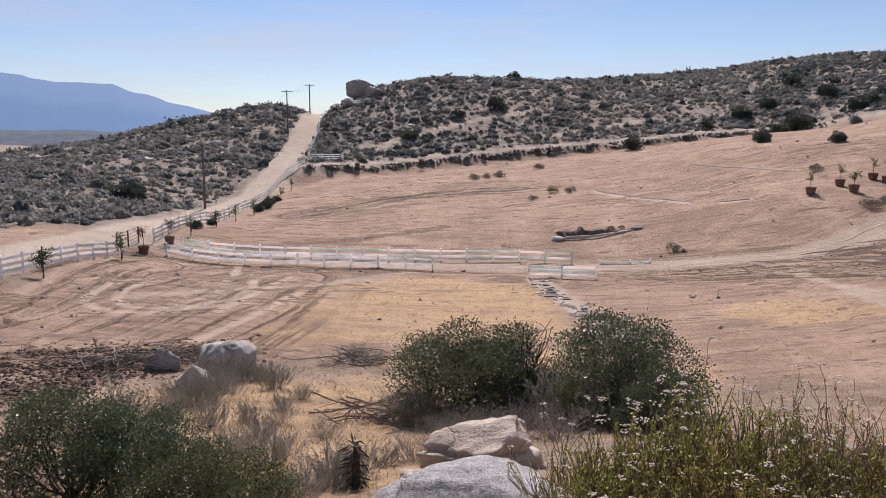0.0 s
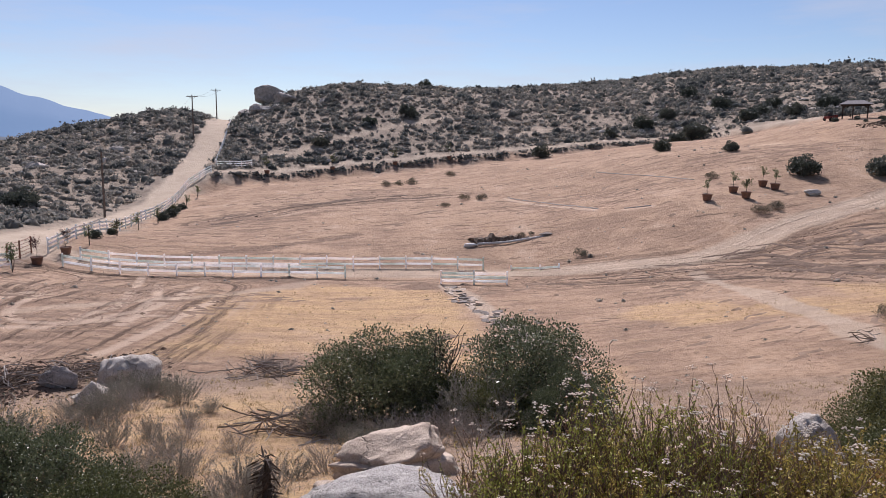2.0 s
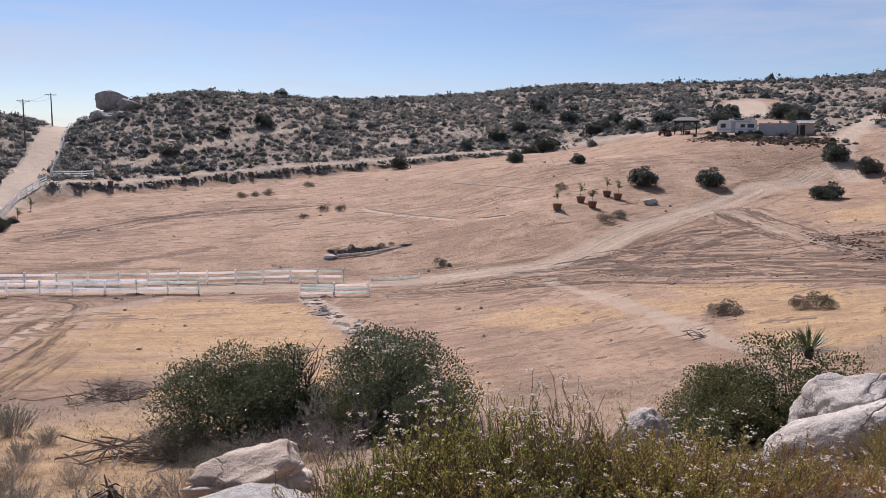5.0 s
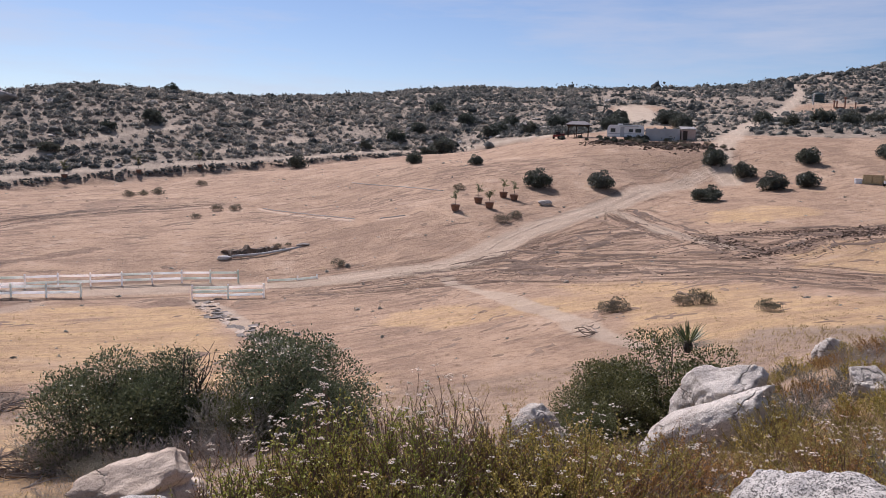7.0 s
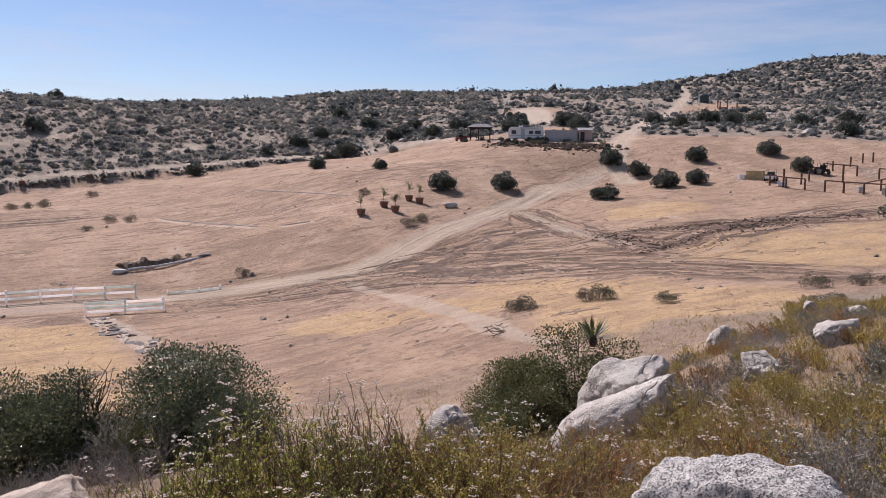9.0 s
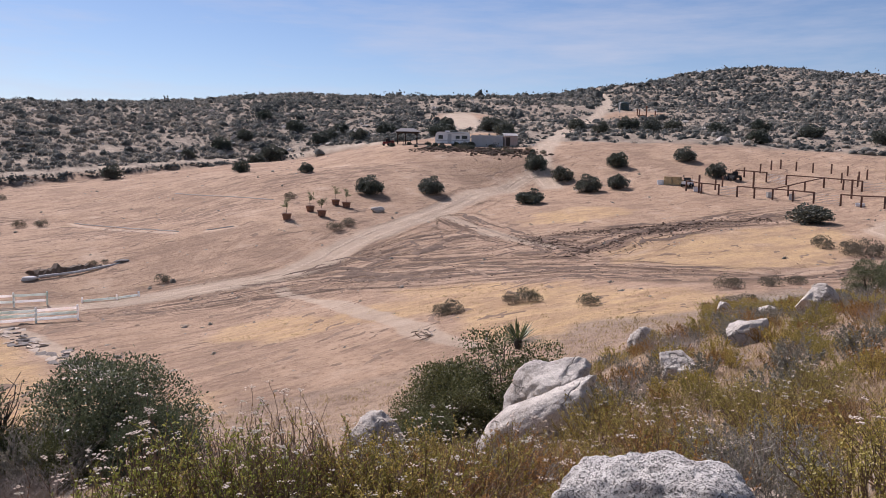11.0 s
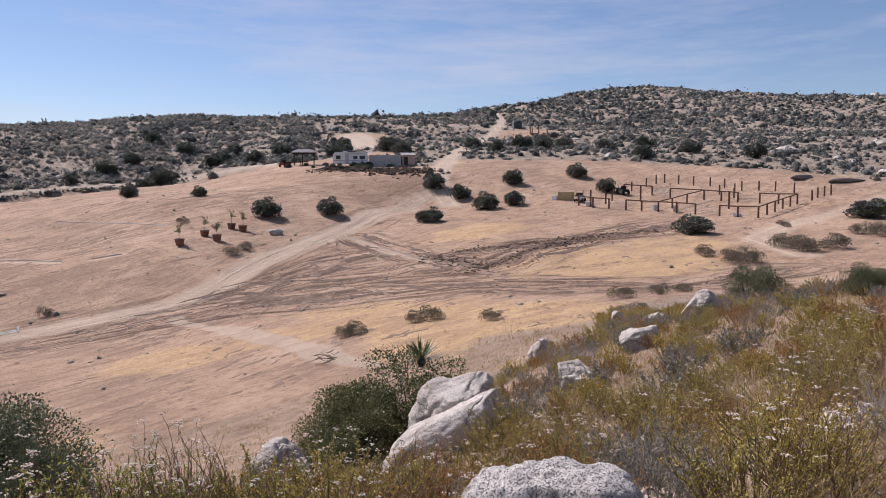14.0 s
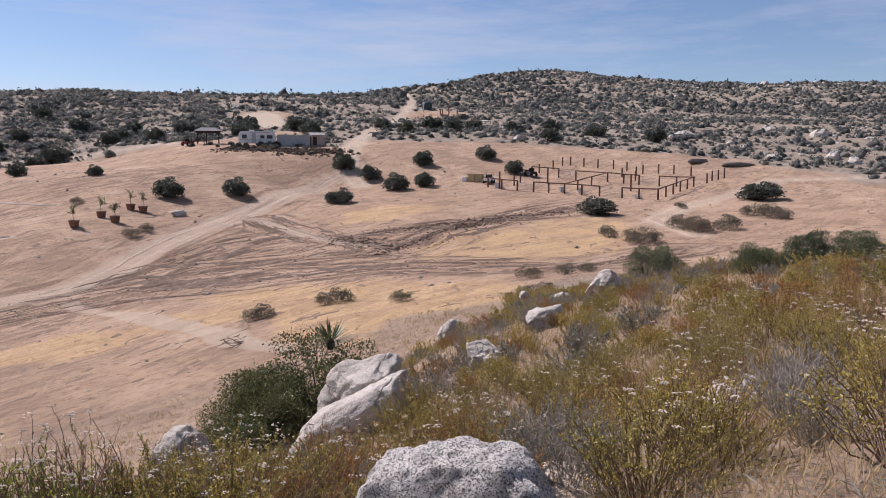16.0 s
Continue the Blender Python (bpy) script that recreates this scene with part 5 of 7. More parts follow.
def ridge_brush():
    """Mixed brush over the ridge that runs away from the lookout."""
    r = np.random.default_rng(77)
    taken, golden, gray = [], 0, 0
    kinds_near, kinds_far = ["buckwheat", "rusty", "gray_sage", "dead"], ["buckwheat_low", "rusty_low", "gray_low", "dead"]
    for _ in range(7000):
        az, d = r.uniform(32, 100), (3.8 ** 1.5 + r.random() * (37 ** 1.5 - 3.8 ** 1.5)) ** (1 / 1.5)
        x, y = polar(az, d)
        if d > 12 and az < 46 or d > 19 and az < 52 or d > 24 and az < 58 or 41 < az < 50 and 9 < d < 14 or 44 < az < 72 and d < 4.3 or 74 < az and d < 5:
            continue
        s = r.uniform(0.7, 1.3) * (0.92 if d < 8 else 0.85 if d < 14 else 0.72)
        if any((x - a) ** 2 + (y - b) ** 2 < (0.335 * (s + c)) ** 2 for a, b, c in taken):
            continue
        taken.append((x, y, s))
        p = 0.5 + 0.5 * float(grain(np.array([x]), np.array([y]), 4.0, 61)[0])
        q = r.random() * 0.6 + p * 0.4
        i = 0 if q < 0.49 else 1 if q < 0.62 else 2 if q < 0.82 else 3
        if i == 0 and d >= 12:
            golden += 1
            i = 0 if golden <= 285 else 1
        if i == 2:
            gray += 1
            i = 2 if gray <= 170 else 1 if r.random() < 0.5 else 3
        plant((kinds_near if d < 12 else kinds_far)[i], x, y, float(s))
        if len(taken) > 860:
            break


ridge_brush()


def grass():
    """Dry grass blades in tufts over the slope and the field's edge."""
    r = np.random.default_rng(5)
    x, y = scatter(26000, -40, 98, 2.5, 58, r, 1.5)
    _, cleared, gold, churn, _ = zones(x, y)
    keep = (r.random(len(x)) < np.where(cleared > 0.5, gold * 0.3, 0.55 + 0.4 * grain(x, y, 6, 71))) & (churn < 0.3)
    x, y = x[keep], y[keep]
    ridge_x, ridge_y = scatter(6500, 44, 98, 4.2, 24, r, 1.4)
    x, y, ridge = np.append(x, ridge_x), np.append(y, ridge_y), np.append(np.zeros(len(x)), np.ones(len(ridge_x)))
    z = height(x, y)
    n = 6
    k = len(x)
    foot = np.repeat(np.column_stack([x, y, z]), n, 0) + np.column_stack([r.normal(0, 0.09, (k * n, 2)), np.zeros(k * n)])
    d = np.hypot(foot[:, 0], foot[:, 1])
    lean = np.column_stack([r.normal(0, 0.45, (k * n, 2)), np.ones(k * n)])
    tall = (r.uniform(0.05, 0.17, k * n) * np.where(d < 14, 1.5, np.where(d > 34, 0.5, 1.0)) * (1 + 0.15 * np.repeat(ridge, n)))[:, None]
    a = r.uniform(0, np.pi, k * n)
    side = np.column_stack([np.cos(a), np.sin(a), np.zeros(k * n)]) * (0.0025 + 0.0004 * d)[:, None]
    p = np.stack([foot - side, foot + side, foot + lean * tall], 1)
    me = mesh_from("dry_grass", p.reshape(-1, 3), np.arange(3 * k * n).reshape(-1, 3), STRAW)
    tagged(new("dry_grass", me), "golden dry grass tufts on the slope and field", "grass", kind="stuff")


grass()

# ---- ranch materials ----
VINYL = leaf_material("white_vinyl", (0.82, 0.81, 0.80), (0.88, 0.88, 0.88), 0.4, 0.5)
RUST_WOOD = plain("red_brown_timber", (0.085, 0.045, 0.032), (0.16, 0.085, 0.06), 5, 0.85, 0.3, 0.005)
RUST_PIPE = plain("rusty_pipe", (0.16, 0.075, 0.05), (0.28, 0.14, 0.09), 9, 0.7, 0.2, 0.003)
STEEL = plain("dull_galvanised_steel", (0.36, 0.35, 0.33), (0.50, 0.49, 0.47), 5, 0.45, 0.1, 0.003, 0.7)
POLE_WOOD = plain("tarred_pole_wood", (0.10, 0.075, 0.06), (0.19, 0.145, 0.115), 4, 0.9, 0.3, 0.01)
WIRE = plain("black_wire", (0.05, 0.05, 0.05), (0.07, 0.07, 0.07), 3, 0.6, 0.0)
CLAY = plain("red_clay_pot", (0.17, 0.095, 0.07), (0.27, 0.16, 0.12), 5, 0.85, 0.2, 0.005)
SOIL = plain("potting_soil", (0.05, 0.038, 0.028), (0.11, 0.085, 0.06), 12, 0.95, 0.6, 0.02)
STAKE = plain("dark_stake", (0.05, 0.04, 0.033), (0.10, 0.08, 0.065), 8, 0.9, 0.2, 0.003)
SIDING = plain("white_trailer_siding", (0.58, 0.58, 0.58), (0.72, 0.72, 0.71), 1.4, 0.5, 0.05, 0.004)
SIDING_GRAY = plain("gray_container_paint", (0.33, 0.34, 0.35), (0.44, 0.45, 0.46), 1.2, 0.6, 0.08, 0.004)
DARK_TIMBER = plain("dark_stained_timber", (0.035, 0.025, 0.02), (0.075, 0.055, 0.045), 4, 0.8, 0.3, 0.006)
SHINGLE = plain("gray_roof_shingle", (0.13, 0.12, 0.12), (0.24, 0.225, 0.22), 3, 0.9, 0.4, 0.02)
PINK_WALL = plain("weathered_pink_board", (0.37, 0.27, 0.23), (0.48, 0.37, 0.32), 3, 0.85, 0.2, 0.006)
HAY = plain("baled_hay", (0.36, 0.26, 0.13), (0.56, 0.43, 0.25), 7, 0.95, 0.8, 0.03)
TANK_GREEN = plain("dark_green_tank", (0.035, 0.05, 0.048), (0.06, 0.08, 0.075), 2, 0.5, 0.05, 0.005)
WHITE_PLASTIC = plain("white_plastic", (0.62, 0.61, 0.6), (0.75, 0.74, 0.73), 3, 0.5, 0.05, 0.003)
BLACK_RUBBER = plain("black_rubber", (0.018, 0.018, 0.018), (0.035, 0.035, 0.035), 8, 0.8, 0.2, 0.004)
RED_PAINT = plain("faded_red_paint", (0.17, 0.035, 0.03), (0.26, 0.06, 0.05), 3, 0.5, 0.05, 0.003)
CONCRETE = plain("pale_concrete", (0.47, 0.44, 0.41), (0.62, 0.59, 0.55), 3, 0.9, 0.3, 0.006)
GLASS_DARK = plain("dark_window_glass", (0.03, 0.035, 0.04), (0.05, 0.055, 0.06), 1, 0.08, 0.0)


def span(a, b):
    """The pose of a unit rod along x that reaches from a to b."""
    a, b = Vector(a), Vector(b)
    d = b - a
    return Matrix.Translation((a + b) / 2) @ d.to_track_quat("X", "Z").to_matrix().to_4x4() @ Matrix.Diagonal((d.length, 1, 1, 1))


def along(line, step):
    """Points every step metres along a polyline in plan."""
    out, rest = [], 0.0
    for (ax, ay), (bx, by) in zip(line[:-1], line[1:]):
        n = math.hypot(bx - ax, by - ay)
        s = rest
        while s < n:
            out.append((ax + (bx - ax) * s / n, ay + (by - ay) * s / n))
            s += step
        rest = s - n
    return out


def fence_post_mesh(h, w):
    g = Geo().box((w, w, h + 0.3), (0, 0, h / 2 - 0.15), bevel=0.012)
    return g.mesh("post", VINYL)


def post_cap_mesh(h, w):
    c = w / 2 + 0.015
    g = Geo().box((w + 0.03, w + 0.03, 0.03), (0, 0, h + 0.015))
    g.add([(c, -c, h + 0.03), (c, c, h + 0.03), (-c, c, h + 0.03), (-c, -c, h + 0.03), (0, 0, h + 0.09)], [(0, 1, 4), (1, 2, 4), (2, 3, 4), (3, 0, 4)])
    return g.mesh("post_cap", VINYL)


RAIL = Geo().box((1, 0.05, 0.19), bevel=0.0).mesh("rail", VINYL)
POST_TALL, POST_LOW = fence_post_mesh(1.4, 0.13), fence_post_mesh(1.12, 0.13)
CAPS = {POST_TALL: post_cap_mesh(1.4, 0.13), POST_LOW: post_cap_mesh(1.12, 0.13)}


def vinyl_fence(points, rails, post, label):
    x0, y0 = points[0]
    z0 = zat(x0, y0)
    ob = thing("ranch_fence", label, "fence", x0, y0, z0)
    feet = [(x - x0, y - y0, zat(x, y) - z0) for x, y in points]
    for p in feet:
        stood = part("post", post, ob, m=Matrix.Translation(p))
        if post in CAPS:
            part("post_cap", CAPS[post], stood)
    for a, b in zip(feet[:-1], feet[1:]):
        for h in rails:
            part("rail", RAIL, ob, m=span((a[0], a[1], a[2] + h), (b[0], b[1], b[2] + h)))
    return ob


THREE = (0.38, 0.78, 1.2)
vinyl_fence(along([(-27.5, 26), (-27.5, 64)], 2.44), THREE, POST_TALL, "white three-rail vinyl fence along the dirt road")
vinyl_fence(along([(-27.5, 70), (-28, 100), (-28.8, 128), (-29.2, 135), (-28.4, 140), (-27.2, 144.5), (-26.2, 147.5)], 2.44), THREE, POST_TALL, "white three-rail vinyl fence climbing beside the dirt road")
vinyl_fence(along([(-27.4, 152.1), (-28.1, 161), (-28.8, 173.4), (-29.6, 187.5)], 2.44), THREE, POST_TALL, "white vinyl fence up to the crest of the road")
vinyl_fence(along([(-26.9, 151.5), (-23.3, 152.6), (-19.5, 156)], 2.44), THREE, POST_TALL, "short white vinyl fence at the start of the upper path")
vinyl_fence(along([(-25.2, 67), (-0.3, 64.6)], 2.44), (0.42, 0.92), POST_LOW, "white two-rail vinyl fence along the drive")
vinyl_fence(along([(-24.6, 69.6), (13.8, 68.4)], 2.44), (0.42, 0.92), POST_LOW, "long white two-rail vinyl fence behind the drive")
vinyl_fence([(7.1, 61.0), (9.8, 60.4), (12.5, 59.8)], (0.30, 0.62, 0.94), POST_LOW, "short white vinyl fence above the stony ditch")
fallen = vinyl_fence([(14.6, 68.2), (17.2, 67.4), (18.9, 66.9)], (0.14,), Geo().box((0.12, 0.12, 0.5), (0, 0, 0.2)).mesh("post", VINYL), "low unfinished white fence rails beside the drive")


def pipe_gate(points, name, label, h=1.25, bars=5, material=RUST_PIPE, posts=True):
    x0, y0 = points[0]
    z0 = zat(x0, y0)
    ob = thing(name, label, "gate", x0, y0, z0)
    feet = [(x - x0, y - y0, zat(x, y) - z0) for x, y in points]
    bar = Geo().tube([(-0.5, 0, 0), (0.5, 0, 0)], 0.025, 6).mesh("bar", material)
    upright = Geo().tube([(0, 0, -0.2), (0, 0, h + 0.1)], 0.07, 8).mesh("gate_post", material)
    if posts:
        for p in feet:
            part("gate_post", upright, ob, m=Matrix.Translation(p))
    for a, b in zip(feet[:-1], feet[1:]):
        for k in range(bars):
            z = 0.2 + (h - 0.2) * k / (bars - 1)
            part("bar", bar, ob, m=span((a[0], a[1], a[2] + z), (b[0], b[1], b[2] + z)))
    return ob


pipe_gate([(-28.6, 64.6), (-28.6, 66.9), (-28.6, 69.2)], "pipe_gate", "rusty red pipe gate between white fences", 1.45)


# ---- power poles ----
def power_pole(x, y, h, arm, label):
    ob = thing("utility_pole", label, "utility pole", x, y)
    part("pole", (Geo().tube([(0, 0, -0.5), (0, 0, h * 0.5), (0, 0, h)], [0.17, 0.145, 0.11], 8), POLE_WOOD, False), ob)
    if arm:
        arm_part = part("crossarm", (Geo().box((2.4, 0.11, 0.13), (0, 0.14, h - 0.35)), POLE_WOOD), ob)
        for k in (-1.05, -0.5, 0.5, 1.05):
            part("insulator", (Geo().lathe([(0.02, 0), (0.05, 0.03), (0.03, 0.07), (0.05, 0.1), (0.01, 0.15)], 8), STEEL, False), arm_part, m=Matrix.Translation((k, 0.14, h - 0.28)))
        part("brace", (Geo().tube([(-0.7, 0.14, h - 0.4), (0, 0.14, h - 1.1), (0.7, 0.14, h - 0.4)], 0.02, 5), STEEL), ob)
    else:
        part("transformer", (Geo().lathe([(0.0, 0), (0.2, 0), (0.22, 0.05), (0.22, 0.6), (0.18, 0.68), (0, 0.7)], 12, (0.32, 0, h - 1.5)), STEEL, False), ob)
        part("bracket", (Geo().box((0.7, 0.08, 0.08), (0.05, 0, h - 0.3)), POLE_WOOD), ob)
    return Vector((x, y, zat(x, y) + h - 0.25))


tops = [power_pole(-34.0, 106, 8.9, False, "single wooden utility pole beside the dirt road"),
        power_pole(-35.2, 171, 10.2, True, "wooden utility pole with a crossarm on the bank"),
        power_pole(-35.7, 203, 7.8, True, "wooden utility pole with a crossarm at the road's crest")]


def wire(a, b, sag, name="power_line"):
    t = np.linspace(0, 1, 17)[:, None]
    p = np.array(a) * (1 - t) + np.array(b) * t
    p[:, 2] -= sag * 4 * (t * (1 - t))[:, 0]
    tagged(new(name, Geo().tube(p, 0.016, 4, False).mesh(name, WIRE)), "thin black power line strung between poles", "cable")


wire(tops[0], tops[1], 1.6)
for k in (-1.0, 1.0):
    wire(tops[1] + Vector((k, 0.1, 0.1)), tops[2] + Vector((k, 0.1, 0.1)), 0.8)
wire(tops[0], (-120, 118, 7.5), 1.5)
wire(tops[0] - Vector((0, 0, 2.6)), (-120, 112, 3.6), 1.2)


# ---- planters and young trees ----
def young_tree(seed, h, crown_w, leafage, count=220, leaf=0.09):
    r = np.random.default_rng(seed)
    wood, fol = Geo(), Geo()
    wood.tube(limb((0, 0, 0), (r.normal(0, 0.04), r.normal(0, 0.04), h * 0.85), r, 0.03), np.linspace(0.025, 0.01, 6), 5, False)
    for _ in range(9):
        s = np.array([0, 0, h * r.uniform(0.38, 0.8)])
        e = s + np.array([r.normal(0, crown_w * 0.3), r.normal(0, crown_w * 0.3), h * r.uniform(0.1, 0.28)])
        b = limb(s, e, r, 0.1, 4)
        wood.tube(b, np.linspace(0.012, 0.005, 4), 3, False)
        k = count // 9
        t = r.uniform(0.2, 1.05, (k, 1))
        leaves(fol, s + (e - s) * t + r.normal(0, crown_w * 0.09, (k, 3)), unit(r.normal(0, 1, (k, 3))), leaf, r, 0.5)
    return wood.mesh("stem", BARK), fol.mesh("leaf_crown", leafage)


POT = Geo().lathe([(0.0, 0.0), (0.30, 0.0), (0.33, 0.03), (0.42, 0.50), (0.45, 0.50), (0.46, 0.60), (0.40, 0.60), (0.38, 0.52)], 20).mesh("pot", CLAY, False)
POT_SOIL = Geo().lathe([(0.395, 0.53), (0.2, 0.56), (0.0, 0.57)], 16).mesh("soil", SOIL, False)
TREES = {"purple": young_tree(1, 1.55, 1.0, LEAF_RED, 520, 0.09), "green": young_tree(2, 1.45, 0.85, LEAF_YOUNG, 330, 0.10), "green_full": young_tree(3, 1.2, 0.9, LEAF_OLIVE, 420, 0.11), "dark": young_tree(4, 2.2, 1.1, LEAF_OLIVE, 320, 0.16)}


def planter(x, y, tree, label, s=1.0, group=""):
    ob = thing("potted_tree", label, "potted tree", x, y, None, float(rng.uniform(0, 360)), s, group)
    pot = part("pot", POT, ob, "red-brown clay pot")
    part("soil", POT_SOIL, pot)
    wood, fol = TREES[tree]
    part("stem", wood, ob, m=Matrix.Translation((0, 0, 0.5)))
    part("leaf_crown", fol, ob, m=Matrix.Translation((0, 0, 0.5)))


planter(-27.0, 66.3, "purple", "purple-leaved tree in a clay pot by the fence", 1.12, "potted trees by the gate")
planter(-26.2, 70.6, "purple", "purple-leaved tree in a clay pot by the fence", 1.1, "potted trees by the gate")
for (px, py), kind in zip(((38, 76.9), (42.5, 79.8), (42.4, 76.8), (47.7, 82.8), (48.2, 81)), ("green", "green", "green_full", "green", "green")):
    planter(px, py, kind, "young fruit tree in a clay pot on bare earth", 1.22, "potted fruit trees on the field")
for px, py in ((-17.2, 150.4), (-4.6, 157), (8.6, 160.6), (20.5, 162.8)):
    planter(px, py, "dark", "young evergreen in a pot beside the upper path", 1.25, "potted evergreens along the path")


def staked_sapling(x, y, h, kind, label):
    ob = thing("staked_sapling", label, "sapling", x, y, None, float(rng.uniform(0, 360)), 1, "saplings along the road fence")
    part("stake", (Geo().tube([(0.06, 0, -0.2), (0.06, 0, h)], 0.035, 6), STAKE), ob)
    wood, fol = TREES[kind]
    part("stem", wood, ob, m=Matrix.Diagonal((h / 1.35,) * 3 + (1,)))
    part("leaf_crown", fol, ob, m=Matrix.Diagonal((h / 1.35,) * 3 + (1,)))
    part("tie", (Geo().lathe([(0.08, h * 0.6), (0.085, h * 0.6 + 0.03), (0.08, h * 0.6 + 0.05)], 8), BLACK_RUBBER), ob)


for k, (px, py, h) in enumerate(((-26.0, 47.5, 2.1), (-26.5, 60.5, 2.1), (-25.4, 74.2, 1.9), (-25.2, 82, 1.9), (-25.8, 92, 2.0), (-25.6, 100.3, 2.0), (-25.6, 108.3, 1.8), (-25.8, 118.5, 1.8), (-26.0, 127.7, 1.8))):
    staked_sapling(px, py, h, "green" if k % 3 else "green_full", "thin young tree tied to a dark stake")
for px, py, s in ((-25.8, 104, 0.5), (-25.6, 107, 0.6), (-25.9, 110.5, 0.5), (-26, 116, 0.45), (-26.3, 84, 0.35), (-26.4, 79, 0.4)):
    plant("field_bush", px, py, s, label="small green bush at the foot of a white fence")


# ---- corral ----
CORRAL_POST = Geo().tube([(0, 0, -0.3), (0, 0, 1.55)], 0.13, 8).mesh("post", RUST_WOOD)
CORRAL_TALL = Geo().tube([(0, 0, -0.3), (0, 0, 2.6)], 0.14, 8).mesh("tall_post", RUST_WOOD)
CORRAL_RAIL = Geo().tube([(-0.5, 0, 0), (0.5, 0, 0)], 0.085, 8).mesh("rail", RUST_WOOD)
GATE_BAR = Geo().tube([(-0.5, 0, 0), (0.5, 0, 0)], 0.022, 6).mesh("bar", STEEL)


def corral():
    x0, y0 = 102.0, 50.0
    z0 = zat(x0, y0)
    ob = thing("corral", "horse corral of red-brown posts and top rails on bare earth", "corral", x0, y0, z0)
    front = [(96.7, 64.9), (96.6, 62.3), (97.4, 60.0), (98.2, 57.6), (98.9, 55.4), (99.6, 53.1), (100.3, 50.6), (100.8, 48.0), (101.3, 44.7), (101.7, 42.3), (102.2, 39.7)]
    side = [(102.2, 39.7), (104.9, 39.6), (107.5, 39.5), (110.1, 39.4), (112.5, 39.2), (115, 39.1)]
    divider = [(99.6, 53.1), (103.6, 53.0), (108.1, 52.9), (112.4, 52.2)]
    second = [(109.7, 64.8), (111.4, 60.6), (111.4, 57.4), (112.4, 52.2), (112.8, 49.6), (113, 47.1), (113.8, 44.1), (114.2, 41.5), (115, 39.1)]
    gates = {(97.4, 60.0), (100.8, 48.0), (111.4, 60.6), (113, 47.1)}
    done = set()
    for run in (front, side, divider, second):
        for p in run:
            if p not in done:
                done.add(p)
                part("post", CORRAL_POST, ob, m=Matrix.Translation((p[0] - x0, p[1] - y0, zat(*p) - z0)))
        for a, b in zip(run[:-1], run[1:]):
            za, zb = zat(*a) - z0, zat(*b) - z0
            if a in gates:
                for k in range(6):
                    h = 0.2 + 0.22 * k
                    part("gate_bar", GATE_BAR, ob, "gray steel gate bar", span((a[0] - x0, a[1] - y0, za + h), (b[0] - x0, b[1] - y0, zb + h)))
            else:
                part("rail", CORRAL_RAIL, ob, m=span((a[0] - x0, a[1] - y0, za + 1.5), (b[0] - x0, b[1] - y0, zb + 1.5)))
    for p in ((105.6, 59.4), (107.3, 46.0), (96.9, 62.9)):
        part("tall_post", CORRAL_TALL, ob, m=Matrix.Translation((p[0] - x0, p[1] - y0, zat(*p) - z0)))
    back = [(116.5, 64.5), (119.9, 64.5), (121.6, 63.8), (121.7, 61.2), (122.2, 58.7), (123.2, 56.2), (123, 53.6), (119.8, 50.5), (122.1, 50.3), (123.8, 48.2), (124.5, 45.8), (124.3, 42.8), (119, 38.4),
            (121.8, 38.5), (123.3, 38.0), (125.4, 37.7), (112.2, 64.8), (116, 49), (117.5, 52), (100.5, 62.5), (103.5, 63.2)]
    for p in back:
        part("post", CORRAL_POST, ob, m=Matrix.Translation((p[0] - x0, p[1] - y0, zat(*p) - z0)))


corral()


def bale(x, y, z, turn, parent):
    r = np.random.default_rng(int(abs(x * 10 + y * 7 + z * 5)))
    g = Geo().box((1.15, 0.5, 0.42), bevel=0.05)
    part("hay_bale", (g, HAY), parent, m=pose(x, y, z, 0, float(r.normal(0, 1)), turn + float(r.normal(0, 3))))


stack = thing("hay_stack", "stack of tan hay bales beside the corral", "hay stack", 99.4, 68.6, None, -58)
for row in range(2):
    for k in range(3 if row == 0 else 2):
        for lay in range(3 if k < 2 else 2):
            bale(-1.2 + k * 1.2 + 0.25 * row, row * 0.55, 0.2 + lay * 0.43, 0, stack)
part("tarp", (Geo().box((1.0, 1.2, 0.7), (-2.3, 0.2, 0.35), bevel=0.2), WHITE_PLASTIC), stack, "white tarp at the end of the stack")


def crate(x, y, size, material, name, label, cat):
    ob = thing(name, label, cat, x, y, None, float(rng.uniform(0, 90)))
    part("body", (Geo().box(size, (0, 0, size[2] / 2), bevel=0.05), material), ob)
    part("lid", (Geo().box((size[0] * 1.04, size[1] * 1.04, 0.06), (0, 0, size[2] + 0.03), bevel=0.03), material), ob)


crate(97.6, 63.6, (1.1, 0.8, 0.6), WHITE_PLASTIC, "water_trough", "white plastic water trough inside the corral", "trough")
crate(100.9, 54.3, (0.9, 0.6, 0.7), STEEL, "feed_bin", "gray metal feed bin inside the corral rail", "bin")
crate(101.4, 51.3, (0.9, 0.6, 0.8), STEEL, "feed_bin", "gray metal feed bin inside the corral rail", "bin")
crate(102.6, 42.8, (1.3, 0.7, 0.35), WHITE_PLASTIC, "water_trough", "low white water trough at the corral's edge", "trough")


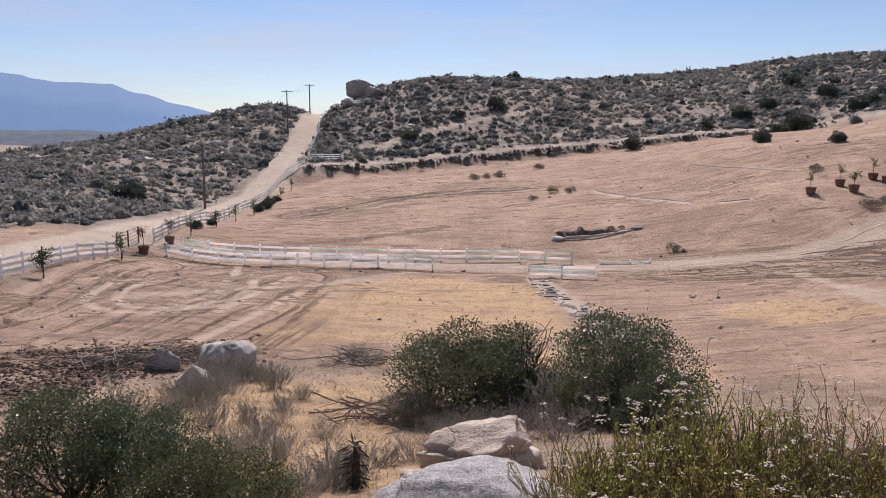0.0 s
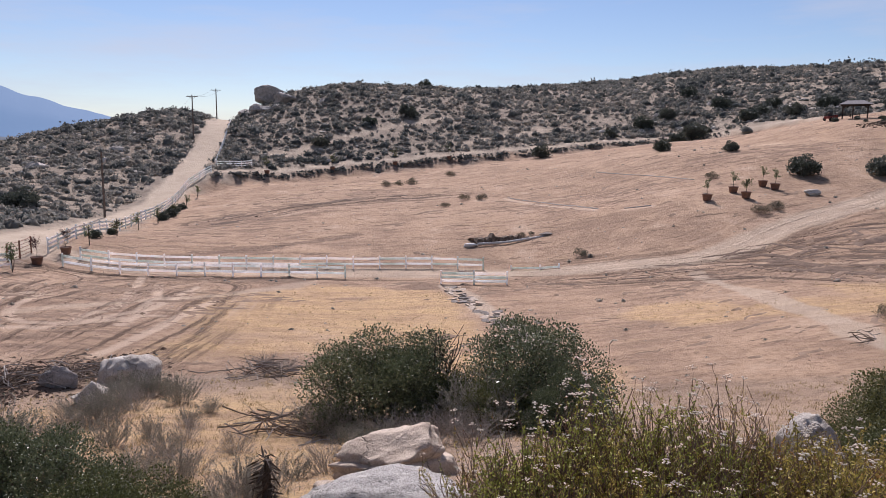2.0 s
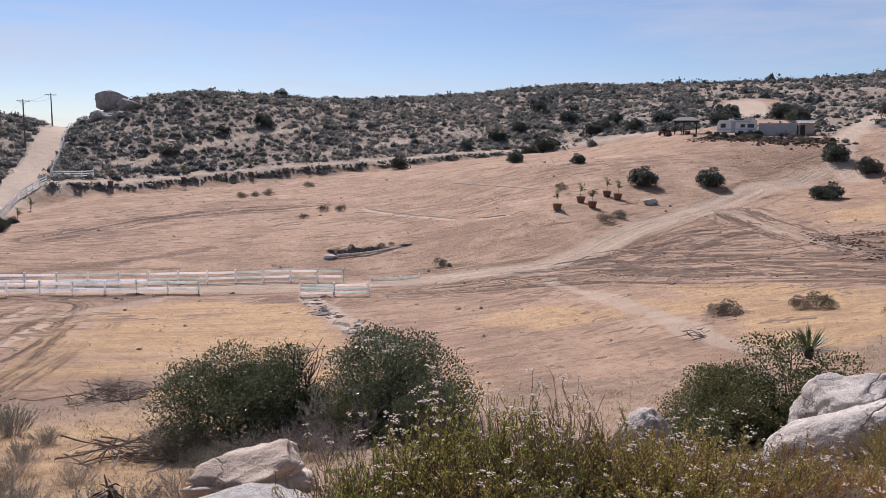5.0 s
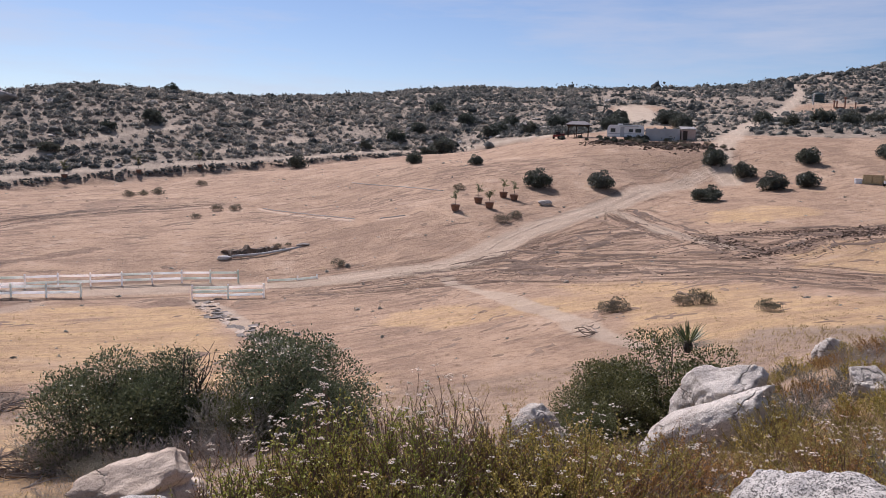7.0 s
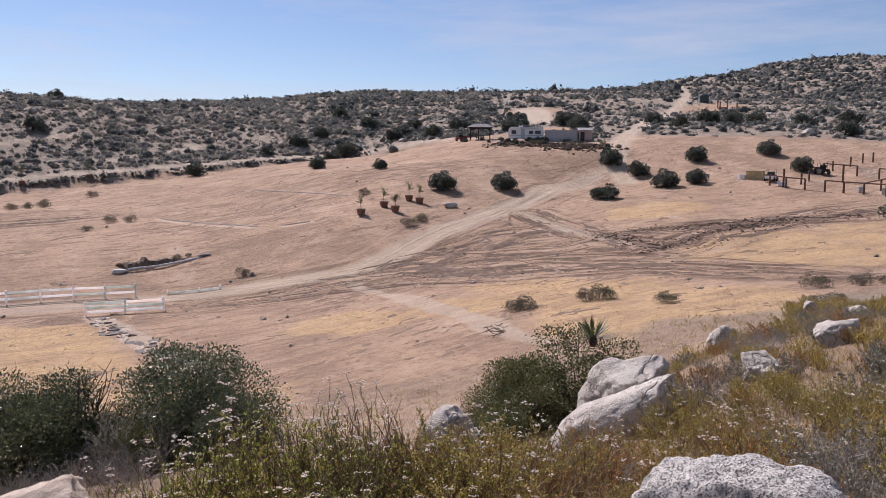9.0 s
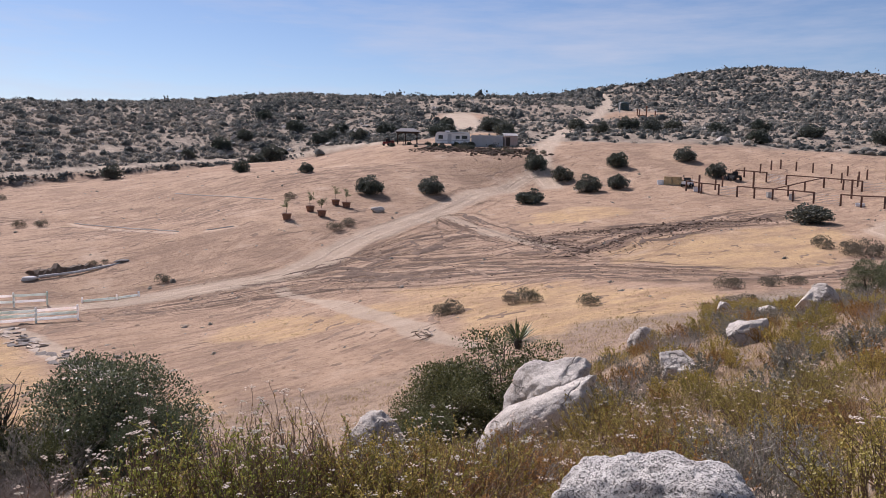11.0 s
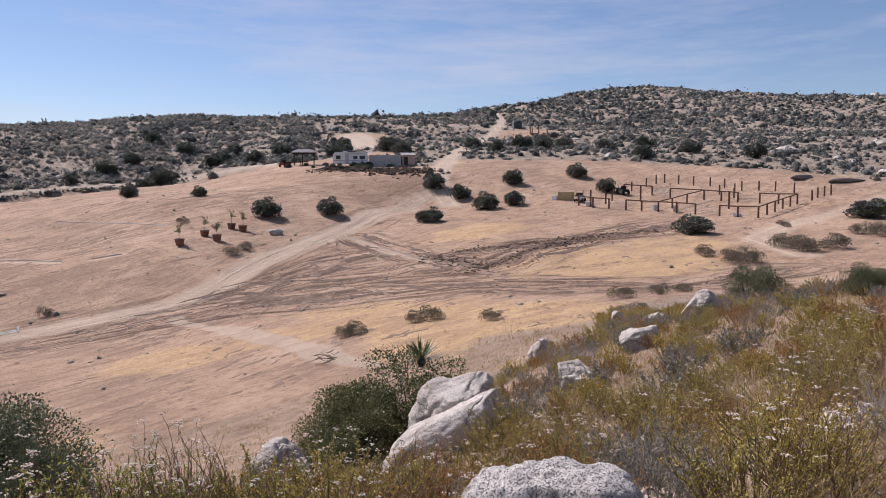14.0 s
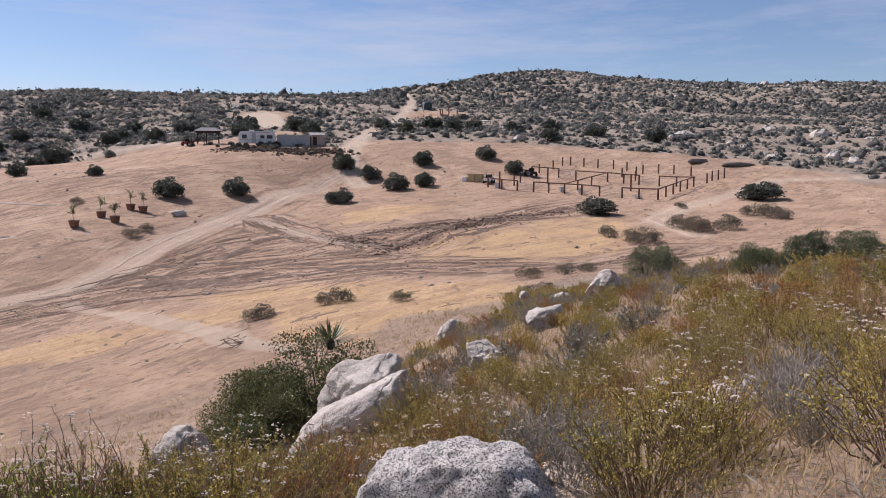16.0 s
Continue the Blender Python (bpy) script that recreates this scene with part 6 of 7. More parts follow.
def utility_cart(x, y, turn, paint, label):
    ob = thing("utility_vehicle", label, "vehicle", x, y, None, turn)
    g = Geo().box((2.4, 1.2, 0.4), (0, 0, 0.6), bevel=0.1).box((0.8, 1.15, 0.35), (0.85, 0, 0.92), bevel=0.15)
    part("body", (g, paint), ob)
    part("seat", (Geo().box((0.5, 1.0, 0.2), (0.0, 0, 0.9), bevel=0.06).box((0.12, 1.0, 0.5), (-0.28, 0, 1.15), bevel=0.05), BLACK_RUBBER), ob)
    part("roll_cage", (Geo().tube([(0.5, -0.55, 0.8), (0.3, -0.55, 1.75), (-0.4, -0.55, 1.75), (-0.45, -0.55, 0.8)], 0.03, 6).tube([(0.5, 0.55, 0.8), (0.3, 0.55, 1.75), (-0.4, 0.55, 1.75), (-0.45, 0.55, 0.8)], 0.03, 6), BLACK_RUBBER), ob)
    tyre = Geo().lathe([(0.14, -0.11), (0.28, -0.12), (0.32, -0.06), (0.32, 0.06), (0.28, 0.12), (0.14, 0.11), (0.14, -0.11)], 16).mesh("wheel", BLACK_RUBBER, False)
    for a in (-0.8, 0.8):
        for b in (-0.62, 0.62):
            turned = part("wheel", tyre, ob, m=pose(a, b, 0.32, 90))
            part("rim", (Geo().lathe([(0.0, -0.05), (0.15, -0.07), (0.15, 0.07), (0.0, 0.05)], 12), STEEL, False), turned)


utility_cart(109.0, 64.6, 60, BLACK_RUBBER, "dark utility vehicle parked beside the corral")
utility_cart(99.5, 66.6, 20, WHITE_PLASTIC, "white utility vehicle parked by the hay stack")
rock(90, 139.5, 46.6, (9, 1.8, 1.3), DARK_ROCK, "long low bank of dark spoil behind the corral", -8, sink=0.4, name="spoil_bank", detail=4)
rock(91, 140.0, 39.6, (8, 2.2, 1.3), DARK_ROCK, "long low bank of dark spoil behind the corral", -24, sink=0.4, name="spoil_bank", detail=4)


# ---- home pad: trailer, container, shade roof, shed ----
def facing(x, y):
    """The turn that sets a thing's long side square to the lookout."""
    return -math.degrees(math.atan2(x, y))


def trailer(x, y):
    ob = thing("travel_trailer", "white travel trailer with dark windows on a levelled pad", "trailer", x, y, None, facing(x, y))
    body = Geo()
    prof = [(-3.3, 0.5), (-3.45, 0.9), (-3.4, 2.1), (-3.1, 2.65), (-2.7, 2.75), (2.9, 2.75), (3.25, 2.6), (3.45, 2.0), (3.45, 0.6), (3.2, 0.45)]
    k = len(prof)
    pts = [(a, s * 1.15, h) for s in (-1, 1) for a, h in prof] + [(0, -1.15, 1.6), (0, 1.15, 1.6)]
    body.add(pts, [(i, (i + 1) % k, k + (i + 1) % k, k + i) for i in range(k)])
    body.add(pts, [(i, (i + 1) % k, 2 * k) for i in range(k)] + [(k + (i + 1) % k, k + i, 2 * k + 1) for i in range(k)])
    part("body", (body, SIDING), ob)
    for cx, w, h0, h1 in ((-2.35, 0.9, 1.35, 2.1), (1.0, 0.8, 1.4, 2.0), (2.35, 1.1, 1.35, 2.05)):
        win = part("window", (Geo().box((w, 0.03, h1 - h0), (cx, -1.165, (h0 + h1) / 2)), GLASS_DARK), ob, "dark window")
        part("window_frame", (Geo().box((w + 0.1, 0.02, 0.05), (cx, -1.175, h1)).box((w + 0.1, 0.02, 0.05), (cx, -1.175, h0)).box((0.05, 0.02, h1 - h0), (cx - w / 2, -1.178, (h0 + h1) / 2)).box((0.05, 0.02, h1 - h0), (cx + w / 2, -1.178, (h0 + h1) / 2)), STEEL), win)
    part("door", (Geo().box((0.75, 0.04, 1.8), (-0.6, -1.17, 1.45), bevel=0.02), SIDING_GRAY), ob)
    part("awning", (Geo().box((3.6, 0.18, 0.16), (0.6, -1.26, 2.55), bevel=0.05), SIDING_GRAY), ob)
    part("roof_vent", (Geo().box((0.9, 0.7, 0.3), (-1.0, 0, 2.88), bevel=0.1), SIDING), ob)
    tyre = Geo().lathe([(0.16, -0.11), (0.33, -0.12), (0.36, -0.05), (0.36, 0.05), (0.33, 0.12), (0.16, 0.11), (0.16, -0.11)], 16).mesh("wheel", BLACK_RUBBER, False)
    for cx in (0.1, 0.95):
        for cy in (-1.0, 1.0):
            turned = part("wheel", tyre, ob, m=pose(cx, cy, 0.36, 90))
            part("rim", (Geo().lathe([(0.0, -0.05), (0.17, -0.07), (0.17, 0.07), (0.0, 0.05)], 12), STEEL, False), turned)
    part("stripe", (Geo().box((6.4, 0.012, 0.16), (0, -1.158, 1.1)), SIDING_GRAY), ob, "gray painted stripe")


trailer(93.4, 116.4)


def container(x, y, length):
    ob = thing("storage_container", "long gray corrugated storage container beside the trailer", "container", x, y, None, facing(x, y))
    g = Geo()
    n = int(length / 0.14)
    for k in range(n):
        g.box((0.08, 0.05, 2.1), (-length / 2 + (k + 0.5) * length / n, -1.2, 1.2))
    g.box((length, 2.36, 2.3), (0, 0, 1.25))
    part("wall", (g, SIDING_GRAY), ob)
    for z in (0.1, 2.42):
        part("frame_rail", (Geo().box((length + 0.06, 2.5, 0.12), (0, 0, z)), SIDING_GRAY), ob)
    for cx in (-length / 2, length / 2):
        part("corner_post", (Geo().box((0.14, 2.5, 2.5), (cx, 0, 1.25)), SIDING_GRAY), ob)


container(98.6, 111.9, 6.1)


def shade_roof(x, y):
    ob = thing("gazebo", "dark timber shade roof on posts at the pad's edge", "gazebo", x, y, None, facing(x, y), 0.85)
    post = Geo().box((0.22, 0.22, 2.9), (0, 0, 1.35), bevel=0.02).mesh("post", DARK_TIMBER)
    for cx in (-2.3, -0.4, 2.3):
        for cy in (-1.7, 1.7):
            part("post", post, ob, m=Matrix.Translation((cx, cy, 0)))
    beam = Geo().box((5.4, 0.16, 0.28), (0, 0, 2.75)).mesh("beam", DARK_TIMBER)
    for cy in (-1.7, 1.7):
        part("beam", beam, ob, m=Matrix.Translation((0, cy, 0)))
    for cx in (-2.3, 2.3):
        for cy in (-1.7, 1.7):
            part("knee_brace", (Geo().tube([(cx, cy, 2.1), (cx * 0.75, cy, 2.65)], 0.07, 5), DARK_TIMBER), ob)
    v = [(-3, -2.3, 2.85), (3, -2.3, 2.85), (3, 2.3, 2.85), (-3, 2.3, 2.85), (-1.4, 0, 3.7), (1.4, 0, 3.7)]
    roof = Geo().add(v, [(0, 1, 5, 4), (2, 3, 4, 5)]).add(v, [(1, 2, 5), (3, 0, 4)]).add(v, [(3, 2, 1, 0)])
    roof = part("roof", (roof, SHINGLE), ob)
    for k in range(6):
        f = k / 6
        part("shingle_course", (Geo().box((6.0 - 3.2 * f, 0.42, 0.03), (0, -2.3 + 2.3 * f + 0.18, 2.87 + 0.85 * f + 0.08), Matrix.Rotation(radians(20.3), 3, "X")), SHINGLE), roof)


shade_roof(88.2, 124.6)


def patio_set(x, y):
    t = thing("picnic_table", "dark wooden picnic table under the shade roof", "table", x, y, None, facing(x, y))
    part("tabletop", (Geo().box((1.8, 0.8, 0.06), (0, 0, 0.75)), DARK_TIMBER), t)
    for cx in (-0.7, 0.7):
        part("leg", (Geo().box((0.08, 0.7, 0.74), (cx, 0, 0.37)), DARK_TIMBER), t)
    for cy in (-0.7, 0.7):
        part("bench", (Geo().box((1.8, 0.28, 0.05), (0, cy, 0.45)).box((0.06, 0.2, 0.45), (-0.7, cy, 0.22)).box((0.06, 0.2, 0.45), (0.7, cy, 0.22)), DARK_TIMBER), t)


patio_set(88.2, 124.6)
utility_cart(84.6, 126.0, 20, RED_PAINT, "faded red utility vehicle beside the gazebo")


def shed(x, y):
    ob = thing("garden_shed", "small weathered pink shed with a slatted roof", "shed", x, y, None, facing(x, y) + 12)
    part("wall", (Geo().box((2.6, 2.0, 2.0), (0, 0, 1.0)), PINK_WALL), ob)
    part("door", (Geo().box((0.8, 0.05, 1.7), (-0.6, -1.02, 0.9)), DARK_TIMBER), ob)
    for k in range(7):
        part("roof_slat", (Geo().box((2.9, 0.26, 0.05), (0, -1.15 + 0.36 * k, 2.08 + 0.09 * k), Matrix.Rotation(radians(14), 3, "X")), CONCRETE if k % 2 else SHINGLE), ob)


shed(102.6, 109.6)
for px, py, s in ((92.5, 114.2, 0.42), (95.3, 113.0, 0.5), (90.6, 116.2, 0.3), (93.6, 113.0, 0.5), (97.6, 109.6, 0.35), (86.5, 121.6, 0.3), (90.2, 120.2, 0.35), (83.8, 123.6, 0.35)):
    plant("field_bush", px, py, s, label="small green garden shrub beside the trailer pad")
for k in range(26):
    px = 83 + 17 * rng.random()
    py = 112.5 - (px - 83) * 0.78 + rng.normal(0, 1.8)
    plant(*(("weed", px, py, float(rng.uniform(0.9, 1.6))) if k % 2 else ("field_bush", px, py, float(rng.uniform(0.22, 0.42)))))


def water_tank(x, y):
    ob = thing("water_tank", "dark green plastic water tank on the hillside pad", "water tank", x, y)
    part("shell", (Geo().lathe([(1.75, -0.1), (1.8, 0.0), (1.8, 0.6), (1.76, 0.63), (1.8, 0.66), (1.8, 1.3), (1.76, 1.33), (1.8, 1.36), (1.8, 2.1), (1.4, 2.5), (0.5, 2.75), (0, 2.78)], 28), TANK_GREEN, False), ob)
    part("lid", (Geo().lathe([(0.35, 2.7), (0.37, 2.85), (0.3, 2.9), (0, 2.92)], 14), TANK_GREEN, False), ob)


water_tank(204.8, 163.6)
for k, (px, py, h) in enumerate(((196.5, 158.5, 3.0), (196.0, 151.0, 1.9), (194.0, 148.6, 2.6), (194.8, 146.6, 3.4), (196.6, 144.6, 2.4))):
    ob = thing("pump_post", "rusty pipe stand on the hillside pad", "pipe stand", px, py)
    part("pipe", (Geo().tube([(0, 0, -0.2), (0, 0, h)], 0.2, 8), RUST_PIPE if k else CONCRETE), ob)
    part("cap", (Geo().box((0.6, 0.5, 0.4), (0, 0, h), bevel=0.08), RUST_PIPE if k % 2 else CONCRETE), ob)
crate(193.2, 146.8, (3.0, 1.6, 0.8), RUST_PIPE, "pump_housing", "low rusty pump housing on the hillside pad", "pump")


# ---- trench, ditch and spoil on the field ----
def trench():
    ob = thing("trench", "open trench with a shaded earth wall and pale concrete edge", "trench", 15.6, 77.0, None, 0)
    r = np.random.default_rng(3)
    x = np.linspace(-3.2, 3.2, 28)
    top = 0.6 * (1 - (x / 3.6) ** 4) + 0.12 * r.normal(0, 1, 28)
    rows = [np.column_stack([x, 0.0 + 0.06 * r.normal(0, 1, 28), np.full(28, -0.5)]), np.column_stack([x, 0.08 + 0.06 * r.normal(0, 1, 28), top * 0.5]), np.column_stack([x, 0.2 + 0.06 * r.normal(0, 1, 28), top]),
            np.column_stack([x * 1.05, np.full(28, 1.2), top * 0.9]), np.column_stack([x * 1.15, np.full(28, 3.0), np.full(28, -0.3)])]
    i, j = np.meshgrid(np.arange(4), np.arange(27), indexing="ij")
    f = np.stack([i * 28 + j, i * 28 + j + 1, (i + 1) * 28 + j + 1, (i + 1) * 28 + j], -1).reshape(-1, 4)
    # Raised wedge for the cut's far wall; its shade is in the dark colour.
    part("earth_bank", (Geo().add(np.concatenate(rows), f), plain("shade_dark_bank_earth", (0.10, 0.075, 0.055), (0.19, 0.14, 0.105), 2.5, 0.95, 0.8, 0.05)), ob)
    part("edging", (Geo().tube([(-3.0, -0.55, 0.0), (0, -0.7, 0.12), (4.6, 0.0, 0.55)], 0.12, 6), CONCRETE), ob, "pale concrete edging")
    ob.rotation_euler = (0, 0, radians(7))
    rock(95, 11.9, 76.2, (1.8, 1.0, 0.6), CONCRETE, "broken pale concrete at the trench's end", 0, sink=0.3, name="concrete_rubble", detail=3)
    rock(96, 20.4, 77.8, (1.6, 0.9, 0.4), DARK_ROCK, "dark spoil at the end of the trench", 0, sink=0.3, name="earth_mound", detail=3)


trench()
for px, py, s in ((13.0, 77.8, 0.8), (17.8, 78.2, 1.0), (19.0, 78.6, 0.7)):
    plant("weed", px, py, s)
PIECE = [Geo().box((1, 1, 1), bevel=0.2).mesh("stone_slab", SANDSTONE if k else DARK_ROCK) for k in range(2)]
ditch = thing("stony_ditch", "stony drainage ditch lined with broken pale slabs", "ditch", 7.8, 59.0)
dz = ditch.location.z
for k in range(110):
    t = rng.random() * 23
    dx, dy = 7.7 + t * 0.07 + rng.normal(0, 0.45), 59.4 - t
    part("stone_slab", PIECE[k % 2], ditch, m=pose(dx - 7.8, dy - 59.0, zat(dx, dy) - dz, *rng.normal(0, 9, 3)) @ Matrix.Diagonal((*rng.uniform(0.2, 0.75, 2), 0.1, 1)))


def branch_pile(x, y, w, n, label, seed):
    r = np.random.default_rng(seed)
    ob = thing("branch_pile", label, "branch pile", x, y)
    for k in range(n):
        a = np.array([r.normal(0, w * 0.3), r.normal(0, w * 0.2), r.uniform(0, 0.45)])
        d = unit(np.array([r.normal(0, 1), r.normal(0, 0.7), r.normal(0, 0.2)])) * r.uniform(0.5, 1.0) * w * 0.45
        part("branch", (Geo().tube(limb(a - d, a + d, r, 0.08, 5), np.linspace(0.026, 0.008, 5), 4, False), TWIG if k % 3 else TWIG_GRAY), ob)


branch_pile(-3.9, 32.0, 2.4, 60, "pile of dark cut branches at the field's edge", 4)
branch_pile(-1.6, 21.6, 2.8, 70, "pile of gray dead branches beside a shrub", 5)
branch_pile(-11.6, 30.4, 2.6, 60, "dark uprooted roots on the turned earth", 14)
branch_pile(-13.6, 29.0, 2.4, 50, "dark uprooted roots on the turned earth", 15)
branch_pile(-9.8, 31.6, 1.8, 34, "dark uprooted roots on the turned earth", 16)
branch_pile(21.0, 27.6, 0.9, 14, "few brown sticks lying on bare earth", 6)
stump = thing("burnt_stump", "dark shaggy dead yucca trunk on the slope", "stump", *polar(-7.2, 13.2))
part("trunk", (Geo().tube([(0, 0, -0.2), (0.02, 0, 0.4), (0.06, 0.02, 0.85)], [0.07, 0.085, 0.06], 9), BARK), stump)
g = Geo()
leaves(g, np.column_stack([rng.normal(0.03, 0.06, 160), rng.normal(0, 0.06, 160), rng.uniform(0.05, 0.95, 160)]), np.column_stack([rng.normal(0, 1, 160), rng.normal(0, 1, 160), np.full(160, -0.4)]), 0.30, rng, 0.14, -0.5)
part("dead_leaf_skirt", (g, BARK), stump)

# ---- low growth on the field ----
for px, py, s in ((45, 90.1, 0.51), (17.8, 138.7, 0.6), (5.4, 129.4, 0.6), (9.8, 129.9, 0.65), (7.6, 130, 0.5), (12.1, 100.1, 0.4), (15.6, 105.8, 0.5), (17.9, 104.4, 0.5)):
    plant("weed", px, py, s * 3.4, label="gray-green weedy bush on the cleared field")
for px, py, s in ((40.8, 70.9, 1.85), (43.2, 72, 1.73), (21.8, 69.6, 1.48), (68.9, 31.6, 2.2), (68.5, 29, 2), (66.9, 26.7, 2.6), (65.6, 27.4, 2), (78.2, 27.8, 2.8), (75.4, 24.6, 3), (78.1, 22.9, 3), (76.6, 25.8, 2.8), (89.6, 21.7, 3),
                  (91, 24, 2.6), (88, 20, 2.4), (25.9, 31.7, 1.5), (25.2, 31.9, 1.2), (29.9, 29.9, 1.6), (29.2, 30.4, 1.3), (30.4, 25.8, 1.2), (39.5, 23.2, 1.6), (42, 22, 1.3), (44, 21.5, 1.2), (36, 20, 0.9), (33.5, 19.5, 0.9), (95, 33.5, 1.4), (97, 35, 1.1)):
    plant("weed", px, py, s)


def field_litter():
    """Clods, stones and dead weeds strewn over the cleared ground."""
    r = np.random.default_rng(9)
    x, y = scatter(16000, -34, 92, 22, 165, r, 1.3)
    road, cleared, gold, churn, _ = zones(x, y)
    keep = (cleared > 0.6) & (road < 0.3) & (r.random(len(x)) < 0.08 + 0.5 * churn + 0.25 * np.maximum(0, grain(x, y, 7, 91)))
    x, y, churn = x[keep], y[keep], churn[keep]
    s = np.minimum(r.lognormal(-2.9, 0.5, len(x)), 0.16) * (1 + 0.8 * churn)
    g = Geo()
    z = height(x, y)
    base = np.array([(1, 0, 0), (0.3, 0.9, 0), (-0.8, 0.6, 0), (-0.8, -0.6, 0), (0.3, -0.9, 0), (0, 0, 0.45)])
    v = base[None] * s[:, None, None] * r.uniform(0.6, 1.4, (len(x), 6, 3)) + np.stack([x, y, z - 0.02], 1)[:, None]
    f = np.array([(0, 1, 5), (1, 2, 5), (2, 3, 5), (3, 4, 5), (4, 0, 5)])[None] + (np.arange(len(x)) * 6)[:, None, None]
    g.add(v.reshape(-1, 3), f.reshape(-1, 3), np.repeat(r.random(len(x)), 6))
    mat = brush_material("clod_earth", [(0.0, (0.18, 0.12, 0.085)), (0.6, (0.28, 0.19, 0.13)), (0.85, (0.36, 0.25, 0.18)), (1.0, (0.5, 0.42, 0.34))])
    tagged(new("field_clods", g.mesh("field_clods", mat)), "clods and stones strewn over the graded field", "clods", kind="stuff")


field_litter()


def field_weeds():
    """Small dry weeds standing in drifts on the cleared ground."""
    r = np.random.default_rng(19)
    x, y = scatter(9000, -34, 92, 26, 165, r, 1.2)
    road, cleared, _, churn, _ = zones(x, y)
    keep = (cleared > 0.7) & (road < 0.15) & (r.random(len(x)) < 0.06 + 0.55 * np.maximum(0, grain(x, y, 11, 92)) ** 1.5 + 0.35 * np.maximum(0, grain(x * 0.4, y, 4, 93)) ** 2)
    x, y = x[keep], y[keep]
    brush_field("field_weeds", "small dry weeds in drifts on the cleared field", [tuft_kit(80 + s, 7) for s in range(6)], x, y, r.lognormal(-1.75, 0.4, len(x)), r.uniform(0.35, 0.95, len(x)), BRUSH)


field_weeds()


def spoil(name, lines, width, count, size, seed, label):
    """Dark clods heaped along lines in plan."""
    r = np.random.default_rng(seed)
    pts = [p for line in lines for p in along(line, 0.2)]
    c = np.array(pts)[r.integers(0, len(pts), count)] + r.normal(0, width, (count, 2))
    s = r.lognormal(math.log(size), 0.45, count)
    k = 6
    a = np.arange(k) * 2 * np.pi / k
    rings = [np.column_stack([np.cos(a) * q, np.sin(a) * q, np.full(k, h)]) for q, h in ((1.0, -0.3), (0.85, 0.35), (0.2, 0.7))]
    v = np.concatenate(rings)[None] * r.uniform(0.6, 1.4, (count, 3 * k, 3)) * s[:, None, None] * np.stack([r.uniform(0.7, 1.8, count), r.uniform(0.7, 1.3, count), np.ones(count)], 1)[:, None]
    v = v + np.stack([c[:, 0], c[:, 1], height(c[:, 0], c[:, 1])], 1)[:, None]
    i, j = np.meshgrid(np.arange(2), np.arange(k), indexing="ij")
    jn = (j + 1) % k
    f = np.stack([i * k + j, i * k + jn, (i + 1) * k + jn, (i + 1) * k + j], -1).reshape(-1, 4)[None] + (np.arange(count) * 3 * k)[:, None, None]
    mat = brush_material(name + "_earth", [(0.0, (0.08, 0.057, 0.042)), (0.6, (0.17, 0.118, 0.085)), (1.0, (0.30, 0.21, 0.15))])
    tagged(new(name, Geo().add(v.reshape(-1, 3), f.reshape(-1, 4), np.repeat(r.random(count), 3 * k)).mesh(name, mat)), label, "clods", kind="stuff")


def earth_ridges(name, x, y, heading, length, high, label, lo=(0.15, 0.10, 0.07), hi=(0.30, 0.204, 0.138)):
    """Low crooked ridges of scraped earth: each a strip with a crest."""
    r = np.random.default_rng(len(x))
    n, k = len(x), 6
    u = np.linspace(-0.5, 0.5, k)
    taper = 1 - (2 * np.abs(u)) ** 2.5
    along_x = u[None] * length[:, None]
    bend = r.normal(0, 0.06, (n, k)) * length[:, None]
    crest = high[:, None] * taper[None] * r.uniform(0.6, 1.3, (n, k))
    rows = []
    for side, lift in ((-1.0, 0.0), (0.0, 1.0), (1.3, 0.0)):
        off = bend + side * high[:, None] * 1.7 * (0.3 + taper[None])
        px = x[:, None] + along_x * np.cos(heading)[:, None] - off * np.sin(heading)[:, None]
        py = y[:, None] + along_x * np.sin(heading)[:, None] + off * np.cos(heading)[:, None]
        rows.append(np.stack([px, py, height(px.ravel(), py.ravel()).reshape(n, k) + crest * lift - 0.02 * (1 - lift)], -1))
    v = np.stack(rows, 1)
    i, j = np.meshgrid(np.arange(2), np.arange(k - 1), indexing="ij")
    f = np.stack([i * k + j, i * k + j + 1, (i + 1) * k + j + 1, (i + 1) * k + j], -1).reshape(-1, 4)[None] + (np.arange(n) * 3 * k)[:, None, None]
    mat = plain(name + "_earth", lo, hi, 1.5, 0.95, 0.8, 0.03, 0, 12)
    tagged(new(name, Geo().add(v.reshape(-1, 3), f.reshape(-1, 4)).mesh(name, mat, False)), label, "earth ridges", kind="stuff")


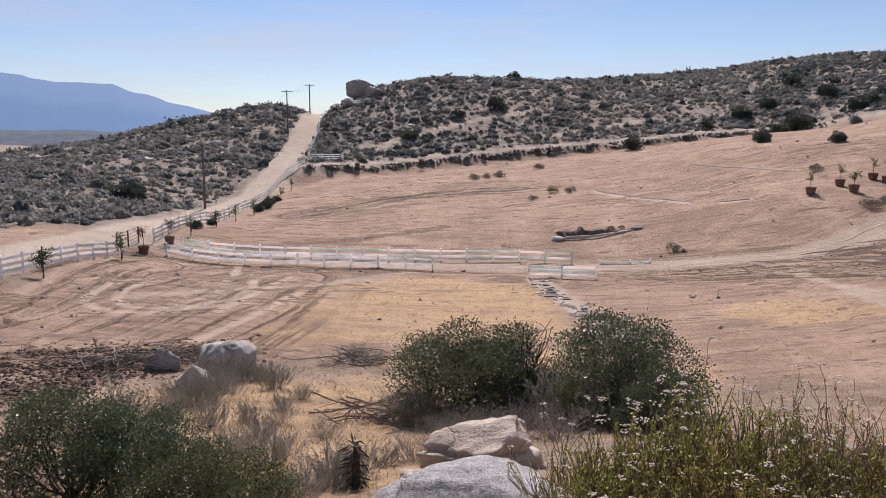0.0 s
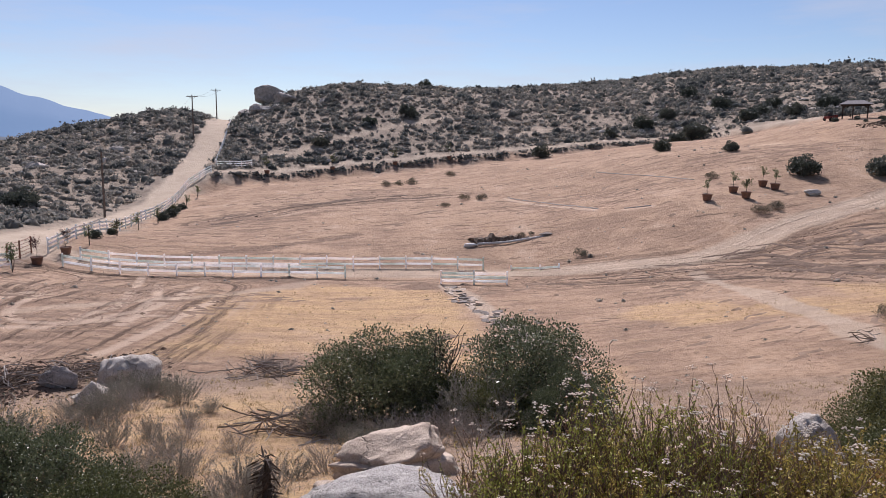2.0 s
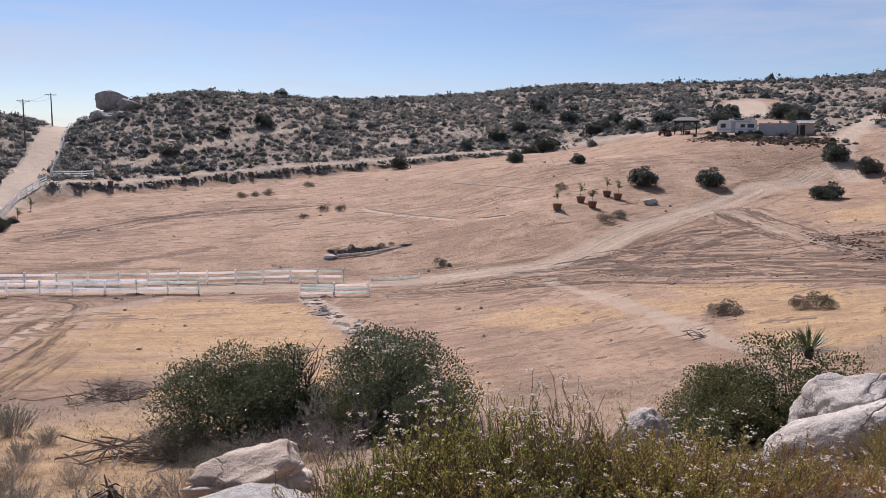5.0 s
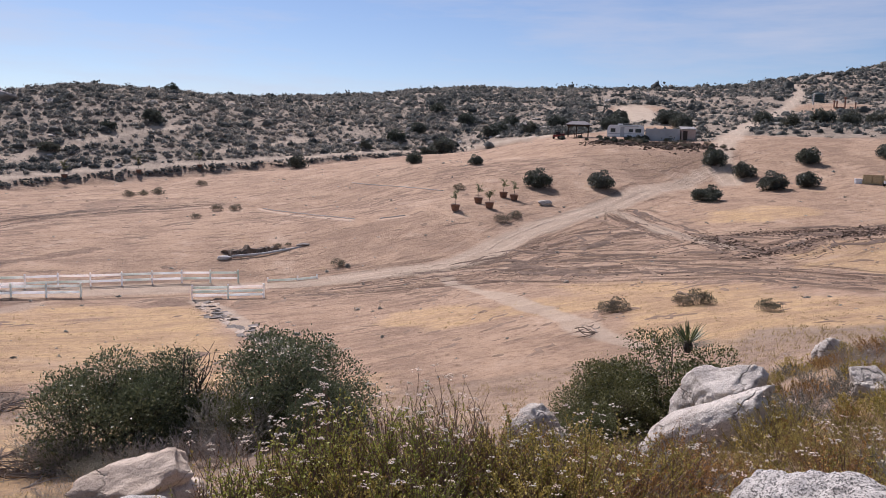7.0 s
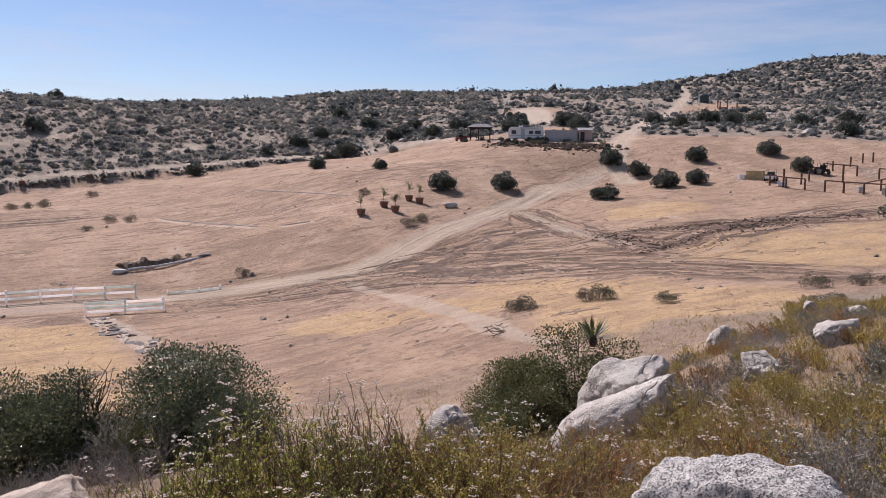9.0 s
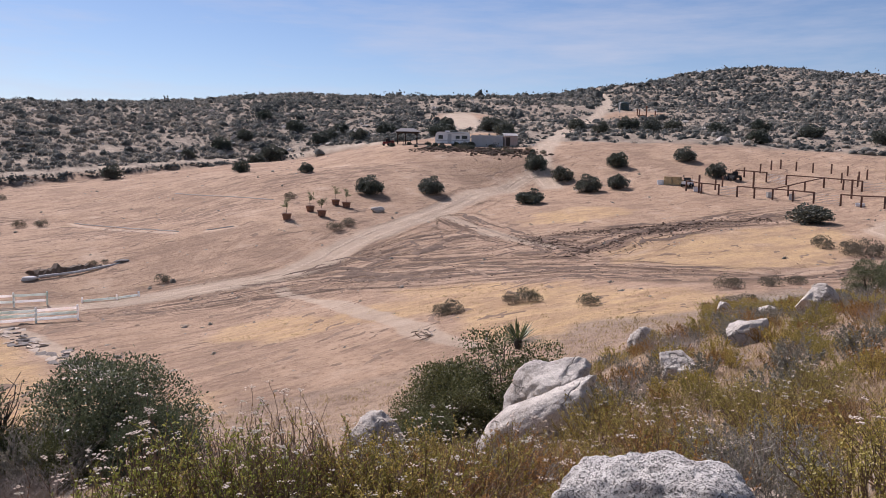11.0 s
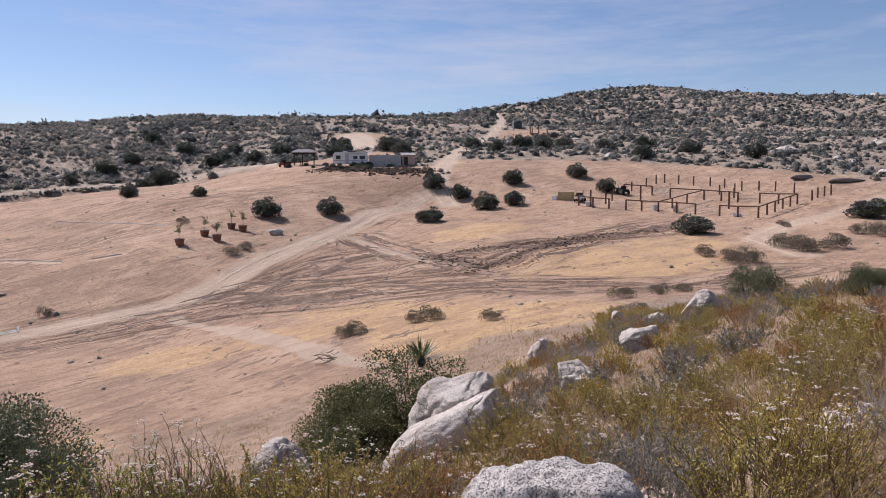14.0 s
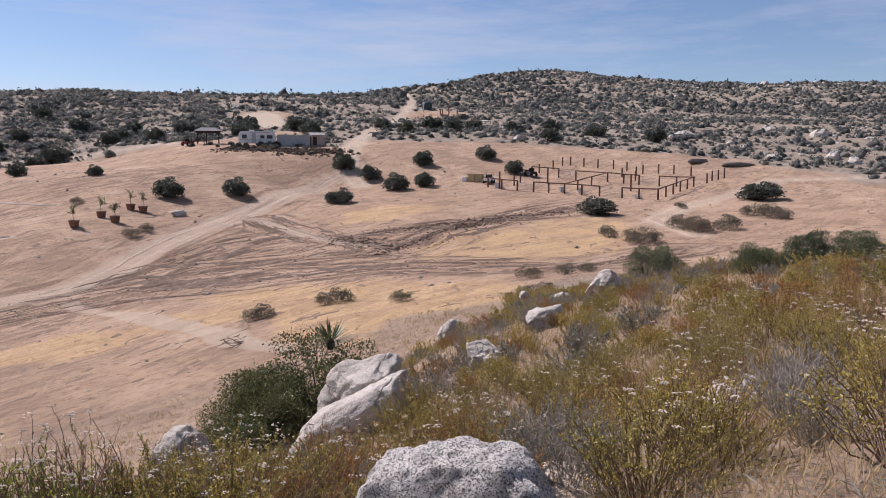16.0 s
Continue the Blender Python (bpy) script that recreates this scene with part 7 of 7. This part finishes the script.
def scrape_field():
    r = np.random.default_rng(23)
    x, y = scatter(11000, -34, 90, 32, 165, r, 1.35)
    road, cleared, gold, churn, _ = zones(x, y)
    keep = (cleared > 0.7) & (road < 0.2) & (r.random(len(x)) < 0.10 + 0.75 * churn + 0.35 * np.maximum(0, grain(x * 0.5, y, 6, 95)) - 0.15 * gold)
    x, y = x[keep], y[keep]
    earth_ridges("field_scrapes", x, y, r.normal(0.2, 0.35, len(x)), r.lognormal(0.4, 0.55, len(x)), r.lognormal(-2.75, 0.4, len(x)), "low scraped ridges of earth across the graded field")
    px, py, ph = [], [], []
    for line in FURROWS:
        pts = along(line, 1.3)
        for (ax, ay), (bx, by) in zip(pts[:-1], pts[1:]):
            for off in (r.choice((-2.4, -1.5, -0.6, 0.6, 1.5, 2.4)) + r.normal(0, 0.12),):
                h = math.atan2(by - ay, bx - ax)
                px.append(ax - math.sin(h) * off)
                py.append(ay + math.cos(h) * off)
                ph.append(h + r.normal(0, 0.04))
    n = len(px)
    earth_ridges("rut_ridges", np.array(px), np.array(py), np.array(ph), r.lognormal(1.35, 0.45, n), r.lognormal(-2.4, 0.4, n), "ridges of earth thrown up between wheel ruts", (0.075, 0.05, 0.036), (0.20, 0.136, 0.096))
    px, py, ph = [], [], []
    for line in RUTS:
        pts = along(line, 1.2)
        for (ax, ay), (bx, by) in zip(pts[:-1], pts[1:]):
            for off in np.arange(-2.5, 3, 1.0):
                h = math.atan2(by - ay, bx - ax)
                px.append(ax - math.sin(h) * (off + r.normal(0, 0.1)))
                py.append(ay + math.cos(h) * off)
                ph.append(h + r.normal(0, 0.05))
    px, py, ph = np.array(px), np.array(py), np.array(ph)
    ok = (zones(px, py)[0] < 0.3) & (r.random(len(px)) < 0.3) & (inside(px, py, CLEARED) > 1.5) & (py > 31)
    n = int(ok.sum())
    earth_ridges("harrow_ridges", px[ok], py[ok], ph[ok], r.lognormal(0.5, 0.3, n), r.lognormal(-3.3, 0.3, n), "parallel harrowed ridges in the field's corner", (0.20, 0.135, 0.094), (0.33, 0.225, 0.155))


scrape_field()
spoil("edge_spoil", DARK_EARTH_AND_SHADE[:3], 1.1, 4600, 0.042, 51, "dark clods and roots heaped along the field's edge")
spoil("drive_spoil", DARK_EARTH_AND_SHADE[4:7], 1.1, 3600, 0.055, 52, "dark turned clods along the ruts of the field")
spoil("pad_spoil", [[(83, 112), (87, 107.5), (92, 103.5), (98, 99.5)]], 1.7, 1300, 0.15, 54, "dark clods and rubble on the pad's bank")
spoil("furrow_spoil", FURROWS, 1.3, 1500, 0.035, 53, "small clods thrown up beside wheel ruts")
# pale hoses lying on the field
for line in ([(21.7, 104.5), (24.9, 97.0), (26.6, 90.0), (28.3, 83.6)], [(30.3, 81.1), (33.0, 79.1)], [(37.1, 112.0), (40.9, 100.9), (43.3, 90.9)]):
    pts = [(x, y, zat(x, y) + 0.05) for x, y in along(line, 0.6)]
    tagged(new("hose", Geo().tube(pts, 0.05, 5).mesh("hose", CONCRETE)), "pale dusty hose lying across the cleared field", "hose")
# larger dark bushes on the hills
for px, py, s in ((13.6, 193.6, 1.45), (3.9, 187.1, 1.1), (-7.7, 172.6, 1.2), (70.7, 179, 1.4), (79.6, 185.6, 1.3), (71.3, 160.1, 1.3), (76.7, 163.5, 1.6), (80, 166.8, 1.2), (96.1, 189.5, 1.5), (95.1, 206.6, 1.4), (-44.9, 106.6, 1.4), (22.2, 238, 1.2),
                  (92, 168, 1.4), (97, 172, 1.3), (104, 178, 1.3), (110, 165, 1.5), (118, 150, 1.4), (112, 145, 1.5), (124, 140, 1.5), (118, 128, 1.5), (106, 150, 1.2), (100, 162, 1.3), (126, 160, 1.3), (135, 150, 1.2), (60, 172, 1.0),
                  (139, 125, 1.3), (150, 118, 1.5), (146, 108, 1.4), (160, 112, 1.4), (133, 112, 1.2), (152, 95, 1.4), (143, 80, 1.3), (165, 80, 1.5), (157, 62, 1.5), (170, 95, 1.4)):
    plant("field_bush", px, py, s, label="dark green bush standing out of the hillside brush", group="dark bushes on the hills")


def slope_litter():
    """Fallen twigs and leaves on the soil between the bushes."""
    r = np.random.default_rng(12)
    x, y = scatter(42000, -40, 100, 2.2, 20, r, 1.4)
    n = len(x)
    foot = np.column_stack([x, y, height(x, y) + 0.008])
    a = r.uniform(0, 2 * np.pi, n)
    run = np.column_stack([np.cos(a), np.sin(a), r.normal(0.16, 0.22, n)]) * r.lognormal(-2.3, 0.6, n)[:, None]
    side = np.column_stack([-np.sin(a), np.cos(a), np.zeros(n)]) * r.uniform(0.002, 0.008, n)[:, None]
    p = np.stack([foot, foot + run * 0.5 + side, foot + run, foot + run * 0.5 - side + np.array([0, 0, 0.004])], 1)
    tagged(new("slope_litter", Geo().add(p.reshape(-1, 3), np.arange(4 * n).reshape(-1, 4), np.repeat(r.random(n), 4)).mesh("slope_litter", BRUSH)), "fallen twigs and dry leaves on the slope", "litter", kind="stuff")


slope_litter()


def bank_brush():
    """Weeds on the bank below the upper path, tinted dark to carry its shade."""
    r = np.random.default_rng(8)
    c = np.array(along([(x, y - 2.3) for x, y in UPPER_PATH[1:-2]], 0.5))
    n = 1000
    c = c[r.integers(0, len(c), n)] + r.normal(0, 0.45, (n, 2))
    brush_field("bank_weeds", "dark weeds on the bank below the upper path", [tuft_kit(90 + s, 14) for s in range(5)], c[:, 0], c[:, 1], r.lognormal(-0.95, 0.3, n), r.uniform(0.0, 0.3, n), BRUSH)



bank_brush()


# ---- distance ----
def mountains():
    # Haze is painted in: the range glows a flat airlight blue.
    m, n, l, b = shader("mountain_haze_glow", 1.0)
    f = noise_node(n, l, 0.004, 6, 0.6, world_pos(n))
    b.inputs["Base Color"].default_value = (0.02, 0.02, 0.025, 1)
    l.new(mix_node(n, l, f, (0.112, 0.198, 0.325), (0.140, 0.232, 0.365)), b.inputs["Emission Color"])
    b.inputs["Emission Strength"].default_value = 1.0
    # Slate haze painted as glow; this low range stands in for dark valley.
    m2, n, l, b = shader("foothill_haze_glow", 1.0)
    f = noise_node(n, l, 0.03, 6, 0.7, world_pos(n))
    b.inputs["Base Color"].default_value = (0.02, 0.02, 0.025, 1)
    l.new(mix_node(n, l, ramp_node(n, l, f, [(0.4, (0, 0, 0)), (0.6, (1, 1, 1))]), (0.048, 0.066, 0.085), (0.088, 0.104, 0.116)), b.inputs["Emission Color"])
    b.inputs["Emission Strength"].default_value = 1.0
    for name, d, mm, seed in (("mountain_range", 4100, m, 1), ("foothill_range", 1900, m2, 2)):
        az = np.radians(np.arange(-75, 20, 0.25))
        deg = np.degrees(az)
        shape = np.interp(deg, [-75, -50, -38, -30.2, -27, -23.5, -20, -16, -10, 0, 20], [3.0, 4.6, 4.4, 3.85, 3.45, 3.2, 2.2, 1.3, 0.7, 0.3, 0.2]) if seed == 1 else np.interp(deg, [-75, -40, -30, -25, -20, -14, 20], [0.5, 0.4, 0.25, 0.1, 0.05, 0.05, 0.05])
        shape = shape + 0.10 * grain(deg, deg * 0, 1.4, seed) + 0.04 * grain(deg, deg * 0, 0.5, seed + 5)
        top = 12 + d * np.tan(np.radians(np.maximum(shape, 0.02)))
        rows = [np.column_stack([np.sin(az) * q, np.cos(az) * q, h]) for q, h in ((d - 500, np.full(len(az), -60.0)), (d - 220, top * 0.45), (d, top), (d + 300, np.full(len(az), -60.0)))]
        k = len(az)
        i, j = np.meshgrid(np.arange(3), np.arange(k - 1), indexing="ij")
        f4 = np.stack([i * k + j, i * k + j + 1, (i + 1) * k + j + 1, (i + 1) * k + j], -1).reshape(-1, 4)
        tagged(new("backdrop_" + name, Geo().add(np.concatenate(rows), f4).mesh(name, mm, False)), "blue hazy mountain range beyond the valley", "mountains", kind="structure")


mountains()


def valley():
    r = np.random.default_rng(14)
    x, y = scatter(6000, -50, -4, 270, 1000, r, 1.2)
    far_kits = [tuft_kit(60 + s, 9) for s in range(6)]
    brush_field("valley_brush", "gray-green brush over the far valley floor", far_kits, x, y, r.uniform(2.0, 4.5, len(x)), r.uniform(0.0, 0.6, len(x)), BRUSH)
    for px, py, w in ((-372, 640, 12), (-350, 668, 8), (-420, 760, 14), (-300, 700, 9)):
        ob = thing("valley_house", "small far-off house with a pale roof", "house", px, py, None, float(r.uniform(-30, 30)))
        part("wall", (Geo().box((w, 8, 3.2), (0, 0, 1.4)), PINK_WALL), ob)
        v = [(-w / 2 - 0.5, -4.6, 3), (w / 2 + 0.5, -4.6, 3), (w / 2 + 0.5, 4.6, 3), (-w / 2 - 0.5, 4.6, 3), (-w / 2, 0, 4.8), (w / 2, 0, 4.8)]
        part("roof", (Geo().add(v, [(0, 1, 5, 4), (2, 3, 4, 5), (3, 2, 1, 0)]).add(v, [(1, 2, 5), (3, 0, 4)]), CONCRETE), ob)


valley()
